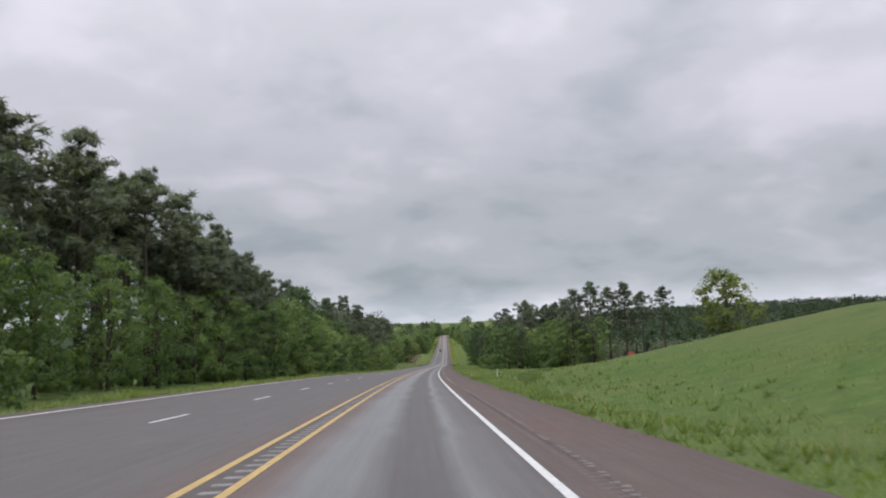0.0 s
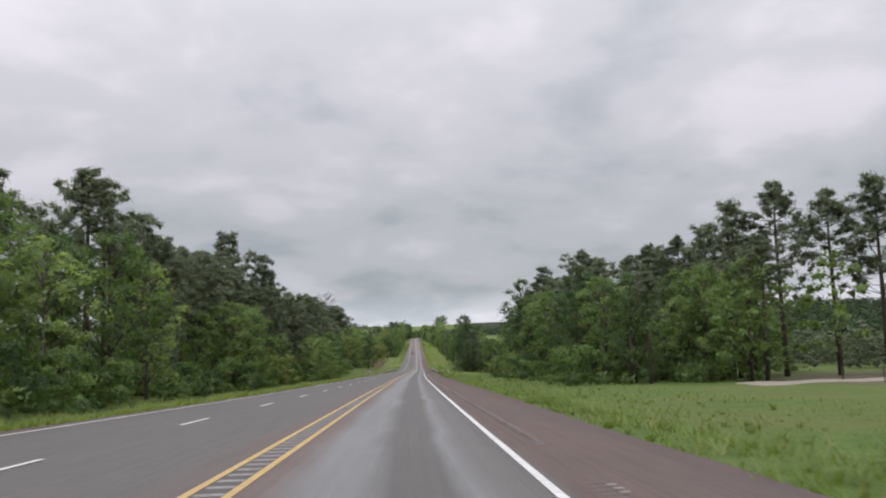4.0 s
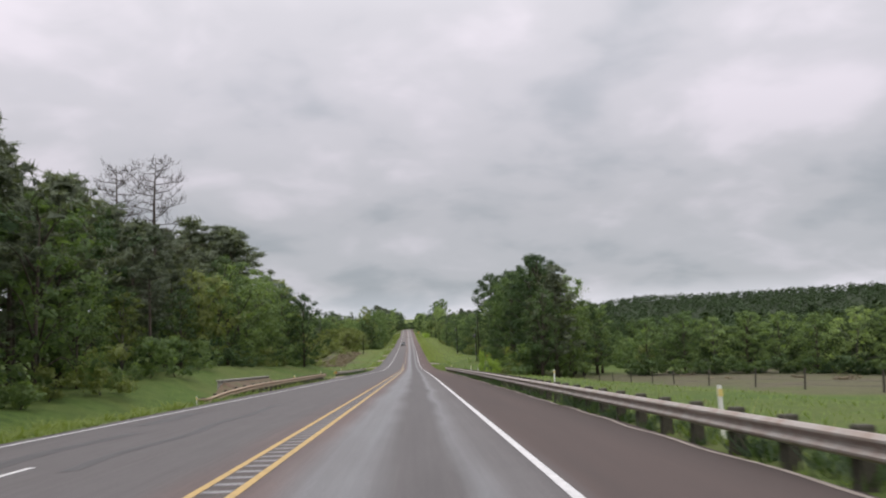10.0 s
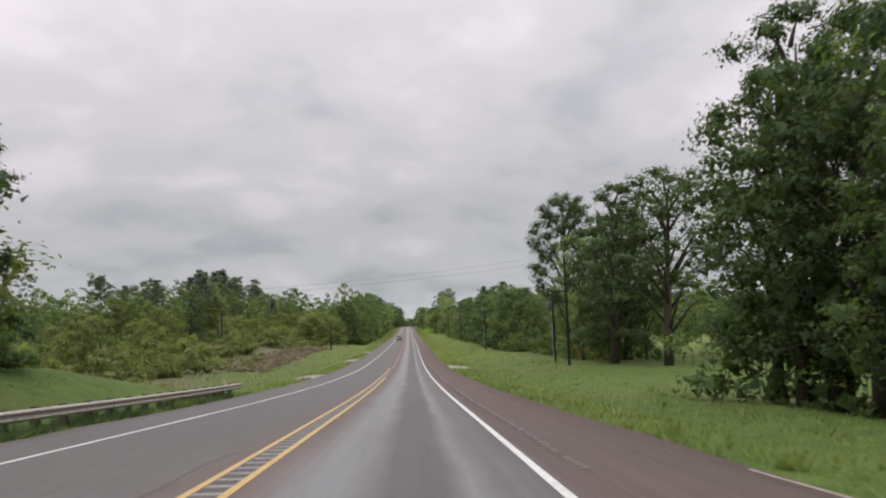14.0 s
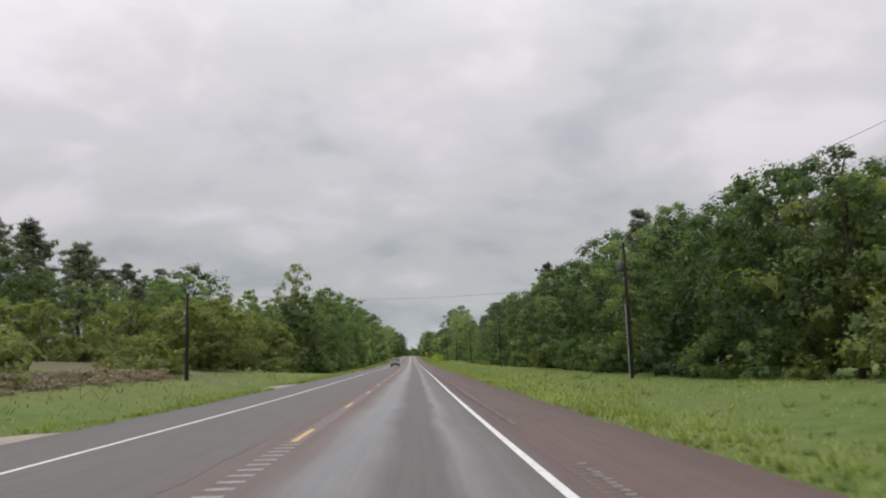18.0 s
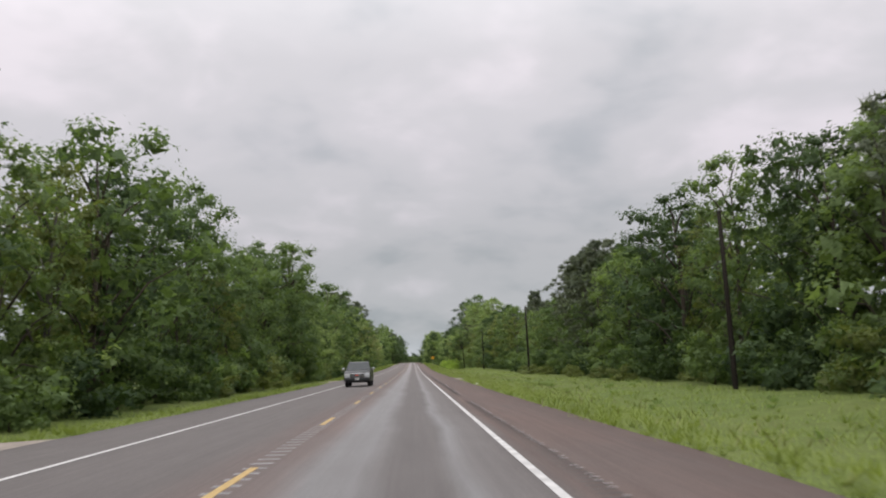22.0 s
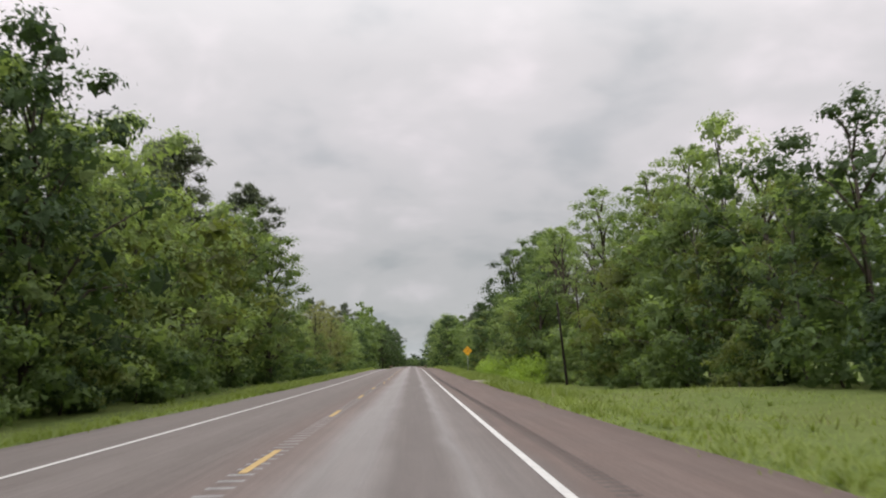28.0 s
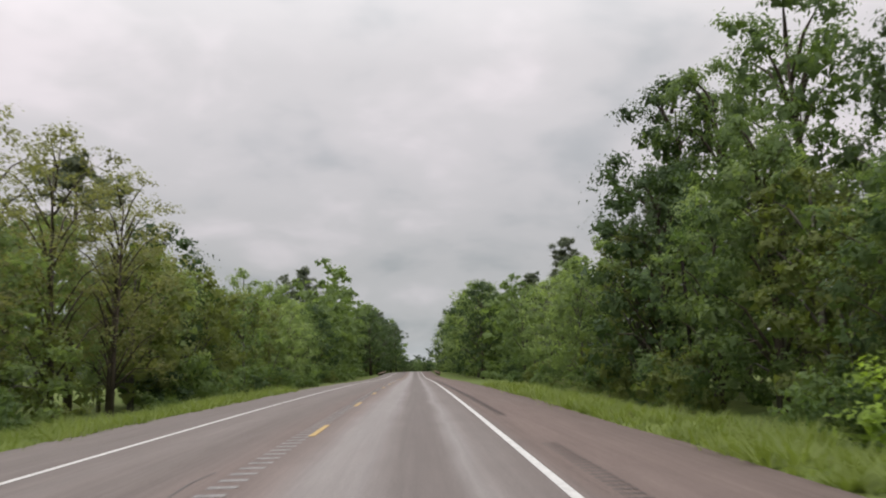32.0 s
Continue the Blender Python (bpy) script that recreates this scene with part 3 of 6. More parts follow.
def broadleaf_data(seed, h, spread, n_clumps, n_leaf, size, bare=0.18, droop=0.0, core=True, bough=1.0, stem=1.0, coarse=False, fill=True):
    """Leaves and limbs of a broadleaf tree, h tall."""
    rs = np.random.RandomState(seed)
    leaves, limbs = [], []
    lean = rs.uniform(-0.04, 0.04, 2)
    top = np.array([lean[0] * h, lean[1] * h, h * 0.86])
    trunk = [(0, 0, -0.4), (lean[0] * h * 0.2, lean[1] * h * 0.2, h * 0.25), (lean[0] * h * 0.6 + rs.uniform(-.3, .3), lean[1] * h * 0.6, h * 0.55), tuple(top)]
    r0 = 0.017 * h * stem
    limbs.append((trunk, (r0 * 1.25, r0 * 0.9, r0 * 0.6, r0 * 0.15), 7))
    for i in range(n_clumps):
        f = (i + 0.5) / n_clumps
        zc = h * (bare + (0.95 - bare) * f ** 0.85)
        prof = math.sin(math.pi * min(1, 0.2 + 0.8 * (zc / h - bare) / (1 - bare))) ** 0.7 if zc > bare * h else 0.7
        ang = i * 2.399 + rs.uniform(-0.5, 0.5)
        rr = spread * (0.3 + 0.7 * prof) * rs.uniform(0.4, 1.0)
        if i >= n_clumps - 2:
            rr *= 0.4
        c = np.array([math.cos(ang) * rr + lean[0] * zc, math.sin(ang) * rr + lean[1] * zc, zc])
        cr = spread * rs.uniform(0.26, 0.42) * bough * (0.75 if f > 0.85 else 1.0)
        leaves.append(clump(c, cr, n_leaf, size, rs, rs.uniform(0.5, 0.85), 1.3, droop, core, 0.7, coarse))
        if i % 2 == 0:
            base = np.array([lean[0] * zc * 0.7, lean[1] * zc * 0.7, max(zc - rr * 0.9 - 1.0, h * 0.12)])
            mid = (base + c) / 2 + np.array([0, 0, 0.25 * rr])
            limbs.append(((tuple(base), tuple(mid), tuple(c)), (r0 * 0.45, r0 * 0.28, r0 * 0.08), 5))
    if core and fill:
        for u in (0.1, 0.25, 0.4, 0.55, 0.7):
            z = h * (bare + (1 - bare) * u)
            leaves.append(heart((lean[0] * z, lean[1] * z, z), spread * 0.45, 14, 0.6, rs, 0.9))
    lv = np.concatenate(leaves)
    mid = lv[:, :3].mean(1) - np.array([0, 0, h * 0.42])
    return rounded(lv, mid / np.array([spread, spread, h * 0.5]), 0.3), limbs


def pine_data(seed, h, n_whorl, per, n_leaf, size, crown=0.5, spread=3.0):
    """Loblolly-like pine: long bare trunk, ragged crown of needle tufts on upswept limbs."""
    rs = np.random.RandomState(seed)
    leaves, limbs = [], []
    r0 = 0.0135 * h
    kx, ky = rs.uniform(-0.3, 0.3, 2)
    limbs.append((((0, 0, -0.4), (kx * 0.5, ky * 0.5, h * 0.4), (kx, ky, h * 0.75), (kx * 0.6, ky * 0.6, h * 0.985)), (r0 * 1.2, r0 * 0.85, r0 * 0.5, r0 * 0.08), 7))
    for w in range(n_whorl):
        f = w / (n_whorl - 1)
        zc = h * (1 - crown + crown * (0.02 + 0.94 * f)) + rs.uniform(-0.3, 0.3)
        ln = spread * (0.75 + 0.5 * math.sin(math.pi * min(1.0, 0.25 + 0.6 * f)) - 0.8 * f ** 2.0) * rs.uniform(0.7, 1.2)
        for k in range(per):
            if rs.rand() < 0.08 + 0.4 * (1 - f) ** 2:
                continue
            ang = w * 1.1 + 6.283 * k / per + rs.uniform(-0.6, 0.6)
            l = ln * rs.uniform(0.5, 1.15)
            tip = np.array([math.cos(ang) * l + kx * f, math.sin(ang) * l + ky * f, zc + l * rs.uniform(0.1, 0.5)])
            base = (kx * 0.8, ky * 0.8, zc - 0.25)
            limbs.append((((base), tuple((np.array(base) + tip) / 2 + np.array([0, 0, -0.12])), tuple(tip)), (r0 * 0.2, r0 * 0.14, r0 * 0.05), 3))
            for u in (0.4, 0.72, 1.0):
                if u < 0.5 and rs.rand() < 0.35:
                    continue
                side = rs.normal(size=3) * 0.3
                c = np.array(base) * (1 - u) + tip * u + np.array([0, 0, 0.2]) + side
                leaves.append(clump(c, rs.uniform(0.5, 0.85) * (0.8 if f > 0.8 else 1.0), n_leaf, size, rs, 0.6, 3.0, core=True, width=0.22, coarse=True))
    leaves.append(clump((kx * 0.6, ky * 0.6, h * 0.965), 0.5, n_leaf, size, rs, 1.5, 3.0, core=False, width=0.4))
    lv = np.concatenate(leaves)
    mid = lv[:, :3].mean(1) - np.array([0, 0, h * (1 - crown * 0.6)])
    return rounded(lv, mid / np.array([spread, spread, h * crown * 0.5]), 0.2), limbs


def bush_data(seed, h, spread, n_clumps, n_leaf, size, core=True, coarse=False):
    rs = np.random.RandomState(seed)
    leaves, limbs = [], []
    for i in range(n_clumps):
        ang, rr = i * 2.399 + rs.uniform(-.4, .4), spread * math.sqrt((i + 0.5) / n_clumps) * 0.75
        zc = h * (rs.uniform(0.25, 0.8) if i % 3 else 0.14) * (1.1 - 0.5 * rr / spread)
        c = np.array([math.cos(ang) * rr, math.sin(ang) * rr, zc])
        leaves.append(clump(c, spread * rs.uniform(0.26, 0.42), n_leaf, size, rs, 0.8, 1.4, core=core, coarse=coarse, width=0.7))
        if i == 0:
            limbs.append((((0, 0, -0.2), tuple(c * np.array([0.6, 0.6, 0.55])), tuple(c)), (0.07, 0.05, 0.02), 6))
    return np.concatenate(leaves), limbs


def bare_data(seed, h, n_limb, spread):
    """A dead tree: bare trunk below, limbs and fine twigs in the upper part, no leaves."""
    rs = np.random.RandomState(seed)
    limbs = []
    r0 = 0.0105 * h
    limbs.append((((0, 0, -0.4), (0.1, 0, h * 0.4), (-0.15, 0.1, h * 0.75), (0.05, 0, h)), (r0 * 1.2, r0 * 0.9, r0 * 0.55, r0 * 0.1), 7))
    for i in range(n_limb):
        f = (i + 0.5) / n_limb
        zc = h * (0.5 + 0.48 * f ** 0.8)
        ang = i * 2.399 + rs.uniform(-.3, .3)
        l = spread * (0.75 + 0.35 * math.sin(math.pi * f) - 0.35 * f) * rs.uniform(0.6, 1.15)
        e = np.array([math.cos(ang), math.sin(ang), 0.0])
        b = np.array([0, 0, zc])
        m1 = b + e * l * 0.5 + np.array([0, 0, l * rs.uniform(-0.02, 0.15)])
        t1 = b + e * l + np.array([0, 0, l * rs.uniform(0.1, 0.45)])
        limbs.append(((tuple(b), tuple(m1), tuple(t1)), (r0 * 0.28, r0 * 0.18, r0 * 0.06), 4))
        for _ in range(9):
            u = rs.uniform(0.3, 1.0)
            p = (b * (1 - u) + t1 * u)
            q = p + rs.normal(size=3) * l * 0.15 + np.array([0, 0, l * 0.12]) + e * l * 0.1
            limbs.append(((tuple(p), tuple(q)), (r0 * 0.10, r0 * 0.05), 3))
            for _ in range(4):
                q2 = q + rs.normal(size=3) * l * 0.10 + np.array([0, 0, l * 0.07])
                limbs.append(((tuple(p * 0.4 + q * 0.6), tuple(q2)), (r0 * 0.065, r0 * 0.035), 3))
    return limbs


class Kind:
    """One shape of tree: the thing is an Empty at the foot, with a trunk and a crown."""

    def __init__(self, name, label, category, leaves, limbs, leaf_mat, bark, height):
        self.name, self.label, self.category, self.height, self.leaves = name, label, category, height, leaves
        v, f = tubes(limbs)
        self.trunk = mesh_from("trunk", v, f, bark, True)
        self.crown = mesh_poly("crown", leaves[:, :3], 3, leaf_mat, leaves[:, 3:]) if leaves is not None else None

    def place(self, s, lat, scale=1.0, yaw=0.0, label="", lean=(0, 0), dz=-0.1, wide=1.0):
        e = new(self.name)
        e.empty_display_size = 0.5
        e.matrix_world = on_ground(s, lat, dz, yaw, scale, lean) @ Matrix.Diagonal((wide, wide, 1, 1))
        child("trunk", self.trunk, e)
        if self.crown:
            child("crown", self.crown, e)
        tagged(e, label or self.label, self.category, "roadside " + self.category + "s")
        return e


BROAD = [Kind("broadleaf_tree", "leafy green broadleaf tree at the forest edge", "tree", *broadleaf_data(100 + i, h, sp, nc + 10, 96, 0.225, br, stem=0.7), LEAF, BARK, h)
         for i, (h, sp, nc, br) in enumerate([(16, 4.8, 21, 0.06), (18, 4.6, 22, 0.1), (14, 5.0, 20, 0.04), (20, 5.2, 23, 0.12), (13, 4.2, 18, 0.03), (17, 5.4, 23, 0.07)])]
FRESH = [Kind("broadleaf_tree", "fresh light green broadleaf tree at the forest edge", "tree", *broadleaf_data(120 + i, h, sp, nc + 10, 96, 0.22, br, stem=0.7), LEAF_FRESH, BARK_PALE, h)
         for i, (h, sp, nc, br) in enumerate([(16, 4.6, 21, 0.06), (18, 4.6, 22, 0.1), (13, 4.4, 18, 0.03)])]
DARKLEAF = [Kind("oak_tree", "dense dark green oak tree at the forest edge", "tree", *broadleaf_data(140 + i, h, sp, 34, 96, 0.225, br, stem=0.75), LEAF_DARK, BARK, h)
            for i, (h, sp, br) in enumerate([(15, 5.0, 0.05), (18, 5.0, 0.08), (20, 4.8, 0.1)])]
PALE = [Kind("young_tree", "pale yellow-green tree with fresh spring leaves", "tree", *broadleaf_data(160 + i, h, sp, 28, 84, 0.21, br), LEAF_PALE, BARK_PALE, h)
        for i, (h, sp, br) in enumerate([(12, 3.6, 0.12), (16, 3.8, 0.25), (9, 3.8, 0.08)])]
PINE = [Kind("pine_tree", "tall dark pine with a bare trunk and ragged crown", "pine tree", *pine_data(200 + i, h, nw, 5, 26, 0.34, cr, sp), NEEDLE, BARK, h)
        for i, (h, nw, cr, sp) in enumerate([(20, 12, 0.5, 3.6), (22, 11, 0.42, 3.8), (18, 12, 0.6, 3.4), (21, 9, 0.34, 3.6), (19, 15, 0.8, 3.6)])]
BUSH = [Kind("bush", "leafy green bush on the grass verge", "bush", *bush_data(300 + i, h, sp, 12, 52, 0.2), LEAF, BARK, h) for i, (h, sp) in enumerate([(3.0, 2.2), (4.2, 2.4), (5.5, 2.6)])]
FRESH_BUSH = [Kind("bush", "leafy light green bush at the forest edge", "bush", *bush_data(330 + i, h, sp, 13, 60, 0.19), LEAF_FRESH, BARK, h) for i, (h, sp) in enumerate([(3.2, 2.3), (4.6, 2.6)])]
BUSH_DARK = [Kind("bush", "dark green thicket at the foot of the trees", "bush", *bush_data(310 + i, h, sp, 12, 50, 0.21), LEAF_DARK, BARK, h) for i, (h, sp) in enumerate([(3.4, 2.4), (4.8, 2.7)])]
SPARSE = [Kind("slender_tree", "tall slender tree with sparse fresh leaves", "tree", *broadleaf_data(180 + i, h, sp, 42, 170, 0.15, br, core=False, bough=0.85, stem=0.62), LEAF_FRESH, BARK, h)
          for i, (h, sp, br) in enumerate([(20, 3.0, 0.2), (18, 3.4, 0.3)])]
WISPY = [Kind("slender_tree", "tall slender tree with thin olive spring leaves", "tree", *broadleaf_data(190 + i, h, sp, 46, 90, 0.13, br, core=False, bough=0.95, stem=0.5), LEAF_BUD, BARK, h)
         for i, (h, sp, br) in enumerate([(15, 3.6, 0.18), (14, 3.2, 0.25)])]
FINE = [Kind("oak_tree", "tall oak with an open leafy crown", "tree", *broadleaf_data(150 + i, h, sp, 52, 150, 0.19, br, bough=0.85, fill=False), m, BARK, h)
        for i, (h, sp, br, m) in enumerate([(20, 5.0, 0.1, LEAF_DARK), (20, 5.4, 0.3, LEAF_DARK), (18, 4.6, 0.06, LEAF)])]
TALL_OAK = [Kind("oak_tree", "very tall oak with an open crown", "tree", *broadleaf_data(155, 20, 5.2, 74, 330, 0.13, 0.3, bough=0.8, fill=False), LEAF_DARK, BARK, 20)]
BUSH_PALE = [Kind("shrub", "light yellow-green shrub in rough grass", "bush", *bush_data(320 + i, h, sp, 13, 70, 0.18), LEAF_PALE, BARK_PALE, h) for i, (h, sp) in enumerate([(2.4, 1.9), (5.5, 3.0)])]
BUSH_LIME = [Kind("shrub", "bright yellow-green shrub", "bush", *bush_data(325 + i, h, sp, 15, 110, 0.16), LEAF_LIME, BARK_PALE, h) for i, (h, sp) in enumerate([(2.4, 1.9), (5.5, 3.0)])]
BRUSHY = [Kind("brush", "low dry brownish brush in rough grass", "bush", *bush_data(340 + i, h, sp, 10, 36, 0.16), BRUSH, BARK_PALE, h) for i, (h, sp) in enumerate([(1.5, 1.9), (2.2, 2.2)])]
BROWN = [Kind("brush", "low brown twiggy brush along the scrub", "bush", *bush_data(345 + i, h, sp, 10, 60, 0.15), BROWN_BRUSH, BARK_PALE, h) for i, (h, sp) in enumerate([(1.5, 1.9), (2.0, 2.2)])]
DEAD = [Kind("dead_tree", "bare dead tree with thin grey-brown limbs", "dead tree", None, bare_data(360 + i, h, n, sp), BARK, BARK, h) for i, (h, n, sp) in enumerate([(24, 30, 3.9), (14, 18, 3.2)])]

# lighter shapes for the trees behind, which are only seen as a mass
BACK_BROAD = [broadleaf_data(400 + i, h, sp, 12, 26, 0.55, 0.2, coarse=True)[0] for i, (h, sp) in enumerate([(16, 4.6), (18, 5.0), (14, 4.4)])]
BACK_PINE = [pine_data(420 + i, h, 8, 4, 6, 0.4, cr, 3.1)[0] for i, (h, cr) in enumerate([(20, 0.55), (22, 0.45)])]
FAR_BROAD = [broadleaf_data(440 + i, h, 5.0, 7, 12, 1.0, 0.1, coarse=True, bough=1.3)[0] for i, h in enumerate([15, 17, 13])]
RIDGE = [broadleaf_data(470 + i, h, 5.0, 6, 9, 1.0, 0.1, coarse=True, bough=1.5, fill=False)[0] for i, h in enumerate([15, 17, 13])]
FAR_FINE = [broadleaf_data(445 + i, h, 5.0, 13, 22, 0.62, 0.05, coarse=True)[0] for i, h in enumerate([15, 17, 13])]
BUSHES_BACK = [bush_data(450 + i, 4.5, 3.0, 6, 22, 0.42, coarse=True)[0] for i in range(2)]
MID_BROAD = [broadleaf_data(460 + i, h, sp, 20, 42, 0.4, 0.12, coarse=True)[0] for i, (h, sp) in enumerate([(16, 4.8), (18, 5.0), (14, 4.6)])]

rnd = random.Random(7)


class Mass:
    """Many trees joined into one mesh of kind stuff."""

    def __init__(self):
        self.q, self.n = [], []

    def add(self, data, s, lat, scale=1.0, wide=1.0):
        a = rnd.uniform(0, 6.283)
        c, sn = math.cos(a) * scale * wide, math.sin(a) * scale * wide
        p = data[:, :3].reshape(-1, 3)
        out = np.empty_like(p)
        out[:, 0] = p[:, 0] * c - p[:, 1] * sn + float(xr(s)) + lat
        out[:, 1] = p[:, 0] * sn + p[:, 1] * c + s
        out[:, 2] = p[:, 2] * scale + float(ground_z(s, lat)) - 0.2
        self.q.append(out)
        n = data[:, 3:].reshape(-1, 3)
        self.n.append(np.stack([n[:, 0] * math.cos(a) - n[:, 1] * math.sin(a), n[:, 0] * math.sin(a) + n[:, 1] * math.cos(a), n[:, 2]], 1))

    def done(self, name, material, label):
        o = new(name, mesh_poly(name, np.concatenate(self.q), 3, material, np.concatenate(self.n)))
        return tagged(o, label, "woodland", kind="stuff")


leaf_mass, pine_mass, far_mass, under_mass, field_mass, grove_mass = Mass(), Mass(), Mass(), Mass(), Mass(), Mass()


def forest(side, s0, s1, front, depth, h_lo, h_hi, pines, dark=0.15, pale=0.12, gap=5.2, bushes=0.8, rows=2, lite=False, fine=False):
    """A stretch of forest edge: whole trees along the front, a mass of trees behind, bushes at its foot."""
    s = s0 + rnd.uniform(0, gap)
    while s < s1:
        lat = side * (front + rnd.uniform(0, 2.6))
        h = rnd.uniform(h_lo, h_hi)
        r = rnd.random()
        if s > 935:
            dark = min(dark, 0.07)
        lead = pines * 0.6 if pines < 0.75 else pines * 0.85
        if r < lead:
            k, h = rnd.choice(PINE), h * 1.08
            lat += side * rnd.uniform(1, 3)
        elif r < lead + dark * (pines < 0.75):
            k = rnd.choice(DARKLEAF)
        elif r < lead + dark * (pines < 0.75) + pale:
            k, h = rnd.choice(PALE), h * 0.8
        else:
            k = rnd.choice(FRESH if s > 935 and rnd.random() < 0.88 else BROAD)
            h *= rnd.uniform(0.5, 0.68) if pines > 0.75 else rnd.uniform(0.62, 1.0) if pines > 0.3 else rnd.uniform(0.8, 1.0)
        if fine and k not in PINE:
            k = FINE[0 if k in DARKLEAF else 2]
        if lite:
            leaf_mass.add(rnd.choice(BACK_BROAD), s, lat, h / 16)
            leaf_mass.add(BUSHES_BACK[0], s + 2, lat - side * 2, 1.0)
        else:
            k.place(s, lat, h / k.height, rnd.uniform(0, 360), wide=rnd.uniform(0.9, 1.15) * (0.85 if fine else 1.0))
        if not lite and rnd.random() < bushes:
            b = rnd.choice(BUSH if rnd.random() < 0.6 else BUSH_DARK if rnd.random() < 0.6 else BUSH_PALE)
            b.place(s + rnd.uniform(-3, 3), side * (front - 2.2 + rnd.uniform(-0.6, 1.4)), rnd.uniform(0.6, 1.15), rnd.uniform(0, 360))
            if rnd.random() < 0.6:
                under_mass.add(rnd.choice(BUSH_DARK).leaves, s + gap * 0.5, side * (front - 0.8 + rnd.uniform(-0.6, 1.4)), rnd.uniform(0.7, 1.2))
        for j in range(rows):
            l2 = side * (front + 4.5 + j * depth / rows + rnd.uniform(-1.5, 1.5))
            s2 = s + rnd.uniform(-2.5, 2.5)
            h2 = rnd.uniform(h_lo, h_hi) * (1.0 if j else 0.9)
            if rnd.random() < pines:
                i = rnd.randrange(2)
                if j == 0:
                    p = rnd.choice(PINE)
                    p.place(s2, l2, h2 * 1.05 / p.height, rnd.uniform(0, 360))
                else:
                    pine_mass.add(BACK_PINE[i], s2, l2, h2 * 1.05 / (20, 22)[i])
            else:
                i = rnd.randrange(3)
                if j == 0 and not lite and (s < s0 + 9 or s > s1 - 9):
                    q = rnd.choice(FRESH if s > 935 else BROAD)
                    q.place(s2, l2, h2 * 0.93 / q.height, rnd.uniform(0, 360))
                    continue
                leaf_mass.add((MID_BROAD if j == 0 and not lite else BACK_BROAD)[i], s2, l2, h2 * (0.93 if j else 0.8) / (16, 18, 14)[i])
            if j < 1:
                leaf_mass.add(BUSHES_BACK[j], s2 + 2, l2 - side * 1.5, rnd.uniform(0.7, 1.1))
        s += gap * rnd.uniform(0.75, 1.3)


# the side with the opposite lanes
forest(-1, -40, 30, 20, 16, 13, 16, 0.3, lite=True)
forest(-1, 30, 50, 20, 16, 13, 16, 0.6, bushes=0.4)
forest(-1, 50, 86, 25, 14, 16, 19, 0.95, pale=0, gap=4.2, bushes=0)
for i in range(11):
    BROAD[(2, 4, 0)[i % 3]].place(48 + i * 5.5, -21.5 - 2.5 * (i % 2), (8.0 + 2.4 * (i * 0.37 % 1)) / BROAD[(2, 4, 0)[i % 3]].height, i * 77)
forest(-1, 86, 124, 22.5, 14, 13.5, 16, 1.1, pale=0, gap=4.0, bushes=0.5)
forest(-1, 124, 200, 20.5, 16, 12, 15.5, 0.6, dark=0.1, pale=0)
forest(-1, 200, 266, 21.5, 16, 13.2, 16.8, 0.95, pale=0, gap=4.0, bushes=0.9)
forest(-1, 266, 284, 22.5, 12, 13.2, 15.2, 1.1, pale=0, gap=3.6, bushes=0, rows=1)
forest(-1, 284, 330, 21.5, 16, 13.4, 16.0, 0.95, pale=0, gap=4.0, bushes=0.9)
forest(-1, 330, 358, 25, 16, 12.6, 15, 0.6, dark=0.4, pale=0)
forest(-1, 358, 392, 25, 16, 12.6, 15.6, 0.6, dark=0.3, pale=0)
forest(-1, 392, 426, 25, 10, 8, 11, 0.1, dark=0.5, pale=0.05)
forest(-1, 424, 500, 24, 14, 12, 15.8, 0.2, dark=0.2, pale=0.1)
forest(-1, 502, 590, 50, 22, 9.5, 12.8, 0.35, pale=0.3, gap=6.5, bushes=0.3)
forest(-1, 590, 650, 50, 22, 11.5, 14.5, 0.4, pale=0.3, gap=6.5, bushes=0.3)
forest(-1, 650, 700, 50, 22, 14, 18, 0.4, pale=0.3, gap=6.5, bushes=0.3)
forest(-1, 700, 735, 35, 18, 13.5, 18.5, 0.15)
forest(-1, 735, 830, 18.5, 16, 14, 18.5, 0.05)
forest(-1, 830, 878, 18, 16, 14, 16.8, 0.12, pale=0.2)
forest(-1, 878, 960, 18, 16, 16, 20.5, 0.12, pale=0.25)
forest(-1, 960, 1000, 18.5, 16, 18, 22, 0.15)
forest(-1, 1000, 1070, 17.5, 16, 9, 13.5, 0.03, dark=0.0, pale=0.5)
forest(-1, 1070, 1180, 17.5, 16, 13, 16, 0.06, pale=0.3)
forest(-1, 1180, 1420, 16, 20, 18, 23, 0.15, gap=6.5, lite=True)
# the near side
forest(1, 208, 245, 30, 14, 12.5, 16.5, 0.7, bushes=0.5)
forest(1, 204, 228, 17.5, 18, 10, 12, 0.4, dark=0.4, pale=0)
forest(1, 228, 292, 17, 18, 12, 14.5, 0.4, dark=0.2, pale=0)
forest(1, 431, 444, 16.5, 3, 10, 12.5, 0.1, dark=0.85, pale=0, gap=4.5, rows=0, fine=True)
forest(1, 442, 494, 17.5, 11, 17.6, 19.8, 0.0, dark=0.75, gap=5, rows=1, bushes=0.25, fine=True)
forest(1, 496, 560, 48, 14, 7, 10, 0.1, gap=6)
forest(1, 545, 600, 24, 18, 9, 12.5, 0.0)
forest(1, 596, 616, 22, 16, 10.5, 12.5, 0.15)
forest(1, 616, 652, 22, 16, 13, 14.8, 0.12)
forest(1, 652, 700, 22, 16, 15, 17.2, 0.12, dark=0.5, pale=0)
forest(1, 700, 740, 22, 16, 14.6, 16.4, 0.12, dark=0.5, pale=0)
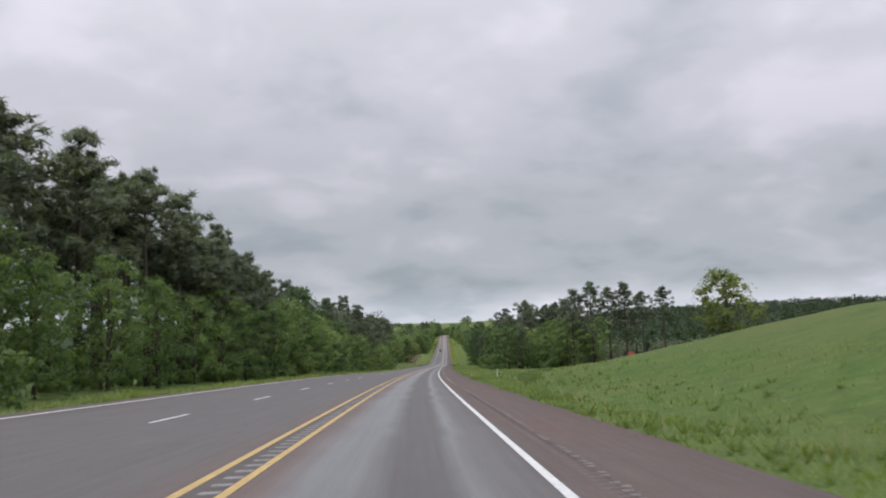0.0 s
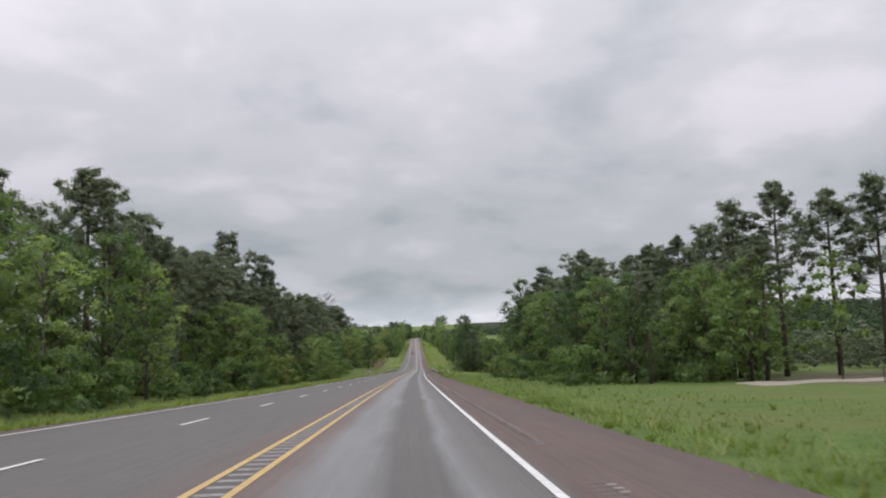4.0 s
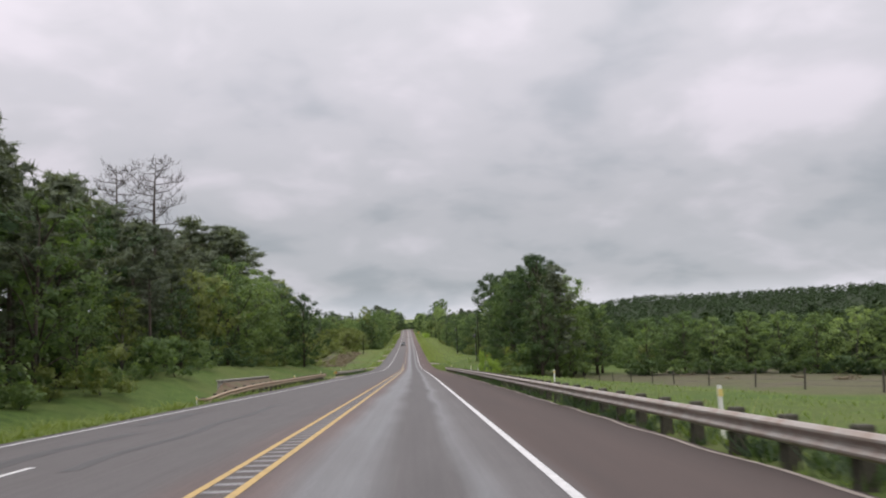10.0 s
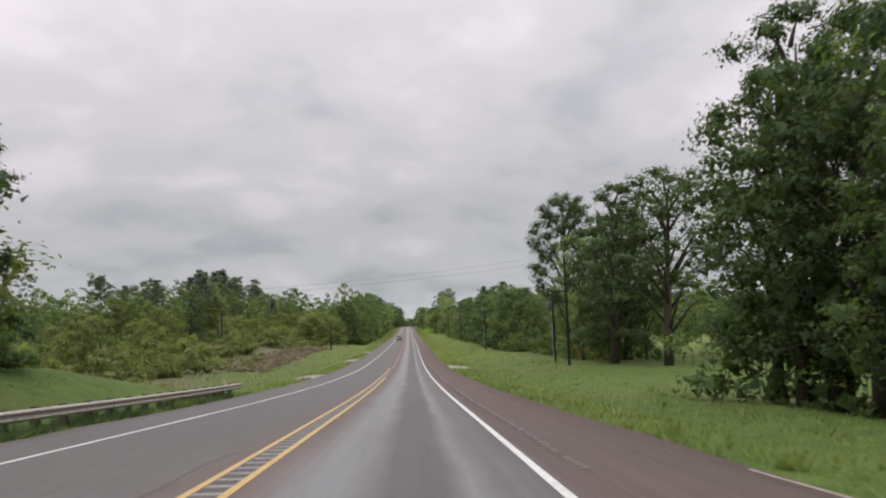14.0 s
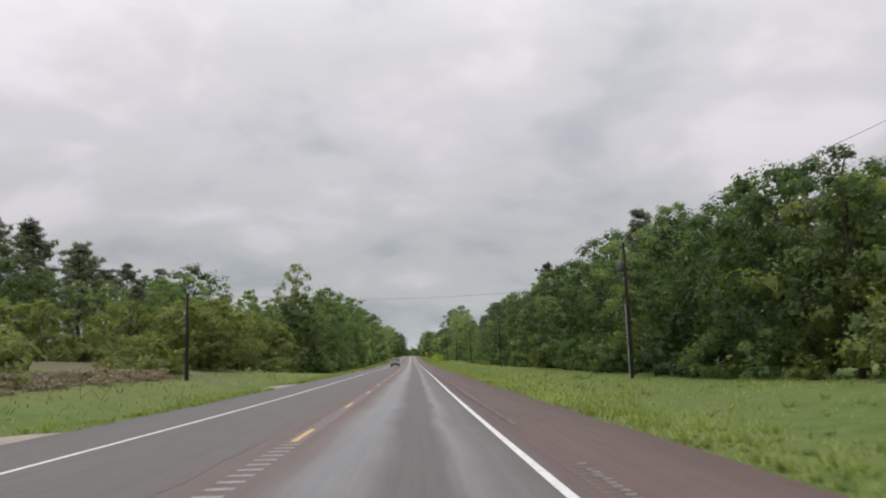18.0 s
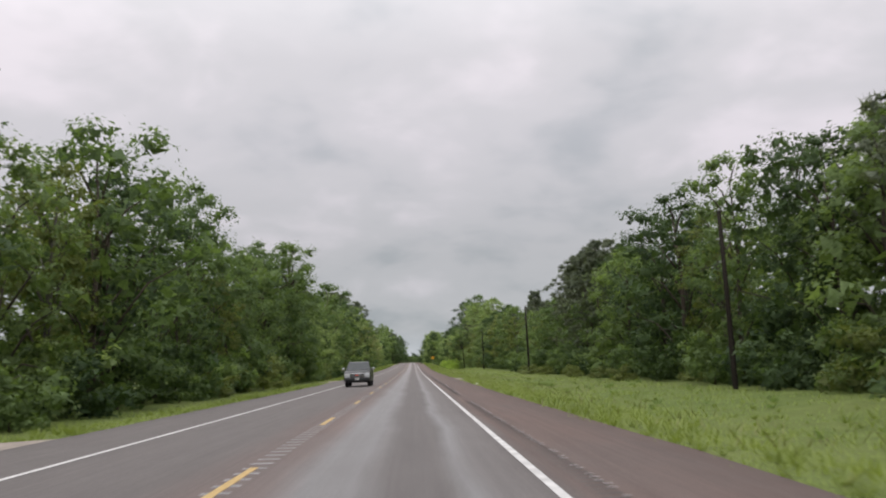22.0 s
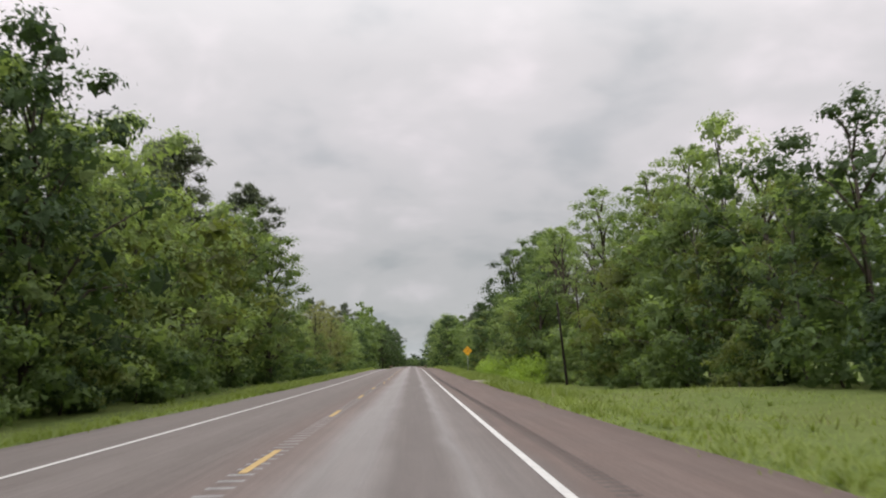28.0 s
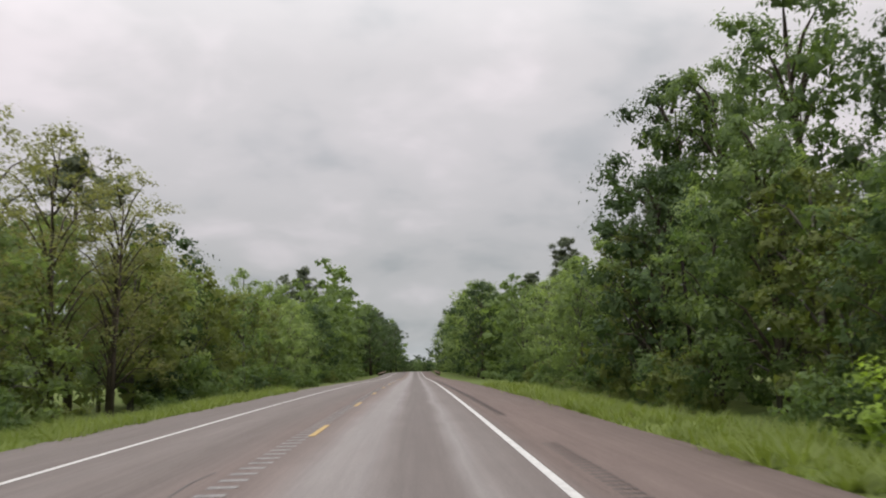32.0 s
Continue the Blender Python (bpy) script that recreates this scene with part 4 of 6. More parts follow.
forest(1, 740, 800, 22, 16, 15, 17, 0.12, dark=0.4, pale=0.05)
forest(1, 800, 840, 22, 16, 13, 15.3, 0.5)
forest(1, 840, 880, 22, 16, 12.8, 15, 0.5)
forest(1, 880, 960, 22, 16, 14.5, 17.5, 0.1, pale=0.25)
forest(1, 960, 986, 22, 16, 17, 20.5, 0.2, pale=0.25)
forest(1, 986, 1006, 23, 14, 9.5, 12.5, 0.0, pale=0.2)
forest(1, 1004, 1030, 15.5, 16, 13, 18, 0.05, pale=0.35)
forest(1, 1030, 1060, 16.5, 16, 11.5, 15, 0.05, pale=0.25)
forest(1, 1060, 1100, 17, 16, 15, 18.5, 0.05, pale=0.2)
forest(1, 1100, 1150, 15.5, 20, 13.5, 16.5, 0.1, gap=6.5)
forest(1, 1150, 1420, 14.5, 20, 15, 19, 0.1, gap=6.5, lite=True)


def hero(kinds, i, s, lat, h, yaw=40, wide=1.0, label=""):
    k = kinds[i % len(kinds)]
    return k.place(s, lat, h / k.height, yaw, label, wide=wide)


# single trees that stand out
hero(DEAD, 0, 425, -31.6, 26, 20, label="tall bare dead pine above the forest edge")
hero(DEAD, 0, 424, -36, 25, 160, label="tall bare dead pine above the forest edge")
for s, l, h in ((418, -41, 22), (431, -44, 24), (414, -38, 20), (470, -34, 24.5), (467, -31, 22.5), (474, -33, 24.5), (480, -35, 24), (472, -39, 25.5), (478, -40, 24), (466, -42, 23), (78, -25, 19.5), (92, -26, 20), (116, -28, 20.5), (172, -29, 18.5), (252, -26.5, 21.5), (264, -24, 20), (284, -26, 19.5), (690, -58, 20), (697, -55, 20.5), (704, -57, 21.5), (712, -53, 20), (719, -56, 21), (726, -50, 19), (744, -64, 25), (779, -60, 25), (750, -62, 22), (975, -23, 24), (980, -25.5, 25), (990, -18.5, 22.5), (1212, -25, 24)):
    hero(PINE, int(s), s, l, h, s * 7 % 360, 1.3 if 464 < s < 481 else 1.0)
for s, l, h in ((221, 41, 21), (216, 44.5, 19), (213, 48, 19.8), (212, 52, 17.5), (211, 57, 18.4), (224, 37, 19.5), (228, 35, 17.5), (232, 33, 17), (238, 31, 17), (267, 29, 18.5), (267, 28, 20), (258, 29, 17.5), (256, 33, 17.5)):
    hero(PINE, int(s + l) % 2 + (2 if l < 34 else 0) + (1 if l > 34 else 0), s, l, h, s * 5 % 360)
for s, l, h in ((222, 24, 11), (226, 29, 12), (219, 29, 9.5), (228, 34, 11.5), (222, 35, 10), (232, 39, 11), (226, 41, 8.5), (236, 44, 9), (216, 25, 7), (238, 34, 12)):
    hero(BROAD if s % 3 else FRESH, s, s, l, h, s * 7, 1.1)
for i in range(14):
    hero((BROAD, FRESH, BROAD)[i % 3], i, 116 + i * 6.1, -20.5 - 2.0 * (i * 0.62 % 1), 10.2 + 2.6 * (i * 0.41 % 1), i * 61, 1.1)
for i, (s, l, h) in enumerate(((466, 27, 13.5), (471, 30, 14), (478, 28, 14.5), (476, 33.5, 13.5), (484, 31, 14.5), (483, 36, 13), (490, 28, 15), (491, 34, 13.5), (462, 24, 13))):
    hero(FINE, 0 if i % 3 else 2, s, l, h, s * 7, 1.1, "dense dark green oak in the grove by the wet field")
for s, l, h in ((732, -37.8, 18.5), (736, -35.5, 18)):
    hero(SPARSE, s, s, l, h, s * 3, 0.8, "tall slender tree with sparse fresh leaves behind the scrub")
for s, l, h in ((806, 23, 16.2), (810, 25.5, 16.8), (814, 23, 16), (819, 25, 17), (823, 23.5, 16.4)):
    hero(PINE, 4, s, l, h, s * 3, 1.0, "dark full-crowned pine at the forest edge")
for s, l, h in ((679, -24.6, 8.8), (683.5, -27, 8.6), (675.5, -27.2, 8.2), (688, -26, 7.4)):
    hero(PALE, 2, s, l, h, s * 3, 1.45, "round olive-yellow tree at the edge of the scrub")
for s, l, h in ((617, 22.6, 12.6), (624, 23, 13.2), (631, 22.6, 13.2), (638, 23, 13.6), (645, 22.6, 13.8)):
    hero(DARKLEAF, s, s, l, h, s * 5, 1.1)
for s, l, h in ((291, -20, 8.5), (299, -20.5, 9.5), (307, -20, 9), (314, -20.5, 8.5), (321, -21, 9.5), (328, -20.5, 11), (337, -21, 11), (345, -22.5, 9)):
    hero(BROAD if s % 3 else FRESH, s, s, l, h, s * 3, 1.15)
for s, l, h in ((934, -19, 17.5), (930, -20.5, 18), (940, -19.5, 17.5), (946, -21, 18)):
    hero(FRESH, s, s, l, h, s * 3, 1.0)
for i, (s, l, h) in enumerate(((462, 39, 10), (458, 44, 10.5), (455, 48, 9.5), (452, 52, 10), (447, 55, 9.5), (440, 57.5, 9), (432, 59, 9.5), (424, 60, 9), (414, 61, 9.5), (404, 60.5, 9), (394, 61, 9), (384, 60, 8.5), (373, 60.5, 9), (362, 60, 8.5))):
    hero((BROAD, BROAD, FRESH, FINE)[i % 4], 2, s, l, h, s * 7, 1.15, "round leafy green tree at the edge of the wet field")
    hero(BUSH if i % 2 else BUSH_DARK, i, s - 3, l - 1.5, 3.4, s * 3, 1.4, "leafy bush at the edge of the wet field")
    hero(BUSH_DARK, i, s + 3, l - 1.0, 2.8, s * 5, 1.4, "leafy bush at the edge of the wet field")
hero(PINE, 4, 438, 19.5, 15.8, 0, 1.2)
for s, l, h in ((649, 24, 15.6), (655.5, 24.5, 15)):
    hero(FINE, 2, s, l, h, s * 3, 0.95, "large leafy broadleaf tree at the forest edge")
hero(PINE, 4, 659, 23, 16.2, 50, 0.9)
hero(FINE, 0, 487, 18.5, 20.8, 20, 0.9)
hero(FINE, 2, 477, 20.5, 20, 90, 0.9)
for s, l, h in ((226, -20.3, 10.5), (231, -19.6, 10), (236, -20.6, 10.8)):
    hero(BROAD, s, s, l, h, s * 5, 1.1)
for s, l, h in ((256, 19, 13), (262, 18.5, 13.2), (268, 19, 13), (275, 18, 12.5)):
    hero(FINE, 0 if s % 4 else 2, s, l, h, s * 5, 1.1, "dense green oak at the forest edge")
hero(PINE, 4, 263, 21.5, 15.5)
hero(DARKLEAF, 0, 480, -20.5, 13.9, 0, 0.95, "round dark green oak at the end of the tree line")
hero(PALE, 1, 494, -28, 18)
for s, l, h in ((722, -27, 10.5), (716, -30, 10), (709, -29, 10), (729, -24.5, 9.5)):
    hero(PALE, 2, s, l, h, s * 3, 1.25, "round olive-yellow tree at the edge of the scrub")
for s, l, h in ((731, -29, 13.5), (734, -23.5, 14), (749, -50, 19), (743, -46, 18.5), (757, -52, 19.5), (738, -52, 18)):
    hero(BROAD, s, s, l, h, s)
for i in range(9):
    hero(BUSH if i % 3 else BUSH_PALE, i, 711 + i * 3.6, -21.5 - 2.5 * (i * 0.6 % 1), 2.6 + 1.6 * (i * 0.37 % 1), i * 71, 1.2)
hero(PALE, 1, 739, -22.5, 21.8, 80, 0.7, "tall thin pale tree above the forest edge")
hero(PALE, 2, 732, -31, 10.2, 0, 1.25, "round olive-yellow tree at the edge of the scrub")
for s, l, h in ((705, -30.5, 9.8), (698, -34, 9), (690, -31, 8.5), (684, -36, 8), (712, -28, 8.5)):
    hero(PALE, 2, s, l, h, s, 1.2, "round olive-yellow tree at the edge of the scrub")
hero(BROAD, 1, 784, -21, 20.8)
hero(FINE, 2, 829, -18.5, 21.5, 20, 1.1, "large leafy broadleaf tree at the forest edge")
hero(FINE, 2, 819, -20, 20, 100, 1.2, "large leafy broadleaf tree at the forest edge")
hero(FINE, 2, 989, -16, 17.5, 0, 1.1, "leafy green broadleaf tree at the forest edge")
hero(FINE, 2, 979, -18, 19, 90, 1.0, "leafy green broadleaf tree at the forest edge")
for s, l, h in ((974, 23, 22), (969, 25, 23), (991, 23, 23.5), (1006, 24, 22), (998, 25.5, 21)):
    hero(SPARSE, s, s, l, h, s * 9, 1.1, "tall slender fresh green tree above the forest edge")
hero(TALL_OAK, 0, 579, 24.5, 26, 30, 0.85, "very tall oak with an open crown above the scrub")
hero(DARKLEAF, 2, 568, 27, 12.5, 130, 1.0, "tall oak with an open crown above the scrub")
hero(SPARSE, 1, 556, 22, 17, 200, 1.0)
hero(SPARSE, 0, 560, 25.5, 20, 70, 1.2)
hero(FINE, 1, 552, 27, 19, 130, 1.0)
hero(FINE, 0, 539, 22, 20.5, 10, 1.15, "tall dense oak beside the utility poles")
hero(FINE, 1, 533, 26, 21, 60, 1.2, "tall dense oak beside the utility poles")
hero(FINE, 0, 546, 24, 17, 190, 1.1, "tall dense oak beside the utility poles")
hero(FINE, 0, 293, 20.5, 19, 30, 0.9, "tall dense oak at the end of the forest edge")
hero(PINE, 4, 272, 22, 18)
hero(FINE, 0, 297.5, 23, 11.5, 200, 0.9)
hero(FINE, 0, 301, 20.8, 12.5, 90, 0.9)
for i, (s, l, h) in enumerate(((1069, -16.8, 14.6), (1064, -18, 15.6), (1057, -18.6, 14.4), (1051, -17.4, 12.6), (1073, -18.4, 13.4))):
    hero(WISPY, i, s, l, h, s * 3, 1.15)
hero(BUSH, 2, 309, 20, 5.6, 30, 1.1, "leafy green bush by the field fence")
hero(BUSH, 1, 296, 17, 3.2, 30)
hero(BROAD, 3, 469, 17, 17)
hero(BROAD, 1, 978, 24, 20.5)
for s, l, h in ((853, -20.5, 17.5), (859, -21.5, 17.5), (866, -20.5, 16.5)):
    hero(PINE, 4, s, l, h, s * 3, 1.0, "dark full-crowned pine at the forest edge")
for s, l, h in ((840, -17.2, 12), (847, -17.4, 12.5), (854, -17, 11), (862, -17.4, 12), (872, -17.2, 11.5)):
    hero(FRESH, s, s, l, h, s * 3, 1.0)
hero(PALE, 1, 970, 24.4, 19.5)
hero(FRESH, 1, 958, 25, 22, 0, 0.95, "tall rounded fresh green tree above the forest edge")
hero(DEAD, 1, 1000, 21, 15, 0)
hero(DEAD, 1, 1003, 24, 17, 90)
hero(DEAD, 1, 1038.7, -26.3, 18.5, 50)
hero(FINE, 0, 1098, 24, 30.5, 30, 0.95, "very tall dark green oak behind the forest edge")
hero(FINE, 2, 1084, 30, 32.5, 200, 0.9, "very tall oak behind the forest edge")
hero(FINE, 2, 1093, 28, 30, 120, 0.9, "very tall oak behind the forest edge")
hero(SPARSE, 1, 1036, 24, 26, 70, 1.1)
hero(SPARSE, 1, 1024, 24, 24.5, 200, 1.0)
hero(FINE, 0, 1057, 24, 23.5, 40, 0.8, "tall dense dark green oak above the forest edge")
hero(FINE, 2, 1050, 26.5, 25.5, 150, 0.8, "tall dense green oak above the forest edge")
hero(FINE, 2, 1042, 24.5, 25.5, 260, 0.8, "tall dense green oak above the forest edge")
for s, l, h in ((1000, 18.5, 8), (1005, 18.5, 9), (997, 19.5, 8.5), (1011, 18, 9)):
    hero(FRESH_BUSH, 1, s, l, h, s * 31, 0.9, "tall dense green thicket at the forest edge")
hero(DEAD, 1, 1009, 20, 16, 40)
for s, l, h in ((992, 13.4, 4.2), (996.5, 13.8, 5.4), (1001, 13.2, 5), (1012, 13.2, 5.5), (1019, 12.8, 4.6), (1024, 13.5, 6), (1033, 12.6, 5), (1042, 13.5, 5.5), (1006, 14, 4)):
    hero(BUSH_LIME, 1, s, l, h, s * 3, 1.1, "bright yellow-green bush at the forest edge")
for i in range(12):
    hero((FRESH_BUSH, BUSH_PALE, FRESH_BUSH)[i % 3], 1, 984 + i * 5.2, (14.6 if i > 2 else 18.9) + 2.2 * (i * 0.62 % 1), 3.4 + 1.8 * (i * 0.41 % 1), i * 67, 1.15, "leafy light green bush at the forest edge")
hero(DARKLEAF, 1, 1084, 18.5, 18.5)
hero(FINE, 2, 1041, 19.5, 14.5, 30, 0.9, "tall dense dark green oak above the forest edge")
hero(FINE, 2, 1066, 19.5, 17, 130, 0.9, "tall dense dark green oak above the forest edge")
hero(DARKLEAF, 1, 1022, 19, 14.5, 60)
# thickets that fill the foot of the forest on both sides
for i in range(30):
    hero((BUSH, FRESH_BUSH, BUSH, BUSH_DARK)[i % 4], i, 738 + i * 7.6, -16.9 - 1.4 * (i * 0.62 % 1), 4.0 + 2.6 * (i * 0.41 % 1), i * 67, 1.1, "leafy green thicket at the foot of the forest")
for i in range(36):
    hero((BUSH, BUSH, BUSH_DARK)[i % 3], i, 622 + i * 9.2, 21.0 + 1.4 * (i * 0.62 % 1), 3.6 + 2.8 * (i * 0.41 % 1), i * 59, 1.05, "leafy green thicket at the foot of the forest")
# the trees that close in on the road before the far bend
for i in range(14):
    hero((DARKLEAF, PINE, DARKLEAF)[i % 3], i, 1262 + i * 9, -12.6 - 2.5 * (i * 0.62 % 1), 18.5 + 3 * (i * 0.41 % 1), i * 71, 1.1)
for i in range(30):
    hero((DARKLEAF, BROAD)[i % 2], i, 1400 + i * 6.2, -12.5 - 4 * (i * 0.62 % 1), 6.5 + 2 * (i * 0.41 % 1), i * 71, 1.3)
for i in range(19):
    hero((DARKLEAF, BROAD, FRESH)[i % 3], i, 1172 + i * 8.5, 11.8 + 2 * (i * 0.62 % 1), 17.5 + 2.5 * (i * 0.41 % 1), i * 53, 1.0)
hero(PALE, 2, 86, 30.6, 7.4, 10, 1.15, "small pale tree with an open crown on the grassy bank")
for s, l, h in ((388, -32, 16), (394, -30.5, 17), (399, -33, 18), (408, -32, 16.5), (413, -34, 16), (404, -36, 18)):
    hero(PINE if s % 2 else DARKLEAF, s, s, l, h, s * 13, 1.1)
hero(BUSH_LIME, 0, 403, 6.4, 3.1, 40, 0.15, "bright yellow-green sapling behind the guardrail")
hero(BUSH_LIME, 1, 401.6, 7.3, 3.4, 0, 0.54, "bright yellow-green shrub behind the guardrail")
for i in range(10):
    hero(PALE, 1, 1010 + i * 6.5, -19 - rnd.uniform(0, 5), rnd.uniform(8.5, 12.5), i * 50, 0.9)
# scrub on the open ground
for i in range(70):
    s = rnd.uniform(506, 705)
    hero(BRUSHY, i, s, -rnd.uniform(25, 48), rnd.uniform(0.8, 1.7), i * 37, 1.2)
for i in range(76):
    hero(BROWN, i, 562 + i * 1.15, -20.0 - 5.0 * (i * 0.618 % 1), 0.6 + 0.55 * (i * 0.37 % 1), i * 37, 1.7)
for i in range(13):
    hero(PALE, 2, 512 + i * 13.5, -rnd.uniform(34, 46), rnd.uniform(5.5, 8), i * 61, 1.2, "round olive-yellow tree in the scrub")
for i in range(46):
    s = rnd.uniform(510, 700)
    hero(BUSH_PALE, i, s, -rnd.uniform(22, 47), rnd.uniform(2.5, 5.5), i * 77)
for i in range(14):
    hero((BUSH, BRUSHY, BUSH_DARK)[i % 3], i, rnd.uniform(540, 600), rnd.uniform(21, 30), rnd.uniform(1.0, 2.0), i * 37)
for i in range(10):
    hero(BUSH_PALE, 0, rnd.uniform(740, 880), rnd.uniform(17.8, 19.2), rnd.uniform(1.0, 1.8), i * 37, 1.2)
for i, s in enumerate((826, 829.5, 833)):
    hero(BUSH_PALE, 0, s, 17.6, 1.7, i * 50, 1.4, "low yellowish bush before the trees")
for i in range(11):
    hero(PINE, (0, 2, 4)[i % 3], 98 + i * 3.3, -24 - 4.5 * (i * 0.62 % 1), 15.4 + 2.0 * (i * 0.41 % 1), i * 83, 1.1)
for s, l, h in ((336, -26, 19.5), (341, -28.5, 20), (347, -26.5, 19.5), (353, -29, 20), (360, -27.5, 18.6), (367, -29, 18.2), (374, -28, 17.8), (382, -30, 17.4), (389, -28.5, 16.8), (409, -29, 15), (412, -32, 17), (416, -34, 18), (420, -30.5, 16.5), (428, -34, 18), (434, -31, 15.5), (440, -33, 17), (447, -31, 15)):
    hero(PINE, (0, 4, 2)[s % 3], s, l, h, s * 11, 1.15)
for i in range(26):
    hero(BROWN, i, rnd.uniform(320, 470), rnd.uniform(36, 54), rnd.uniform(0.4, 0.7), i * 37, 1.8)
# woods that close the far bend of the road and the ring of trees round the wet field
for i in range(260):
    s = rnd.uniform(1420, 1900)
    far_mass.add(rnd.choice(FAR_BROAD), s, rnd.uniform(-150, 190) - (float(xr(s)) - float(xr(1300))), rnd.uniform(0.65, 0.95))
for i in range(130):
    s = 318 + i * 2.2
    edge = 60 + 7 * math.sin(s * 0.031) + 4 * math.sin(s * 0.11)
    field_mass.add(rnd.choice(MID_BROAD), s, edge + rnd.uniform(0, 4), rnd.uniform(0.42, 0.62), 1.25)
    field_mass.add(rnd.choice(FAR_FINE), s + 1, edge + rnd.uniform(7, 16), rnd.uniform(0.5, 0.7), 1.4)
    far_mass.add(rnd.choice(FAR_FINE), s, edge + rnd.uniform(18, 45), rnd.uniform(0.55, 0.75), 1.5)
    field_mass.add(BUSHES_BACK[i % 2], s, edge - 2.5, rnd.uniform(0.4, 0.75), 1.5)
for i in range(150):
    s, l = rnd.uniform(232, 300), 44 + rnd.random() * 120
    grove_mass.add(rnd.choice(FAR_FINE), s, l, rnd.uniform(0.34, 0.5), 1.5)
for i in range(1500):
    far = rnd.random() ** 1.3
    y = 150 + far * 1900
    x = (1 if rnd.random() < 0.6 else -1) * (115 + rnd.random() ** 1.5 * (345 + 900 * far))
    if x > 0 and y < 235 and x < 190:
        continue
    near = abs(x) < 190 and y < 900
    far_mass.add(rnd.choice(FAR_FINE if near else RIDGE), y, x, rnd.uniform(0.6, 0.8), 1.5 if near else 1.9)
# the wooded slope beyond the wet field
for i in range(3000):
    a, r = radians(rnd.uniform(6, 36)), 150 + 1350 * rnd.random() ** 0.7
    far_mass.add(rnd.choice(RIDGE), 290 + r * math.cos(a), max(100, r * math.sin(a)) + rnd.uniform(0, 20), rnd.uniform(0.5, 0.65), rnd.uniform(1.4, 1.9))
under_mass.done("undergrowth", LEAF, "green thicket under the forest edge")
grove_mass.done("thicket", NEEDLE, "grey-green young pine thicket behind the low field")
field_mass.done("field_woodland", LEAF_FIELD, "rounded green trees along the far side of the wet field")
leaf_mass.done("woodland", LEAF, "mass of green broadleaf trees behind the forest edge")
pine_mass.done("pine_woodland", NEEDLE, "mass of dark pines behind the forest edge")
far_mass.done("distant_woodland", LEAF_FAR, "distant wooded hills of green trees")

# ---- road furniture ----
def bm_of(v, f):
    bm = bmesh.new()
    vs = [bm.verts.new(p) for p in v]
    for q in f:
        bm.faces.new([vs[i] for i in q])
    bmesh.ops.recalc_face_normals(bm, faces=bm.faces)
    return bm


def at_road(s, lat, dz=0.0, yaw=0.0):
    return pose(float(xr(s)) + lat, s, float(road_z(s, lat)) + dz, slope(s), 0, heading(s) + yaw)


STEEL = plain("weathered_galvanised_steel", (0.42, 0.39, 0.36), 0.5, 0.45, 0.35, 3.0, 0.0, (0.30, 0.22, 0.17))
RUST_STEEL = plain("rusty_steel", (0.30, 0.19, 0.13), 0.75, 0.3, 0.4, 4.0)
POST_WOOD = plain("weathered_post_wood", (0.070, 0.064, 0.044), 0.9, 0, 0.5, 14.0, 0.01)
CREOSOTE = plain("creosoted_pole_wood", (0.03, 0.025, 0.021), 0.95, 0, 0.5, 8.0, 0.01)
CREOSOTE.node_tree.nodes["Principled BSDF"].inputs["Specular IOR Level"].default_value = 0.1
PLASTIC = plain("white_marker_plastic", (0.72, 0.72, 0.68), 0.5, 0, 0.12, 5.0)
AMBER = plain("amber_reflector", (0.68, 0.55, 0.2), 0.3, 0, 0.1, 5.0)
SIGN_YELLOW = plain("yellow_sign_sheeting", (0.82, 0.40, 0.01), 0.35, 0, 0.06, 2.0)
BLACK = plain("black_sign_print", (0.02, 0.02, 0.02), 0.5, 0, 0.1, 5.0)
GRAVEL = plain("pale_gravel", (0.27, 0.228, 0.195), 0.95, 0, 0.35, 3.0, 0.03)
SOIL = plain("red_clay_soil", (0.128, 0.078, 0.054), 0.95, 0, 0.5, 1.6, 0.06, (0.07, 0.085, 0.03))
CONCRETE = plain("weathered_concrete", (0.33, 0.31, 0.28), 0.9, 0, 0.35, 2.5, 0.01)
WIRE = plain("dark_wire", (0.05, 0.05, 0.05), 0.6, 0.3, 0.2, 3.0)
DARK_METAL = plain("dark_transformer_paint", (0.10, 0.10, 0.105), 0.6, 0.1, 0.2, 3.0)
GREY_METAL = plain("grey_transformer_steel", (0.40, 0.41, 0.42), 0.45, 0.2, 0.15, 3.0)
RED_SIGN = plain("red_sign_paint", (0.5, 0.07, 0.035), 0.5, 0, 0.1, 5.0)
# pale tone stands for worn paint and light caught in the milled grooves
GROOVE = plain("worn_lit_groove_asphalt", (0.30, 0.295, 0.295), 0.8, 0, 0.5, 6.0)

crs = random.Random(5)


# lane dashes
def dash_mesh(name, length, width, material):
    rs = np.random.RandomState(3)
    n = 9
    v, f = [], []
    for i in range(n + 1):
        y = length * i / n
        w = width / 2 * (1 + rs.uniform(-0.08, 0.06))
        v += [(-w, y, 0), (w, y, 0), (-w, y, 0.006), (w, y, 0.006)]
    for i in range(n):
        a, b = 4 * i, 4 * i + 4
        f += [(a + 2, a + 3, b + 3, b + 2), (a, a + 2, b + 2, b), (a + 1, b + 1, b + 3, a + 3)]
    f += [(0, 1, 3, 2), (4 * n, 4 * n + 2, 4 * n + 3, 4 * n + 1)]
    return mesh_from(name, v, f, material)


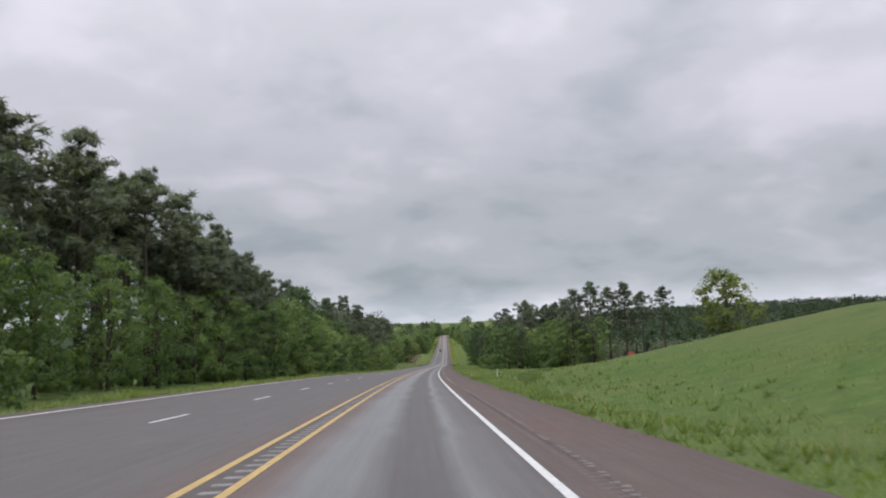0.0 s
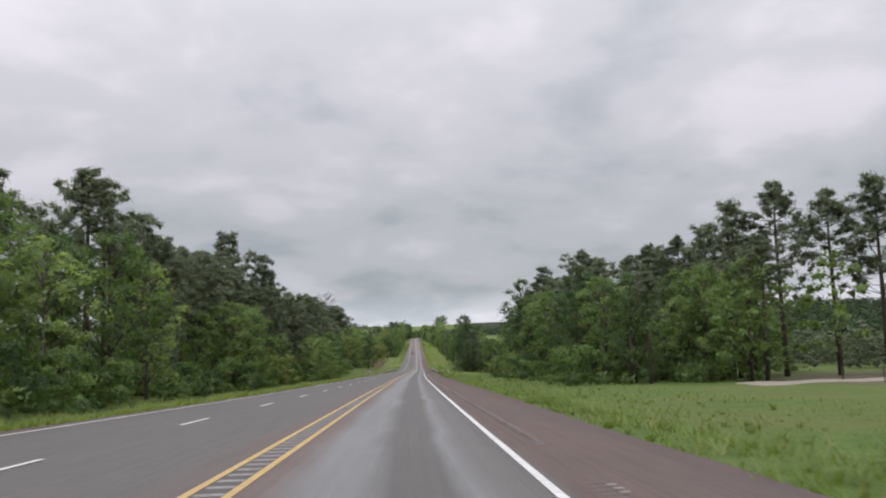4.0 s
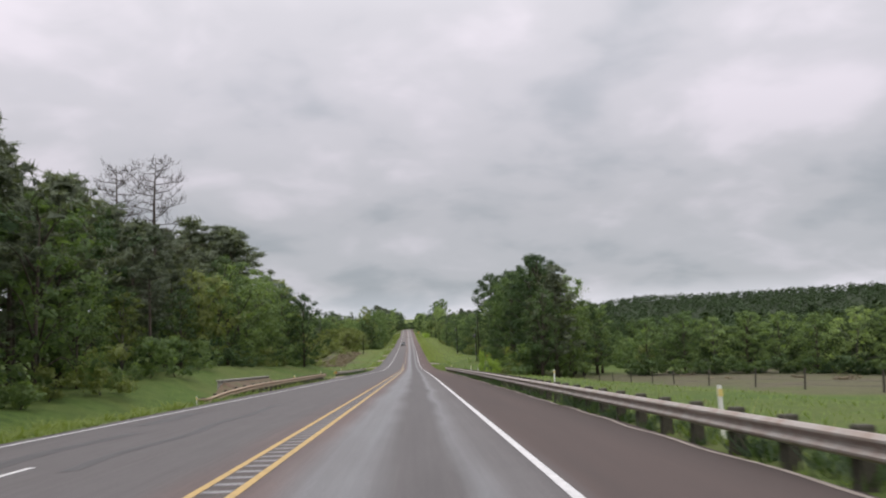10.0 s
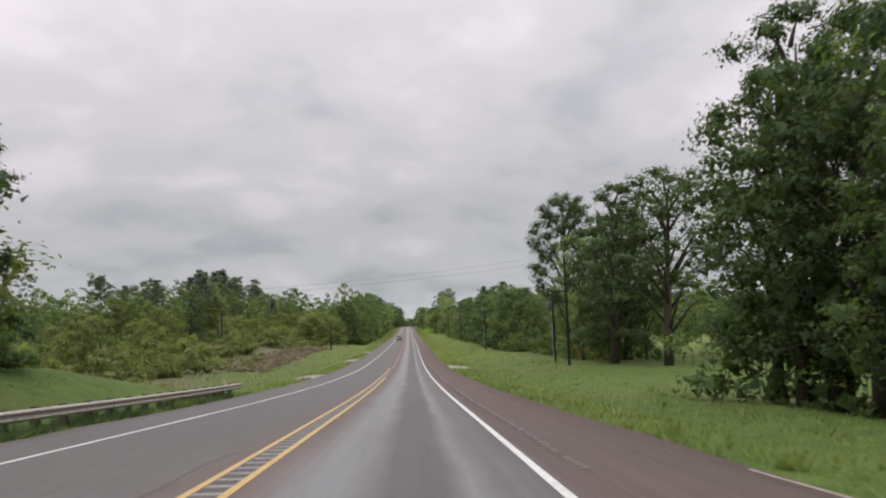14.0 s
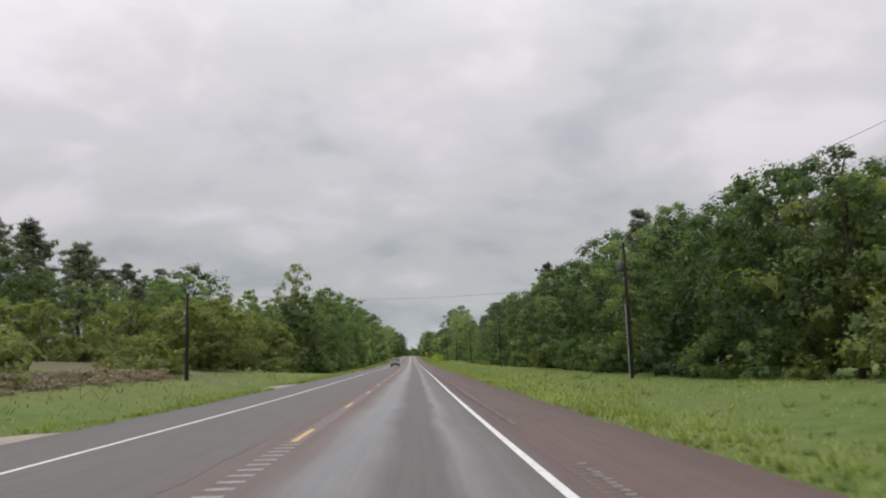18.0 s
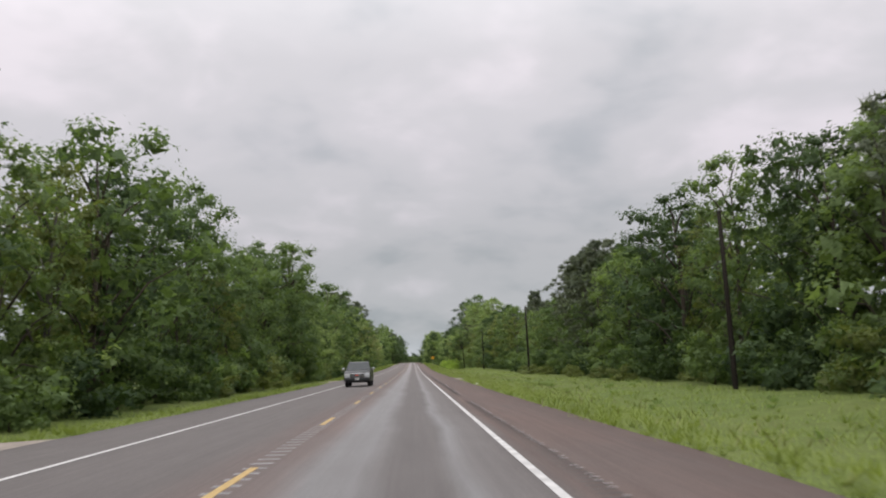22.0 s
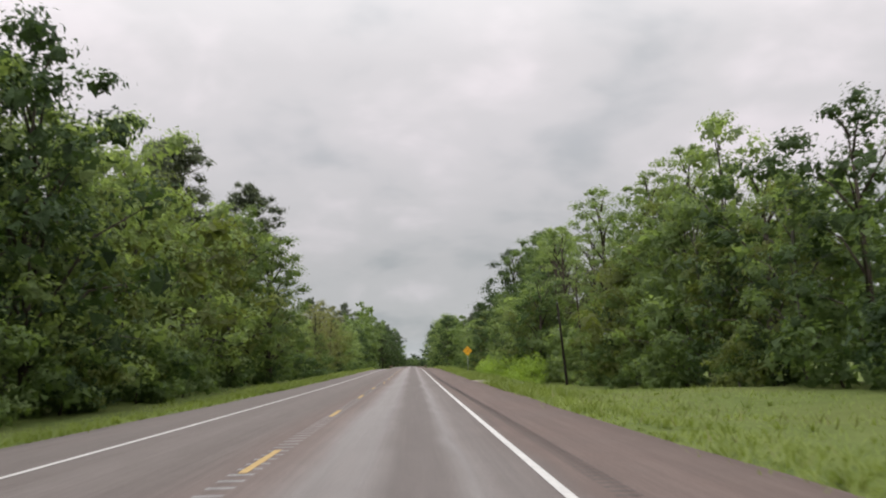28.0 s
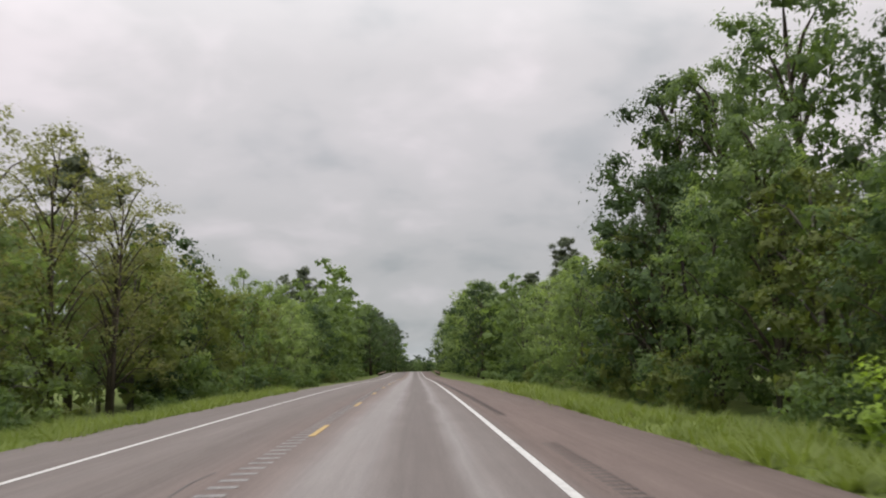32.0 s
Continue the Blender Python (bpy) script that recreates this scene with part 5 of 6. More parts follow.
YD, WD = dash_mesh("dash", 3.05, 0.12, YELLOW_PAINT), dash_mesh("dash", 3.05, 0.12, WHITE_PAINT)
yl = tagged(empty("broken_centre_line"), "broken yellow centre line of painted dashes", "road marking", kind="structure")
for i in range(-30, 36):
    s = 904.8 + 12.09 * i
    if 552 < s < 1330:
        child("dash", YD, yl, m=at_road(s, -2.27 + (0.2 if s > 950 else 0), 0.002))
wl = tagged(empty("broken_lane_line"), "broken white lane line of painted dashes", "road marking", kind="structure")
for i in range(-30, 3):
    s = 305.9 + 11.95 * i
    child("dash", WD, wl, m=at_road(s, -5.9 if s < 150 else -6.05, 0.002))

# rumble strips: milled grooves across the centre line and on the shoulder
def groove_mesh(w, l):
    v = [(-w / 2, 0, 0), (w / 2, 0, 0), (w / 2 * 0.94, l * 0.3, 0.002), (-w / 2 * 0.94, l * 0.3, 0.002), (w / 2 * 0.94, l * 0.7, 0.002), (-w / 2 * 0.94, l * 0.7, 0.002), (w / 2, l, 0), (-w / 2, l, 0)]
    return v, [(0, 1, 2, 3), (3, 2, 4, 5), (5, 4, 6, 7)]


gv, gf = groove_mesh(0.36, 0.17)
GM = mesh_from("groove", gv, gf, GROOVE)
rumble = tagged(empty("rumble_strip"), "milled rumble grooves along the centre line", "rumble strip", kind="structure")
joined_v, joined_f = [], []


def groove_into(vl, fl, v, f, m):
    o = len(vl)
    vl.extend([tuple(m @ Vector(p)) for p in v])
    fl.extend([tuple(i + o for i in q) for q in f])


k = 0
s = -8.0
while s < 1120:
    lat = float(np.interp(s, [440, 520, 566, 600], [-2.25, -2.42, -2.3, -2.25]))
    skip = s > 640 and math.sin(s * 0.11) + math.sin(s * 0.043) < -1.35
    if not skip:
        m = at_road(s, lat, 0.004)
        if 270 < s < 450:
            child("groove", GM, rumble, m=m)
        else:
            groove_into(joined_v, joined_f, gv, gf, m)
    s += 0.61
o = new("rumble_grooves", mesh_from("rumble_grooves", joined_v, joined_f, GROOVE))
tagged(o, "worn milled grooves along the centre line", "rumble strip", kind="stuff")
joined_v, joined_f, tick_v, tick_f, late_v, late_f = [], [], [], [], [], []
sv, sf = groove_mesh(0.30, 0.09)
tv, tf = groove_mesh(0.13, 0.06)
# raised plates: the shade inside the milled grooves is put into their colour
GROOVE_SHADE = plain("shaded_shoulder_groove", (0.113, 0.088, 0.082), 0.75, 0, 0.4, 6.0)
GROOVE_PALE = plain("scraped_groove_edge", (0.36, 0.34, 0.335), 0.8, 0, 0.6, 3.0)
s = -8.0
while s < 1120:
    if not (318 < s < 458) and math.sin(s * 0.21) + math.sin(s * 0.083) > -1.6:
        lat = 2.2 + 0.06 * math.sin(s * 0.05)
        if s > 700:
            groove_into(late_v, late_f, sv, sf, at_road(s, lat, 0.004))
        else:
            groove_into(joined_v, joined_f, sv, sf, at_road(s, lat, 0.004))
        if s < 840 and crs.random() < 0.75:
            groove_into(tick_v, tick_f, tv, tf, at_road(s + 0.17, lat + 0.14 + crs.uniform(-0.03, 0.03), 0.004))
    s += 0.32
o = new("shoulder_rumble_grooves", mesh_from("shoulder_rumble_grooves", joined_v, joined_f, GROOVE_SHADE))
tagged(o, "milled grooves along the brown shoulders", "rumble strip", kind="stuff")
# the later stretch has its groove shade painted darker still
o = new("shoulder_rumble_grooves", mesh_from("shoulder_rumble_grooves", late_v, late_f, plain("deep_shaded_groove", (0.06, 0.049, 0.046), 0.75, 0, 0.4, 6.0)))
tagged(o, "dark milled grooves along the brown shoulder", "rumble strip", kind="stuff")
o = new("groove_scuffs", mesh_from("groove_scuffs", tick_v, tick_f, GROOVE_PALE))
tagged(o, "pale scuffed edges of the shoulder grooves", "rumble strip", kind="stuff")

# dark worn patches in the opposite lanes
patch_mat = plain("worn_dark_asphalt", (0.062, 0.058, 0.057), 0.6, 0, 0.4, 2.0)
for i, (s0, s1, l0, w) in enumerate(((328, 340, -6.9, 0.45), (332, 352, -5.2, 0.3), (343, 349, -7.6, 0.6))):
    strip("asphalt_patch", s0, s1, lambda s, i=i, l0=l0: l0 + 0.12 * math.sin(s * 0.8 + i), w, patch_mat, "dark tar-stained patch on the asphalt", 1.0, 0.004)

strip("pavement_edge", 322, 458, lambda s: 4.47 + 0.05 * math.sin(s * 1.3) + 0.04 * math.sin(s * 0.37), 0.09, GRAVEL, "pale crumbled edge of the pavement under the guardrail", 0.7, 0.004)

# thin crack seams on the road
crack_v, crack_f = [], []
for i in range(30):
    s0 = crs.uniform(0, 1080)
    lat0, ln = crs.choice((-4.4, -2.9, -1.75, 0.2, -7.2, 1.2)) + crs.uniform(-0.3, 0.3), crs.uniform(3, 18)
    if lat0 < float(line_left(s0)):
        continue
    for j in range(int(ln)):
        a, b2 = lat0 + 0.05 * math.sin(j * 1.7 + i), lat0 + 0.05 * math.sin((j + 1) * 1.7 + i)
        o = len(crack_v)
        for (ss, ll) in ((s0 + j, a - 0.012), (s0 + j, a + 0.012), (s0 + j + 1, b2 + 0.012), (s0 + j + 1, b2 - 0.012)):
            crack_v.append((float(xr(ss)) + ll, ss, float(road_z(ss, ll)) + 0.004))
        crack_f.append((o, o + 1, o + 2, o + 3))
o = new("road_cracks", mesh_from("road_cracks", crack_v, crack_f, plain("bitumen_seal", (0.07, 0.065, 0.063), 0.6, 0, 0.3, 5.0)))
tagged(o, "sealed dark cracks along the asphalt", "road crack", kind="stuff")


# ---- guardrails ----
W_PROFILE = [(0.0, -0.156), (-0.022, -0.15), (-0.08, -0.105), (-0.083, -0.075), (-0.03, -0.03), (-0.022, 0.0), (-0.03, 0.03), (-0.083, 0.075), (-0.08, 0.105), (-0.022, 0.15), (0.0, 0.156)]


def panel_mesh(length, side):
    """A W-beam panel: folded steel of some thickness, its waves facing the road."""
    v, f = [], []
    n = len(W_PROFILE)
    pts = [(side * x, z) for x, z in W_PROFILE] + [(side * (x + 0.012), z) for x, z in reversed(W_PROFILE)]
    m = len(pts)
    for y in (0, length):
        v += [(x, y, z) for x, z in pts]
    for i in range(m):
        j = (i + 1) % m
        f.append((i, j, m + j, m + i))
    f += [tuple(range(m))[::-1], tuple(range(m, 2 * m))]
    bm = bm_of(v, f)
    me = bpy.data.meshes.new("rail_panel")
    bm.to_mesh(me)
    bm.free()
    me.materials.append(STEEL)
    return me


def post_mesh():
    """A square-sawn timber post with a slightly worn flat top."""
    v, f = [], []
    for z, w, d in ((-0.9, 0.098, 0.11), (0.1, 0.097, 0.11), (0.49, 0.096, 0.108), (0.512, 0.084, 0.096)):
        v += [(-w, -d, z), (w, -d, z + 0.004), (w, d, z), (-w, d, z - 0.004)]
    for k in range(3):
        f += [(k * 4 + c, k * 4 + (c + 1) % 4, k * 4 + 4 + (c + 1) % 4, k * 4 + 4 + c) for c in range(4)]
    f += [(3, 2, 1, 0), (12, 13, 14, 15)]
    return mesh_from("post", v, f, POST_WOOD)


RAIL_POST = post_mesh()


def guardrail(s0, s1, lat_fn, side, label, top_fn, steel=None, marker=True):
    """side 1: the rail stands on the right of the road, so its face looks left."""
    g = tagged(empty("guardrail", at_road(s0, lat_fn(s0))), label, "guardrail", "guardrails")
    inv = g.matrix_world.inverted()
    L0 = 3.81
    pm = panel_mesh(L0 + 0.05, side)
    if steel:
        pm.materials[0] = steel
    n = int((s1 - s0) / L0)
    for i in range(n):
        s = s0 + i * L0
        la, lb = lat_fn(s), lat_fn(s + L0)
        a = Vector((float(xr(s)) + la, s, float(road_z(s, la)) + top_fn(s) - 0.16))
        b = Vector((float(xr(s + L0)) + lb, s + L0, float(road_z(s + L0, lb)) + top_fn(s + L0) - 0.16))
        d = b - a
        m = Matrix.Translation(a) @ Euler((math.atan2(d.z, math.hypot(d.x, d.y)), 0, math.atan2(-d.x, d.y))).to_matrix().to_4x4()
        child("rail_panel", pm, g, m=inv @ m)
        for q in (0, 0.5):
            ss = s + q * L0
            ll = lat_fn(ss) + side * 0.17
            child("post", RAIL_POST, g, m=inv @ pose(float(xr(ss)) + ll, ss, float(road_z(ss, ll)) + top_fn(ss) - 0.47, 0, crs.uniform(-2, 2), crs.uniform(-5, 5)))
    # turned-back end pieces
    for s, sg in ((s0, -1), (s0 + n * L0, 1)):
        bm = bmesh.new()
        la = lat_fn(s)
        rows = []
        for j in range(5):
            t = j / 4
            rows.append([bm.verts.new((side * (x + 0.30 * t * t), sg * 0.7 * t, z * (1 + 0.12 * t))) for x, z in W_PROFILE])
        for r1, r2 in zip(rows, rows[1:]):
            for p in range(len(W_PROFILE) - 1):
                bm.faces.new((r1[p], r1[p + 1], r2[p + 1], r2[p]))
        bmesh.ops.solidify(bm, geom=bm.faces[:], thickness=0.012)
        part("end_wing", bm, steel or STEEL, g, "flared end piece", m=inv @ pose(float(xr(s)) + la, s, float(road_z(s, la)) + top_fn(s) - 0.16, slope(s), 0, 0))
    if marker:
        z = float(road_z(s0, lat_fn(s0))) + top_fn(s0) - 0.08
        plate = part("end_marker", box_bm(0.36, 0.012, 0.20, (0, 0, 0), 0.004), SIGN_YELLOW, g, "yellow and black striped end marker", m=inv @ pose(float(xr(s0)) + lat_fn(s0) + side * 0.25, s0 - 0.72, z))
        for k in (-1, 0, 1):
            v = [(k * 0.12 - 0.08 + a * 0.055 + (b - 0.5) * 0.10 * side + 0.05, -0.008, (b - 0.5) * 0.19) for a, b in ((0, 0), (1, 0), (1, 1), (0, 1))]
            v += [(x, -0.0062, q) for x, _, q in v]
            part("stripe", bm_of(v, [(0, 1, 2, 3), (7, 6, 5, 4)] + [(i, i + 4, (i + 1) % 4 + 4, (i + 1) % 4) for i in range(4)]), BLACK, plate)
    return g


RUSTY_RAIL = plain("rust_tinted_galvanised_steel", (0.40, 0.31, 0.21), 0.6, 0.3, 0.4, 3.0, 0.0, (0.26, 0.17, 0.11))
guardrail(320.9, 456, lambda s: 4.78, 1, "long weathered W-beam guardrail on round wooden posts", lambda s: 0.60)
guardrail(363, 414, lambda s: float(np.interp(s, [363, 374], [-10.6, -9.75])), -1, "rusty W-beam guardrail on wooden posts above a culvert", lambda s: float(np.interp(s, [363, 368, 374, 400, 414], [0.08, 0.40, 0.54, 0.6, 0.62])), RUSTY_RAIL, False)
guardrail(436, 497, lambda s: float(np.interp(s, [436, 450], [-10.5, -10.0])), -1, "pale W-beam guardrail on short posts beside the grass", lambda s: 0.62)
guardrail(1205, 1248, lambda s: 5.0, 1, "dark rusty W-beam guardrail before the far bend", lambda s: 0.62, RUST_STEEL, False)
guardrail(1222, 1268, lambda s: -8.4, -1, "dark rusty W-beam guardrail before the far bend", lambda s: 0.62, RUST_STEEL, False)


def marker_post(s, lat, h=1.15, lean=0.0, label="thin white plastic roadside marker post"):
    e = tagged(empty("marker_post", on_ground(s, lat, -0.1, crs.uniform(-15, 15), 1, (lean, crs.uniform(-4, 4)))), label, "marker post", "marker posts")
    v, f = [], []
    for z in (-0.3, h * 0.5, h * 0.95, h):
        w = 0.048 if z < h * 0.97 else 0.036
        v += [(-w, 0.01, z), (-w * 0.4, -0.018, z), (w * 0.4, -0.018, z), (w, 0.01, z), (0, 0.004, z)]
    for i in range(3):
        for j in range(5):
            a, b = i * 5 + j, i * 5 + (j + 1) % 5
            f.append((a, b, b + 5, a + 5))
    f += [(0, 4, 3, 2, 1), (15, 16, 17, 18, 19)]
    part("blade", bm_of(v, f), PLASTIC, e)
    part("reflector", box_bm(0.092, 0.012, 0.3 if s < 130 else 0.14, (0, -0.022, h - (0.17 if s < 130 else 0.14)), 0.002), AMBER, e, "orange reflector strip")
    return e


for s, l, h in ((108.5, 9.0, 1.2), (335, 5.7, 1.1), (372, 8.5, 1.35), (413, 6.0, 1.15), (441, 8.8, 1.25), (455, 5.7, 1.1), (371.5, -13.2, 1.15), (399, -11.2, 1.1), (446, -10.9, 1.25), (468, -10.9, 1.1), (497, -10.8, 1.1), (419, -11.0, 1.1)):
    marker_post(s, l, h, crs.uniform(-4, 4))


# ---- utility poles and wires ----
def utility_pole(s, lat, h, label, transformer=False, lean=0.0):
    e = tagged(empty("utility_pole", on_ground(s, lat, -0.2, 0, 1, (0, lean))), label, "utility pole", "utility poles")
    v, f = tube([(0, 0, -1.0), (0, 0, 0.0), (0.02, 0, h * 0.5), (0, 0, h)], [0.17, 0.165, 0.14, 0.105], 10)
    part("pole", bm_of(v, f), CREOSOTE, e, smooth=True)
    ins, fi = tube([(0, 0, h), (0, 0, h + 0.08), (0, 0, h + 0.12), (0, 0, h + 0.2)], [0.03, 0.06, 0.04, 0.03], 8)
    part("insulator", bm_of(ins, fi), GREY_METAL, e, "grey insulator on the pole top")
    for z in (h - 1.6, h - 2.9):
        part("bracket", box_bm(0.22, 0.07, 0.09, (-0.16, 0, z), 0.01), GREY_METAL, e)
    if transformer:
        tv, tf = tube([(0, 0, -0.45), (0, 0, -0.4), (0, 0, 0.35), (0, 0, 0.42), (0, 0, 0.47)], [0.2, 0.25, 0.25, 0.22, 0.08], 14)
        part("transformer", bm_of(tv, tf), DARK_METAL, e, "dark grey cylindrical transformer can", m=Matrix.Translation((-0.42, 0, h - 1.9)), smooth=True)
        part("conduit", bm_of(*tube([(-0.17, -0.05, 0), (-0.17, -0.05, h * 0.55)], [0.035, 0.035], 6)), GREY_METAL, e, "grey cable conduit")
    return e


R_POLES = [(250, 21.0, 9.0), (448, 30, 9.0), (538, 16.8, 12.0), (547.5, 16.9, 8.8), (641, 16.9, 10.9), (749, 17.75, 10.2), (829.5, 17.25, 10.2), (915, 17.5, 9.6), (989.5, 17.2, 9.4), (1075, 17.5, 9.6)]
for i, (s, l, h) in enumerate(R_POLES[2:]):
    utility_pole(s, l, h, "dark creosoted wooden utility pole before the trees" if h != 8.8 else "dark wooden utility pole with a transformer can", h == 8.8 or s == 641, {641: -0.4, 829.5: -1.0, 989.5: -4.0}.get(s, -0.8))
for ds, dl in ((1.2, 3.4), (-2.0, 4.6)):
    e = tagged(empty("guy_wire", on_ground(547.5 + ds, 16.9 + dl)), "steel guy wire with a bright yellow guard sleeve", "guy wire", "guy wires")
    top = e.matrix_world.inverted() @ Vector((float(xr(547.5)) + 16.9, 547.5, float(ground_z(547.5, 16.9)) + 6.8))
    part("wire", bm_of(*tube([(0, 0, -0.2), tuple(top)], [0.009, 0.009], 5)), WIRE, e)
    d = top.normalized()
    part("guard_sleeve", bm_of(*tube([tuple(d * 0.1), tuple(d * 2.3)], [0.035, 0.035], 8)), SIGN_YELLOW, e, "yellow-orange plastic sleeve")
utility_pole(644.5, -18.4, 7.2, "dark wooden utility pole standing in the scrub")
utility_pole(616, -37, 7.0, "dark wooden utility pole with a transformer can in the scrub", True)
utility_pole(556, -62, 11.0, "dark wooden utility pole among the trees")


def wire(p, q, sag, label="thin dark overhead wire", r=0.010):
    pts = []
    for i in range(19):
        t = i / 18
        pts.append(tuple(Vector(p).lerp(Vector(q), t) - Vector((0, 0, 4 * sag * t * (1 - t)))))
    v, f = tube(pts, [r] * 19, 4)
    o = new("overhead_wire", mesh_from("overhead_wire", v, f, WIRE))
    return tagged(o, label, "wire", "overhead wires")


def pole_top(s, lat, h, dz=0.0, dx=0.0):
    return (float(xr(s)) + lat + dx, s, float(ground_z(s, lat)) - 0.2 + h + dz)


wire(pole_top(538, 16.8, 12.0, 0.15), pole_top(556, -62, 11.0, 0.15), 1.9)
wire(pole_top(538, 16.8, 12.0, -0.5), pole_top(556, -62, 11.0, -0.4), 1.8)
wire(pole_top(641, 16.9, 9.8, -1.9, -0.3), pole_top(644.5, -18.4, 7.2, 0.1), 1.0)
wire(pole_top(644.5, -18.4, 7.2, 0.1), pole_top(616, -37, 7.0, 0.1), 0.5)
for a, b in zip(R_POLES[2:], R_POLES[3:]):
    wire(pole_top(*a, 0.2), pole_top(*b, 0.2), 0.7)
    wire(pole_top(*a, -2.9, -0.25), pole_top(*b, -2.9, -0.25), 0.9)


# ---- warning sign ----
def text_mesh(txt, size):
    c = bpy.data.curves.new("letters", "FONT")
    c.body, c.size, c.align_x, c.align_y, c.extrude = txt, size, "CENTER", "CENTER", 0.002
    o = bpy.data.objects.new("letters", c)
    scene.collection.objects.link(o)
    bpy.context.view_layer.update()
    me = bpy.data.meshes.new_from_object(o.evaluated_get(bpy.context.evaluated_depsgraph_get()))
    bpy.data.objects.remove(o)
    bpy.data.curves.remove(c)
    me.materials.clear()
    me.materials.append(BLACK)
    return me


def warning_sign(s, lat, centre_up):
    e = tagged(empty("warning_sign", on_ground(s, lat, 0, heading(s))), "yellow diamond warning sign lettered BRIDGE MAY ICE IN COLD WEATHER", "road sign")
    z = float(zr(s)) + centre_up - float(ground_z(s, lat))
    v, f = tube([(0, 0.05, -0.6), (0, 0.05, z + 0.55)], [0.03, 0.03], 8)
    part("post", bm_of(v, f), GREY_METAL, e, "grey steel sign post", smooth=True)
    half = 0.61
    bm = bmesh.new()
    bmesh.ops.create_cube(bm, size=1.0)
    bmesh.ops.scale(bm, vec=(0.86, 0.006, 0.86), verts=bm.verts)
    bmesh.ops.bevel(bm, geom=[x for x in bm.edges if abs(x.verts[0].co.y - x.verts[1].co.y) > 0.001], offset=0.05, segments=4, affect="EDGES")
    plate = part("plate", bm, SIGN_YELLOW, e, m=Matrix.Translation((0, 0, z)) @ Matrix.Rotation(radians(45), 4, "Y"))
    for i in range(4):
        a = box_bm(0.74, 0.002, 0.014, (0, -0.0042, 0.385))
        bmesh.ops.rotate(a, cent=(0, 0, 0), matrix=Matrix.Rotation(radians(90 * i), 3, "Y"), verts=a.verts)
        part("border", a, BLACK, plate)
    for txt, dz, sz in (("BRIDGE", 0.235, 0.165), ("MAY ICE IN", 0.075, 0.165), ("COLD", -0.085, 0.165), ("WEATHER", -0.245, 0.165)):
        child("letters", text_mesh(txt, sz), e, "black lettering", m=Matrix.Translation((0, -0.007, z + dz)) @ Matrix.Rotation(radians(90), 4, "X") @ Matrix.Diagonal((0.82, 1, 1, 1)))
    for dz in (0.47, -0.47):
        part("bolt", box_bm(0.025, 0.012, 0.025, (0, -0.006, z + dz), 0.004), GREY_METAL, e)
    return e


warning_sign(1001.5, 6.95, 2.5)


# ---- driveways, soil, marsh ----
def apron(s0, s1, la, lb, material, label, name, category, lift=0.05, seed=1, kind="structure"):
    """An irregular patch laid on the ground between two lateral lines."""
    rs = np.random.RandomState(seed)
    n, m = max(6, int((s1 - s0) / 1.0)), max(5, int(abs(lb - la) / 0.8))
    t = np.linspace(0, 1, m)
    lat = la + (lb - la) * t
    SG2 = np.zeros((m, n))
    for i in range(m):
        w = 0.25 * (1 - t[i]) * (s1 - s0) * (1 if material is GRAVEL else 0)
        j0, j1 = 0.06 * (s1 - s0) * math.sin(i * 1.3 + seed) + rs.uniform(-.1, .1), 0.06 * (s1 - s0) * math.sin(i * 1.1 + seed * 2) + rs.uniform(-.1, .1)
        e = 0.5 * (s1 - s0) * (1 - math.sin(math.pi * min(max(t[i], 0.04), 0.96)) ** 0.5) if material is not GRAVEL else 0
        SG2[i] = np.linspace(s0 - w + j0 + e, s1 + w + j1 - e, n)
    LG2 = np.repeat(lat[:, None], n, 1) + rs.uniform(-0.1, 0.1, (m, n))
    ZG = ground_z(SG2, LG2) + lift
    # taper the rim into the ground
    rim = np.zeros((m, n), bool)
    rim[0], rim[-1], rim[:, 0], rim[:, -1] = True, True, True, True
    ZG[rim] -= lift + 0.05
    if material is GRAVEL and abs(la) < 10:
        edge = road_z(SG2, np.where(LG2 > 0, PAVE_R, pave_left(SG2))) - 0.01
        off = np.where(LG2 > 0, LG2 - PAVE_R, pave_left(SG2) - LG2)
        ZG = ZG + np.maximum(edge - ZG, 0) * (1 - sstep(0.4, 2.2, off))
        ZG[:, 0] -= 0.12
        ZG[:, -1] -= 0.12
    o = new(name, grid_mesh(name, xr(SG2) + LG2, SG2, ZG, material))
    return tagged(o, label, category, kind=kind)


for i, (s0, s1, la, lb) in enumerate(DRIVES):
    apron(s0, s1, la, lb, GRAVEL, "pale gravel driveway apron joining the shoulder", "driveway", "driveway", 0.07, i + 1)
SCARS = ((97, 107, 10.2, 12.0), (87, 95.5, 9.3, 10.9), (78, 85, 8.4, 9.9), (108, 115, 13.2, 15.0))
for i, (s0, s1, la, lb) in enumerate(SCARS):
    apron(s0, s1, la, lb, SOIL, "bare reddish clay scar in the grass", "bare_soil", "soil", 0.05, 21 + i)
apron(364, 414, -10.6, -15.5, SOIL, "bare clay bank of the culvert ditch", "bare_soil", "soil", 0.06, 24)

apron(374, 413, -13.6, -17.2, SOIL, "bare clay bank of the culvert ditch", "bare_soil", "soil", 0.06, 29)

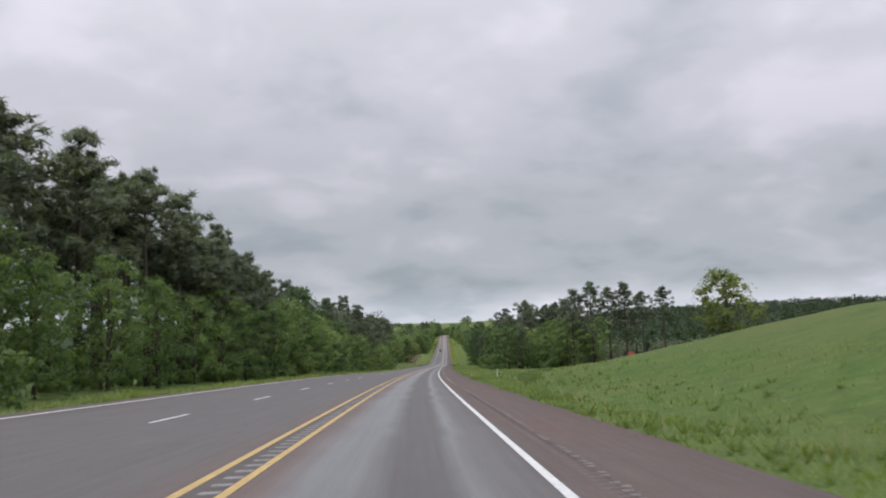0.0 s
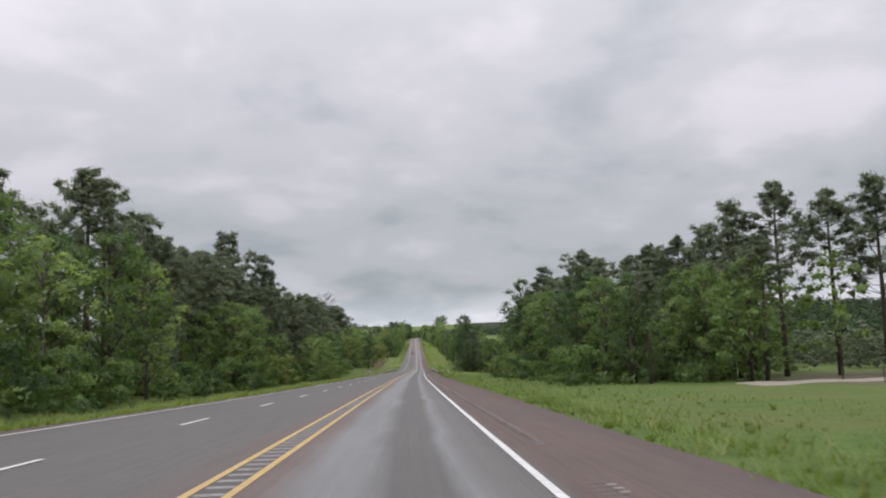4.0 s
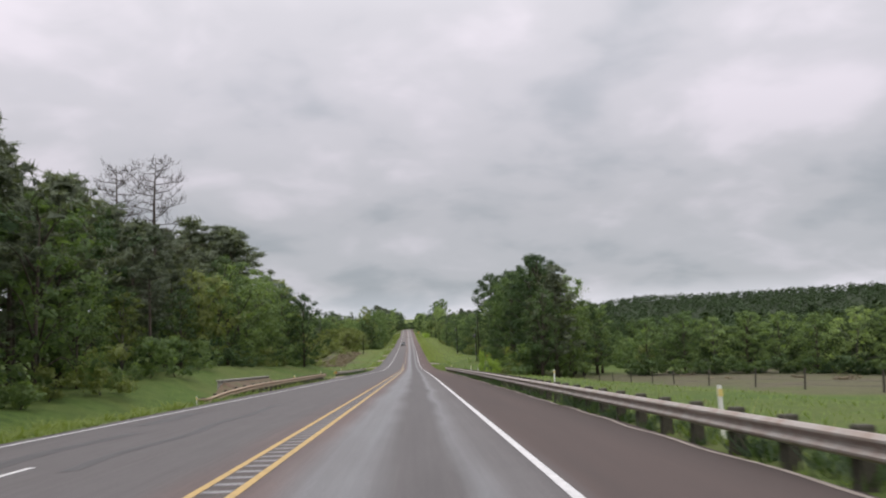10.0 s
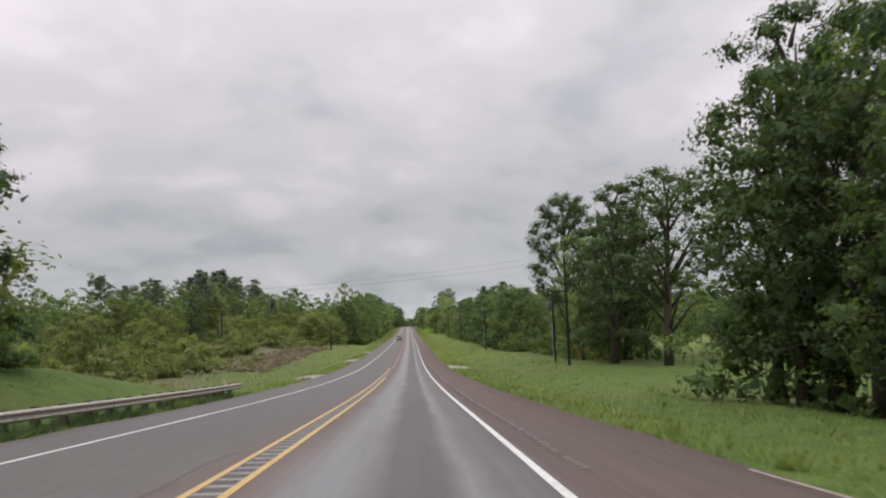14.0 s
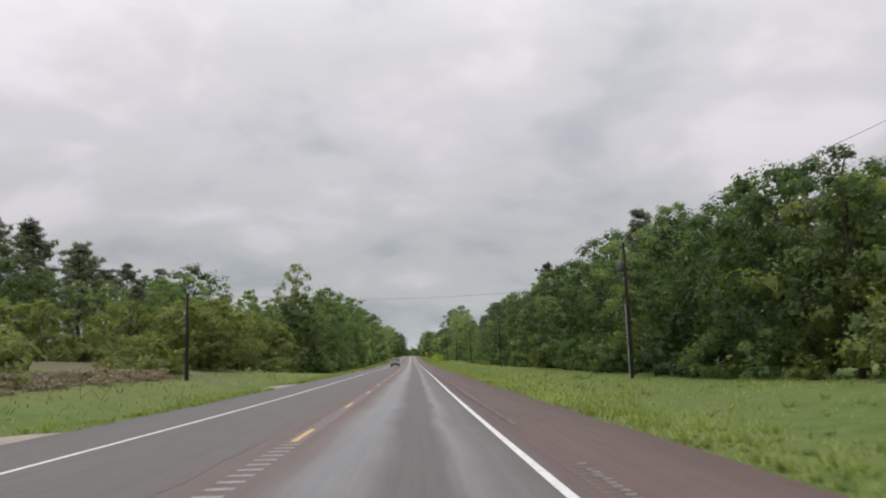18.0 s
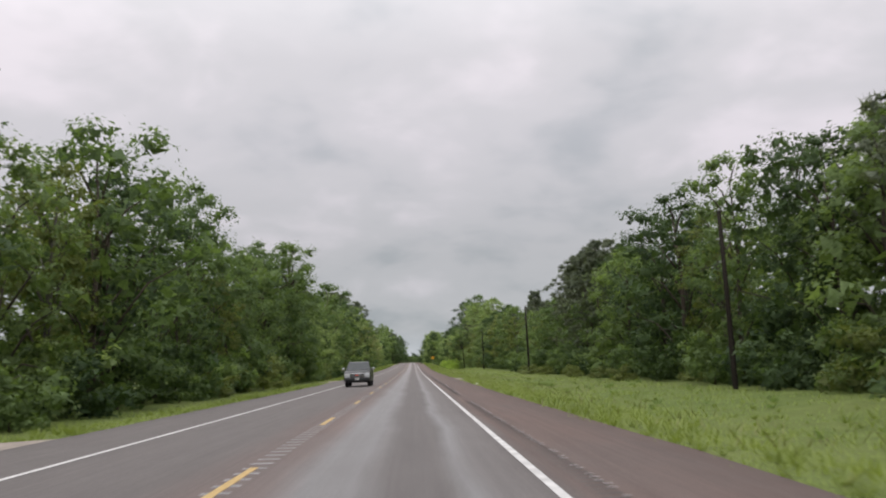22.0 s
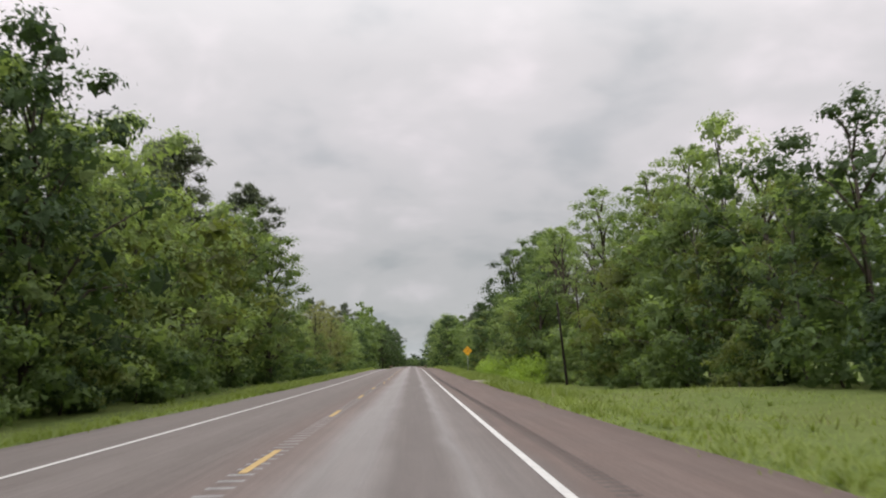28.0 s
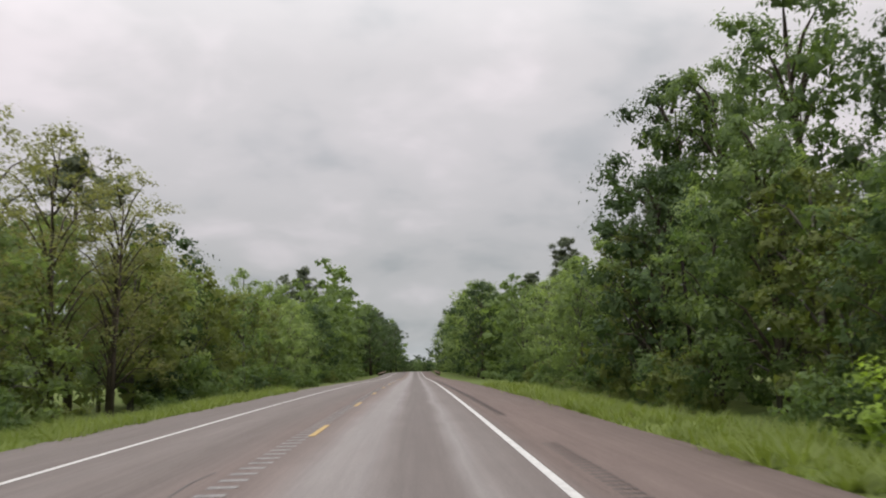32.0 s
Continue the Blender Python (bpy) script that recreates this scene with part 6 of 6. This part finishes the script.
hw = tagged(empty("culvert_headwall", at_road(399, -15.6, 0.5)), "low weathered concrete culvert headwall above a clay bank", "headwall")
part("wall", box_bm(0.35, 22, 2.2, (0, 0, -0.98), 0.03), CONCRETE, hw)
part("coping", box_bm(0.5, 22.2, 0.11, (0, 0, 0.175), 0.03), CONCRETE, hw, "pale concrete coping")
rs_bank = np.random.RandomState(8)
by = np.linspace(-13, 13, 40)
bx = np.array([0.1, 0.5, 1.1, 1.8, 2.6])
BX, BY = np.meshgrid(bx, by)
BZ = 0.10 - 0.42 * BX - 0.10 * (BX - 0.1) * (BX > 1) + rs_bank.uniform(-0.09, 0.09, BX.shape) * (BX > 0.2) - np.maximum(0, np.abs(BY) - 10.5) * 0.35
part("clay_bank", bm_of([tuple(p) for p in np.stack([BX, BY, BZ], -1).reshape(-1, 3)], [(r * 5 + c, r * 5 + c + 1, (r + 1) * 5 + c + 1, (r + 1) * 5 + c) for r in range(39) for c in range(4)]), SOIL, hw, "eroded reddish clay bank")


# ---- fences ----
def fence(points, h, label, post_r=0.05, wires=4, mat_=POST_WOOD):
    g = tagged(empty("wire_fence", on_ground(*points[0])), label, "fence", "fences")
    inv = g.matrix_world.inverted()
    prev = None
    for i, (s, l) in enumerate(points):
        z = float(ground_z(s, l))
        hh = h * crs.uniform(0.92, 1.1)
        v, f = tube([(0, 0, -0.5), (0, 0, hh * 0.6), (0.01, 0, hh)], [post_r * crs.uniform(0.9, 1.15)] * 2 + [post_r * 0.85], 7)
        part("post", bm_of(v, f), mat_, g, m=inv @ pose(float(xr(s)) + l, s, z, crs.uniform(-3, 3), crs.uniform(-3, 3), 0))
        if prev is not None:
            for w in range(wires):
                hz = h * (0.25 + 0.68 * w / max(1, wires - 1))
                a, b = inv @ Vector((prev[0], prev[1], prev[2] + hz)), inv @ Vector((float(xr(s)) + l, s, z + hz))
                part("wire", bm_of(*tube([tuple(a), tuple((a + b) / 2 - Vector((0, 0, 0.03))), tuple(b)], [0.006] * 3, 3)), WIRE, g)
        prev = (float(xr(s)) + l, s, z)
    return g


fence([(300 + i * 9.4 + (i % 3) * 0.6, 26.0 + 0.2 * math.sin(i)) for i in range(17)], 1.35, "barbed wire fence on dark wooden posts by the wet field", 0.07)
fence([(498 + i * 3.0, 27.5 + 0.03 * i) for i in range(14)], 1.3, "grey wire mesh fence on thin posts by the trees", 0.035, 7)
fence([(150 + i * 7.0, 34.0 + i * 0.3) for i in range(8)], 1.2, "barbed wire fence across the low field", 0.05)
fence([(62 + i * 8, 31.5 + 0.2 * i) for i in range(8)], 1.2, "barbed wire fence on the crest of the grassy bank", 0.06)

gate = tagged(empty("fence_gate", on_ground(137, 33)), "dark timber gate braces with a small red sign", "gate")
gi = gate.matrix_world.inverted()
for s, l, h in ((129.2, 33, 2.3), (137, 33.2, 3.1), (144.8, 33, 2.5), (147.5, 33.5, 2.0)):
    v, f = tube([(0, 0, -0.6), (0, 0, h * 0.7), (0, 0, h)], [0.16, 0.15, 0.14], 9)
    part("post", bm_of(v, f), CREOSOTE, gate, m=gi @ on_ground(s, l), smooth=True)
for (sa, sb, za, zb) in ((129.2, 137, 1.7, 1.7), (137, 129.2, 0.2, 1.5), (144.8, 147.5, 1.6, 1.3)):
    a = gi @ Vector((float(xr(sa)) + 33, sa, float(ground_z(sa, 33)) + za))
    b = gi @ Vector((float(xr(sb)) + 33, sb, float(ground_z(sb, 33)) + zb))
    part("brace", bm_of(*tube([tuple(a), tuple(b)], [0.09, 0.09], 7)), CREOSOTE if za != 0.2 else GREY_METAL, gate)
part("sign", box_bm(0.9, 0.02, 0.6, (0, 0, 0), 0.004), RED_SIGN, gate, "small red sign board", m=gi @ on_ground(140.5, 33, 1.75))
part("rail", bm_of(*tube([tuple(gi @ Vector((float(xr(137)) + 33, 137, float(ground_z(137, 33)) + 1.4))), tuple(gi @ Vector((float(xr(144.8)) + 33, 144.8, float(ground_z(144.8, 33)) + 1.4)))], [0.05, 0.05], 6)), CREOSOTE, gate)

log = tagged(empty("fallen_trunk", on_ground(566, 24.5, 0.9, 0)), "grey fallen tree trunk lying in the scrub", "log")
part("trunk", bm_of(*tube([(-2, -1, 0), (1, 0, 0.15), (4.5, 0.8, 0.1), (7.5, 1.0, -0.2)], [0.26, 0.24, 0.2, 0.1], 9)), BARK_PALE, log, smooth=True)
for i, (x, l) in enumerate(((0.2, 1.0), (2.2, 1.1), (4.6, 0.9))):
    part("branch", bm_of(*tube([(x, 0.3, 0.1), (x + 0.2, 0.2, -l)], [0.07, 0.05], 6)), BARK_PALE, log)


# ---- litter on the verge ----
def litter(s, lat, size, material, label):
    rs = np.random.RandomState(int(s))
    bm = bmesh.new()
    bmesh.ops.create_icosphere(bm, subdivisions=2, radius=size)
    for v in bm.verts:
        v.co *= rs.uniform(0.6, 1.15)
        v.co.z = v.co.z * 0.45 + size * 0.3
    me = bpy.data.meshes.new("litter")
    bm.to_mesh(me)
    bm.free()
    me.materials.append(material)
    o = new("litter", me)
    o.matrix_world = on_ground(s, lat, 0.1, s * 31 % 360)
    return tagged(o, label, "litter", "roadside litter")


litter(108.8, 5.75, 0.10, PLASTIC, "crumpled white plastic bag in the verge grass")
litter(289, 5.6, 0.10, PLASTIC, "small scrap of white paper in the verge grass")
litter(373, 4.75, 0.09, CONCRETE, "pale broken concrete lump under the guardrail")
litter(767, 4.8, 0.09, PLASTIC, "small scrap of white paper at the shoulder")

# ---- grass ----
def grass_strip(name, label, spans, material, seed, blade=0.2, per=3):
    """Tufts of blades scattered on the verge; spans: s0, s1, lateral from and to, tufts per square metre."""
    rs = np.random.RandomState(seed)
    out = []
    for s0, s1, la, lb, dens in spans:
        n = int((s1 - s0) * abs(lb - la) * dens)
        u = rs.uniform(0, 1, n)
        s, lat = rs.uniform(s0, s1, n), la + (lb - la) * u
        off = np.where(lat > 0, PAVE_R + 0.05, pave_left(s) - 0.05)
        lat = lat + off
        x, y, z = xr(s) + lat, s, ground_z(s, lat)
        patch = 0.75 + 0.5 * np.clip(soft_noise(x, y, 5, seed), -0.9, 1.2)
        keep = (patch > 0.35) & (on_drive(s, lat, 0.5) < 0.4)
        x, y, z, patch = x[keep], y[keep], z[keep], patch[keep]
        for k in range(per):
            a = rs.uniform(0, 6.283, len(x))
            h = blade * patch * rs.uniform(0.55, 1.25, len(x))
            lean = rs.uniform(0.5, 1.5, len(x)) * h
            w = rs.uniform(0.014, 0.034, len(x))
            dx, dy = np.cos(a), np.sin(a)
            bx, by = x + rs.normal(size=len(x)) * 0.22, y + rs.normal(size=len(x)) * 0.22
            p0 = np.stack([bx - dy * w, by + dx * w, z - 0.04], 1)
            p1 = np.stack([bx + dy * w, by - dx * w, z - 0.04], 1)
            p2 = np.stack([bx + dx * lean, by + dy * lean, z + h], 1)
            out.append(np.stack([p0, p1, p2], 1))
    allp = np.concatenate(out)
    f = np.cross(allp[:, 1] - allp[:, 0], allp[:, 2] - allp[:, 0])
    f /= np.maximum(np.linalg.norm(f, axis=1, keepdims=True), 1e-6)
    f[f[:, 2] < 0] *= -1
    nn = f * 0.5 + np.array([0, 0, 1.0])
    flip = (np.cross(allp[:, 1] - allp[:, 0], allp[:, 2] - allp[:, 0])[:, 2]) < 0
    allp[flip, 0], allp[flip, 1] = allp[flip, 1].copy(), allp[flip, 0].copy()
    o = new(name, mesh_poly(name, allp, 3, material, nn / np.linalg.norm(nn, axis=1, keepdims=True)))
    return tagged(o, label, "grass", kind="stuff")


grass_strip("verge_grass", "long green grass on the near verge", [(6, 330, 0, 2.2, 15), (330, 460, 0.2, 2.5, 13), (460, 580, 0, 2.2, 15), (6, 580, 2.2, 6, 5.0), (6, 560, 6, 13, 1.8)], GRASS, 51)
grass_strip("verge_grass", "tall pale yellow-green grass on the near verge", [(570, 1075, 0, 2.2, 15), (570, 1075, 2.2, 6, 5.5), (570, 1075, 6, 13, 2.0)], GRASS_PALE, 54, 0.23)
grass_strip("verge_grass", "long green grass on the opposite verge", [(20, 720, 0, -2.0, 5), (20, 720, -2.0, -6, 2.2), (20, 520, -6, -11, 1.0)], GRASS, 52)
grass_strip("verge_grass", "tall pale green grass on the opposite verge", [(720, 1075, 0, -2.0, 7), (720, 1075, -2.0, -6, 3)], GRASS_PALE, 55)
grass_strip("dry_grass", "dry pale seed heads in the verge grass", [(6, 1075, 0.2, 7, 0.4), (505, 700, -4, -16, 0.8)], BRUSH, 53, 0.42, 3)


def tussocks(name, label, spans, material, seed, blades=22):
    """Rounded tufts of arching blades; spans: s0, s1, lateral from and to, tufts per square metre, height."""
    rs = np.random.RandomState(seed)
    out, nor = [], []
    for s0, s1, la, lb, dens, tall in spans:
        n = int((s1 - s0) * abs(lb - la) * dens)
        s, lat = rs.uniform(s0, s1, n), la + (lb - la) * rs.uniform(0, 1, n) ** 1.3
        lat = lat + np.where(lat > 0, PAVE_R + 0.05, pave_left(s) - 0.05)
        x, y = xr(s) + lat, s
        grow = 0.75 + 0.45 * soft_noise(x, y, 6, seed)
        keep = (grow > 0.4) & (on_drive(s, lat, 0.5) < 0.3)
        x, y, z, grow = x[keep], y[keep], ground_z(s, lat)[keep], grow[keep]
        size = tall * grow * rs.uniform(0.7, 1.3, len(x))
        for _ in range(blades):
            a = rs.uniform(0, 6.283, len(x))
            dx, dy = np.cos(a), np.sin(a)
            h, reach, root = size * rs.uniform(0.55, 1.0, len(x)), size * rs.uniform(0.35, 1.1, len(x)), size * 0.45 * rs.uniform(0, 1, len(x))
            w = np.minimum(size * rs.uniform(0.05, 0.09, len(x)), 0.022)
            bx, by = x + dx * root, y + dy * root
            p = np.stack([np.stack([bx - dy * w, by + dx * w, z + h * 0.1], 1), np.stack([bx + dy * w, by - dx * w, z + h * 0.1], 1), np.stack([bx + dx * reach, by + dy * reach, z + h], 1)], 1)
            out.append(p)
            nor.append(np.stack([dx * 0.5, dy * 0.5, np.ones(len(x))], 1))
    p, nn = np.concatenate(out), np.concatenate(nor)
    back = np.cross(p[:, 1] - p[:, 0], p[:, 2] - p[:, 0])[:, 2] < 0
    p[back, 0], p[back, 1] = p[back, 1].copy(), p[back, 0].copy()
    o = new(name, mesh_poly(name, p, 3, material, nn / np.linalg.norm(nn, axis=1, keepdims=True)))
    return tagged(o, label, "grass", kind="stuff")


tussocks("grass_tufts", "soft rounded tufts of long green grass along the shoulders", [(8, 318, 0.15, 3.2, 1.5, 0.30), (8, 318, 3.2, 10, 0.28, 0.30), (318, 460, 0.5, 3.0, 1.2, 0.3), (460, 590, 0.15, 3.0, 1.5, 0.26)], GRASS, 56)
tussocks("weeds", "dark overhanging grass along the lip of the clay scars", [q for s0, s1, la, lb in SCARS for q in ((s0 - 1.5, s1 + 1.5, lb - PAVE_R - 0.5, lb - PAVE_R + 0.7, 6, 0.42), (s0 + 1, s1 - 1, la - PAVE_R - 0.3, lb - PAVE_R, 0.7, 0.28))] + [(60, 135, 3.5, 13, 0.10, 0.42)], LEAF, 61, 26)
tussocks("weeds", "darker green weeds scattered in the long grass", [(480, 800, 4.5, 13, 0.06, 0.5), (60, 330, -1.2, -6, 0.12, 0.5)], LEAF, 62, 26)
# the dark leaf colour also paints in the shade between the rail posts
tussocks("weeds", "dark green weeds growing round the guardrail posts, their tone including the shade there", [(321, 420, 0.12, 1.3, 6, 0.44), (362, 414, -0.4, -1.6, 2, 0.3), (437, 497, -0.2, -2.2, 5, 0.5)], LEAF_DARK, 59, 16)
tussocks("grass_tufts", "soft rounded tufts of tall pale green grass along the shoulders", [(570, 1080, 0.15, 3.2, 1.7, 0.30), (570, 1080, 3.2, 9, 0.3, 0.3), (930, 1080, 0.1, 3.4, 2.6, 0.58), (30, 350, -0.15, -3.6, 1.7, 0.45), (350, 940, -0.15, -3.0, 1.2, 0.36), (940, 1080, -0.15, -5.0, 2.4, 0.58)], GRASS_PALE, 58)


# wildflowers on the first bank
def flowers(name, label, spots, material):
    rs = np.random.RandomState(77)
    out = []
    for s, lat, n in spots:
        for _ in range(n):
            ss, ll = s + rs.normal() * 2.5, lat + rs.normal() * 1.4
            c = np.array([float(xr(ss)) + ll, ss, float(ground_z(ss, ll)) + rs.uniform(0.25, 0.45)])
            for k in range(5):
                a = k * 1.2566
                d = np.array([math.cos(a), math.sin(a), 0.25]) * 0.035
                e = np.array([math.cos(a + 0.7), math.sin(a + 0.7), 0.25]) * 0.035
                out.append(np.stack([c, c + d, c + e]))
            out.append(np.stack([c, c + np.array([0.006, 0, -0.45]), c + np.array([-0.006, 0, -0.45])]))
    o = new(name, mesh_poly(name, np.stack(out), 3, material))
    return tagged(o, label, "wildflowers", kind="stuff")


flowers("wildflowers", "small yellow wildflowers scattered in the bank grass", [(70, 17, 14), (84, 14, 10), (98, 16, 8), (128, 9.5, 8), (60, 22, 12)], plain("yellow_petals", (0.7, 0.6, 0.12), 0.6, 0, 0.1, 5.0))

# ---- pickup truck in the opposite lane ----
CAR_PAINT = plain("dark_grey_car_paint", (0.035, 0.037, 0.039), 0.28, 0.35, 0.12, 1.5)
TRIM = plain("black_plastic_trim", (0.025, 0.025, 0.026), 0.6, 0, 0.2, 5.0)
CHROME = plain("chrome_trim", (0.75, 0.75, 0.76), 0.12, 1.0, 0.05, 5.0)
LAMP = plain("clear_headlight_lens", (0.62, 0.64, 0.66), 0.12, 0.25, 0.12, 8.0)
GLASS = plain("tinted_car_glass", (0.03, 0.035, 0.038), 0.05, 0.0, 0.05, 1.0)
RUBBER = plain("tyre_rubber", (0.02, 0.02, 0.02), 0.85, 0, 0.2, 8.0)
PLATE = plain("white_plate", (0.6, 0.6, 0.58), 0.5, 0, 0.1, 5.0)


def prism(profile, half_w, half_top=None, bevel=0.03):
    """A side profile (y, z) drawn out across the car; half_top narrows it towards its top."""
    z0, z1 = min(p[1] for p in profile), max(p[1] for p in profile)
    v = []
    for sx in (-1, 1):
        for y, z in profile:
            w = half_w if half_top is None else half_w + (half_top - half_w) * (z - z0) / (z1 - z0)
            v.append((sx * w, y, z))
    n = len(profile)
    f = [tuple(range(n)), tuple(range(n, 2 * n))[::-1]] + [(i, i + n, (i + 1) % n + n, (i + 1) % n) for i in range(n)]
    bm = bm_of(v, f)
    if bevel:
        bmesh.ops.bevel(bm, geom=list(bm.edges), offset=bevel, segments=2, affect="EDGES", profile=0.7)
    return bm


def wheel_parts(truck, x, y):
    w = child("wheel", mesh_from("wheel", *tube([(-0.04, 0, 0), (0.04, 0, 0)], [0.09, 0.09], 10), TRIM), truck, m=Matrix.Translation((x, y, 0.39)))
    prof = [(-0.12, 0.24), (-0.13, 0.33), (-0.10, 0.385), (0.0, 0.39), (0.10, 0.385), (0.13, 0.33), (0.12, 0.24)]
    v, f = [], []
    n = 22
    for i in range(n):
        a = 6.2832 * i / n
        v += [(px, r * math.cos(a), r * math.sin(a)) for px, r in prof]
    m = len(prof)
    for i in range(n):
        for j in range(m):
            a, b = i * m + j, i * m + (j + 1) % m
            c, d = ((i + 1) % n) * m + (j + 1) % m, ((i + 1) % n) * m + j
            f.append((a, b, c, d))
    part("tyre", bm_of(v, f), RUBBER, w, smooth=True)
    sg = 1 if x > 0 else -1
    rv, rf = tube([(-0.1 * sg, 0, 0), (0.07 * sg, 0, 0), (0.10 * sg, 0, 0), (0.11 * sg, 0, 0)], [0.245, 0.245, 0.2, 0.05], 14)
    part("rim", bm_of(rv, rf), GREY_METAL, w, "grey steel rim")


def pickup(s, lat):
    """Front towards -y, so that it faces the coming traffic."""
    t = tagged(empty("pickup_truck", at_road(s, lat)), "dark grey pickup truck with a chrome-framed grille on the road", "pickup truck")
    body = [(0.04, 0.50), (0.0, 0.70), (0.03, 1.0), (0.10, 1.10), (1.35, 1.22), (1.5, 1.20), (3.55, 1.20), (3.6, 1.22), (5.5, 1.22), (5.58, 1.15), (5.6, 0.55), (5.2, 0.42),
            (4.85, 0.42), (4.8, 0.72), (4.6, 0.88), (4.2, 0.88), (4.0, 0.72), (3.95, 0.40), (1.55, 0.40), (1.5, 0.72), (1.3, 0.88), (0.9, 0.88), (0.7, 0.72), (0.65, 0.42), (0.3, 0.42)]
    part("body", prism(body, 0.98, 0.94, 0.025), CAR_PAINT, t)
    part("hood", prism([(0.12, 1.10), (1.38, 1.225), (1.38, 1.255), (0.55, 1.20), (0.16, 1.135)], 0.74, 0.70, 0.015), CAR_PAINT, t)
    cab = [(1.38, 1.19), (2.05, 1.80), (2.25, 1.87), (3.15, 1.87), (3.35, 1.82), (3.58, 1.19)]
    part("cab", prism(cab, 0.93, 0.72, 0.04), CAR_PAINT, t)

    def pane(name, corners, label=""):
        n = (Vector(corners[1]) - Vector(corners[0])).cross(Vector(corners[3]) - Vector(corners[0])).normalized() * 0.012
        v = [tuple(Vector(c)) for c in corners] + [tuple(Vector(c) + n) for c in corners]
        f = [(3, 2, 1, 0), (4, 5, 6, 7)] + [(i, (i + 1) % 4, (i + 1) % 4 + 4, i + 4) for i in range(4)]
        return part(name, bm_of(v, f), GLASS, t, label)

    pane("windshield", [(-0.83, 1.42, 1.245), (0.83, 1.42, 1.245), (0.68, 2.04, 1.80), (-0.68, 2.04, 1.80)], "dark raked windshield")
    for sx in (-1, 1):
        a = [(sx * 0.905, 1.75, 1.28), (sx * 0.905, 2.45, 1.28), (sx * 0.765, 2.45, 1.77), (sx * 0.765, 2.15, 1.77)]
        b = [(sx * 0.905, 2.53, 1.28), (sx * 0.905, 3.45, 1.28), (sx * 0.765, 3.22, 1.77), (sx * 0.765, 2.53, 1.77)]
        for q in (a, b):
            pane("side_window", q if sx > 0 else q[::-1])
        part("headlight", box_bm(0.40, 0.10, 0.19, (sx * 0.74, 0.035, 0.90), 0.03), LAMP, t, "clear rectangular headlight")
        part("turn_light", box_bm(0.40, 0.07, 0.07, (sx * 0.74, 0.03, 0.755), 0.015), LAMP, t, "slim turn light")
        mir = part("mirror", box_bm(0.24, 0.12, 0.20, (sx * 1.14, 1.72, 1.30), 0.04), CHROME, t, "bright chrome side mirror")
        part("mirror_arm", box_bm(0.14, 0.05, 0.05, (sx * 0.99, 1.74, 1.27), 0.01), TRIM, t)
        part("door_handle", box_bm(0.02, 0.16, 0.035, (sx * 0.975, 2.35, 1.08), 0.008), TRIM, t)
        part("wiper", box_bm(0.55, 0.015, 0.02, (sx * 0.32 - 0.1, 1.44, 1.275), 0.004, Matrix.Rotation(radians(-4), 4, "Y")), TRIM, t)
        for y in (1.1, 4.4):
            wheel_parts(t, sx * 0.84, y)
    grille = part("grille", box_bm(1.02, 0.05, 0.26, (0, 0.005, 0.88), 0.03), CHROME, t, "chrome grille frame")
    part("grille_insert", box_bm(0.92, 0.03, 0.18, (0, -0.015, 0.88), 0.015), TRIM, grille, "dark grille insert")
    for z in (0.84, 0.92):
        part("grille_bar", box_bm(0.9, 0.012, 0.012, (0, -0.03, z)), GREY_METAL, grille)
    part("badge", box_bm(0.26, 0.012, 0.075, (0, -0.034, 0.88), 0.004), RED_SIGN, grille, "small red badge shape")
    part("bumper", box_bm(1.92, 0.22, 0.22, (0, -0.02, 0.58), 0.05), CAR_PAINT, t, "dark painted front bumper")
    part("air_dam", box_bm(1.6, 0.12, 0.14, (0, 0.06, 0.42), 0.03), TRIM, t)
    part("number_plate", box_bm(0.30, 0.014, 0.15, (0, -0.137, 0.60), 0.006), PLATE, t, "white plate with a plain dark bar")
    part("plate_bar", box_bm(0.22, 0.004, 0.045, (0, -0.1465, 0.60)), TRIM, t)
    part("chassis", box_bm(1.5, 4.4, 0.16, (0, 2.8, 0.40), 0.03), TRIM, t)
    part("bed_rail", box_bm(1.84, 1.9, 0.04, (0, 4.6, 1.225), 0.012), TRIM, t)
    part("tailgate", box_bm(1.7, 0.05, 0.5, (0, 5.6, 0.95), 0.012), CAR_PAINT, t)
    part("antenna", bm_of(*tube([(0.8, 1.3, 1.2), (0.8, 1.36, 1.95)], [0.005, 0.003], 4)), TRIM, t)
    return t


pickup(766, -4.15)
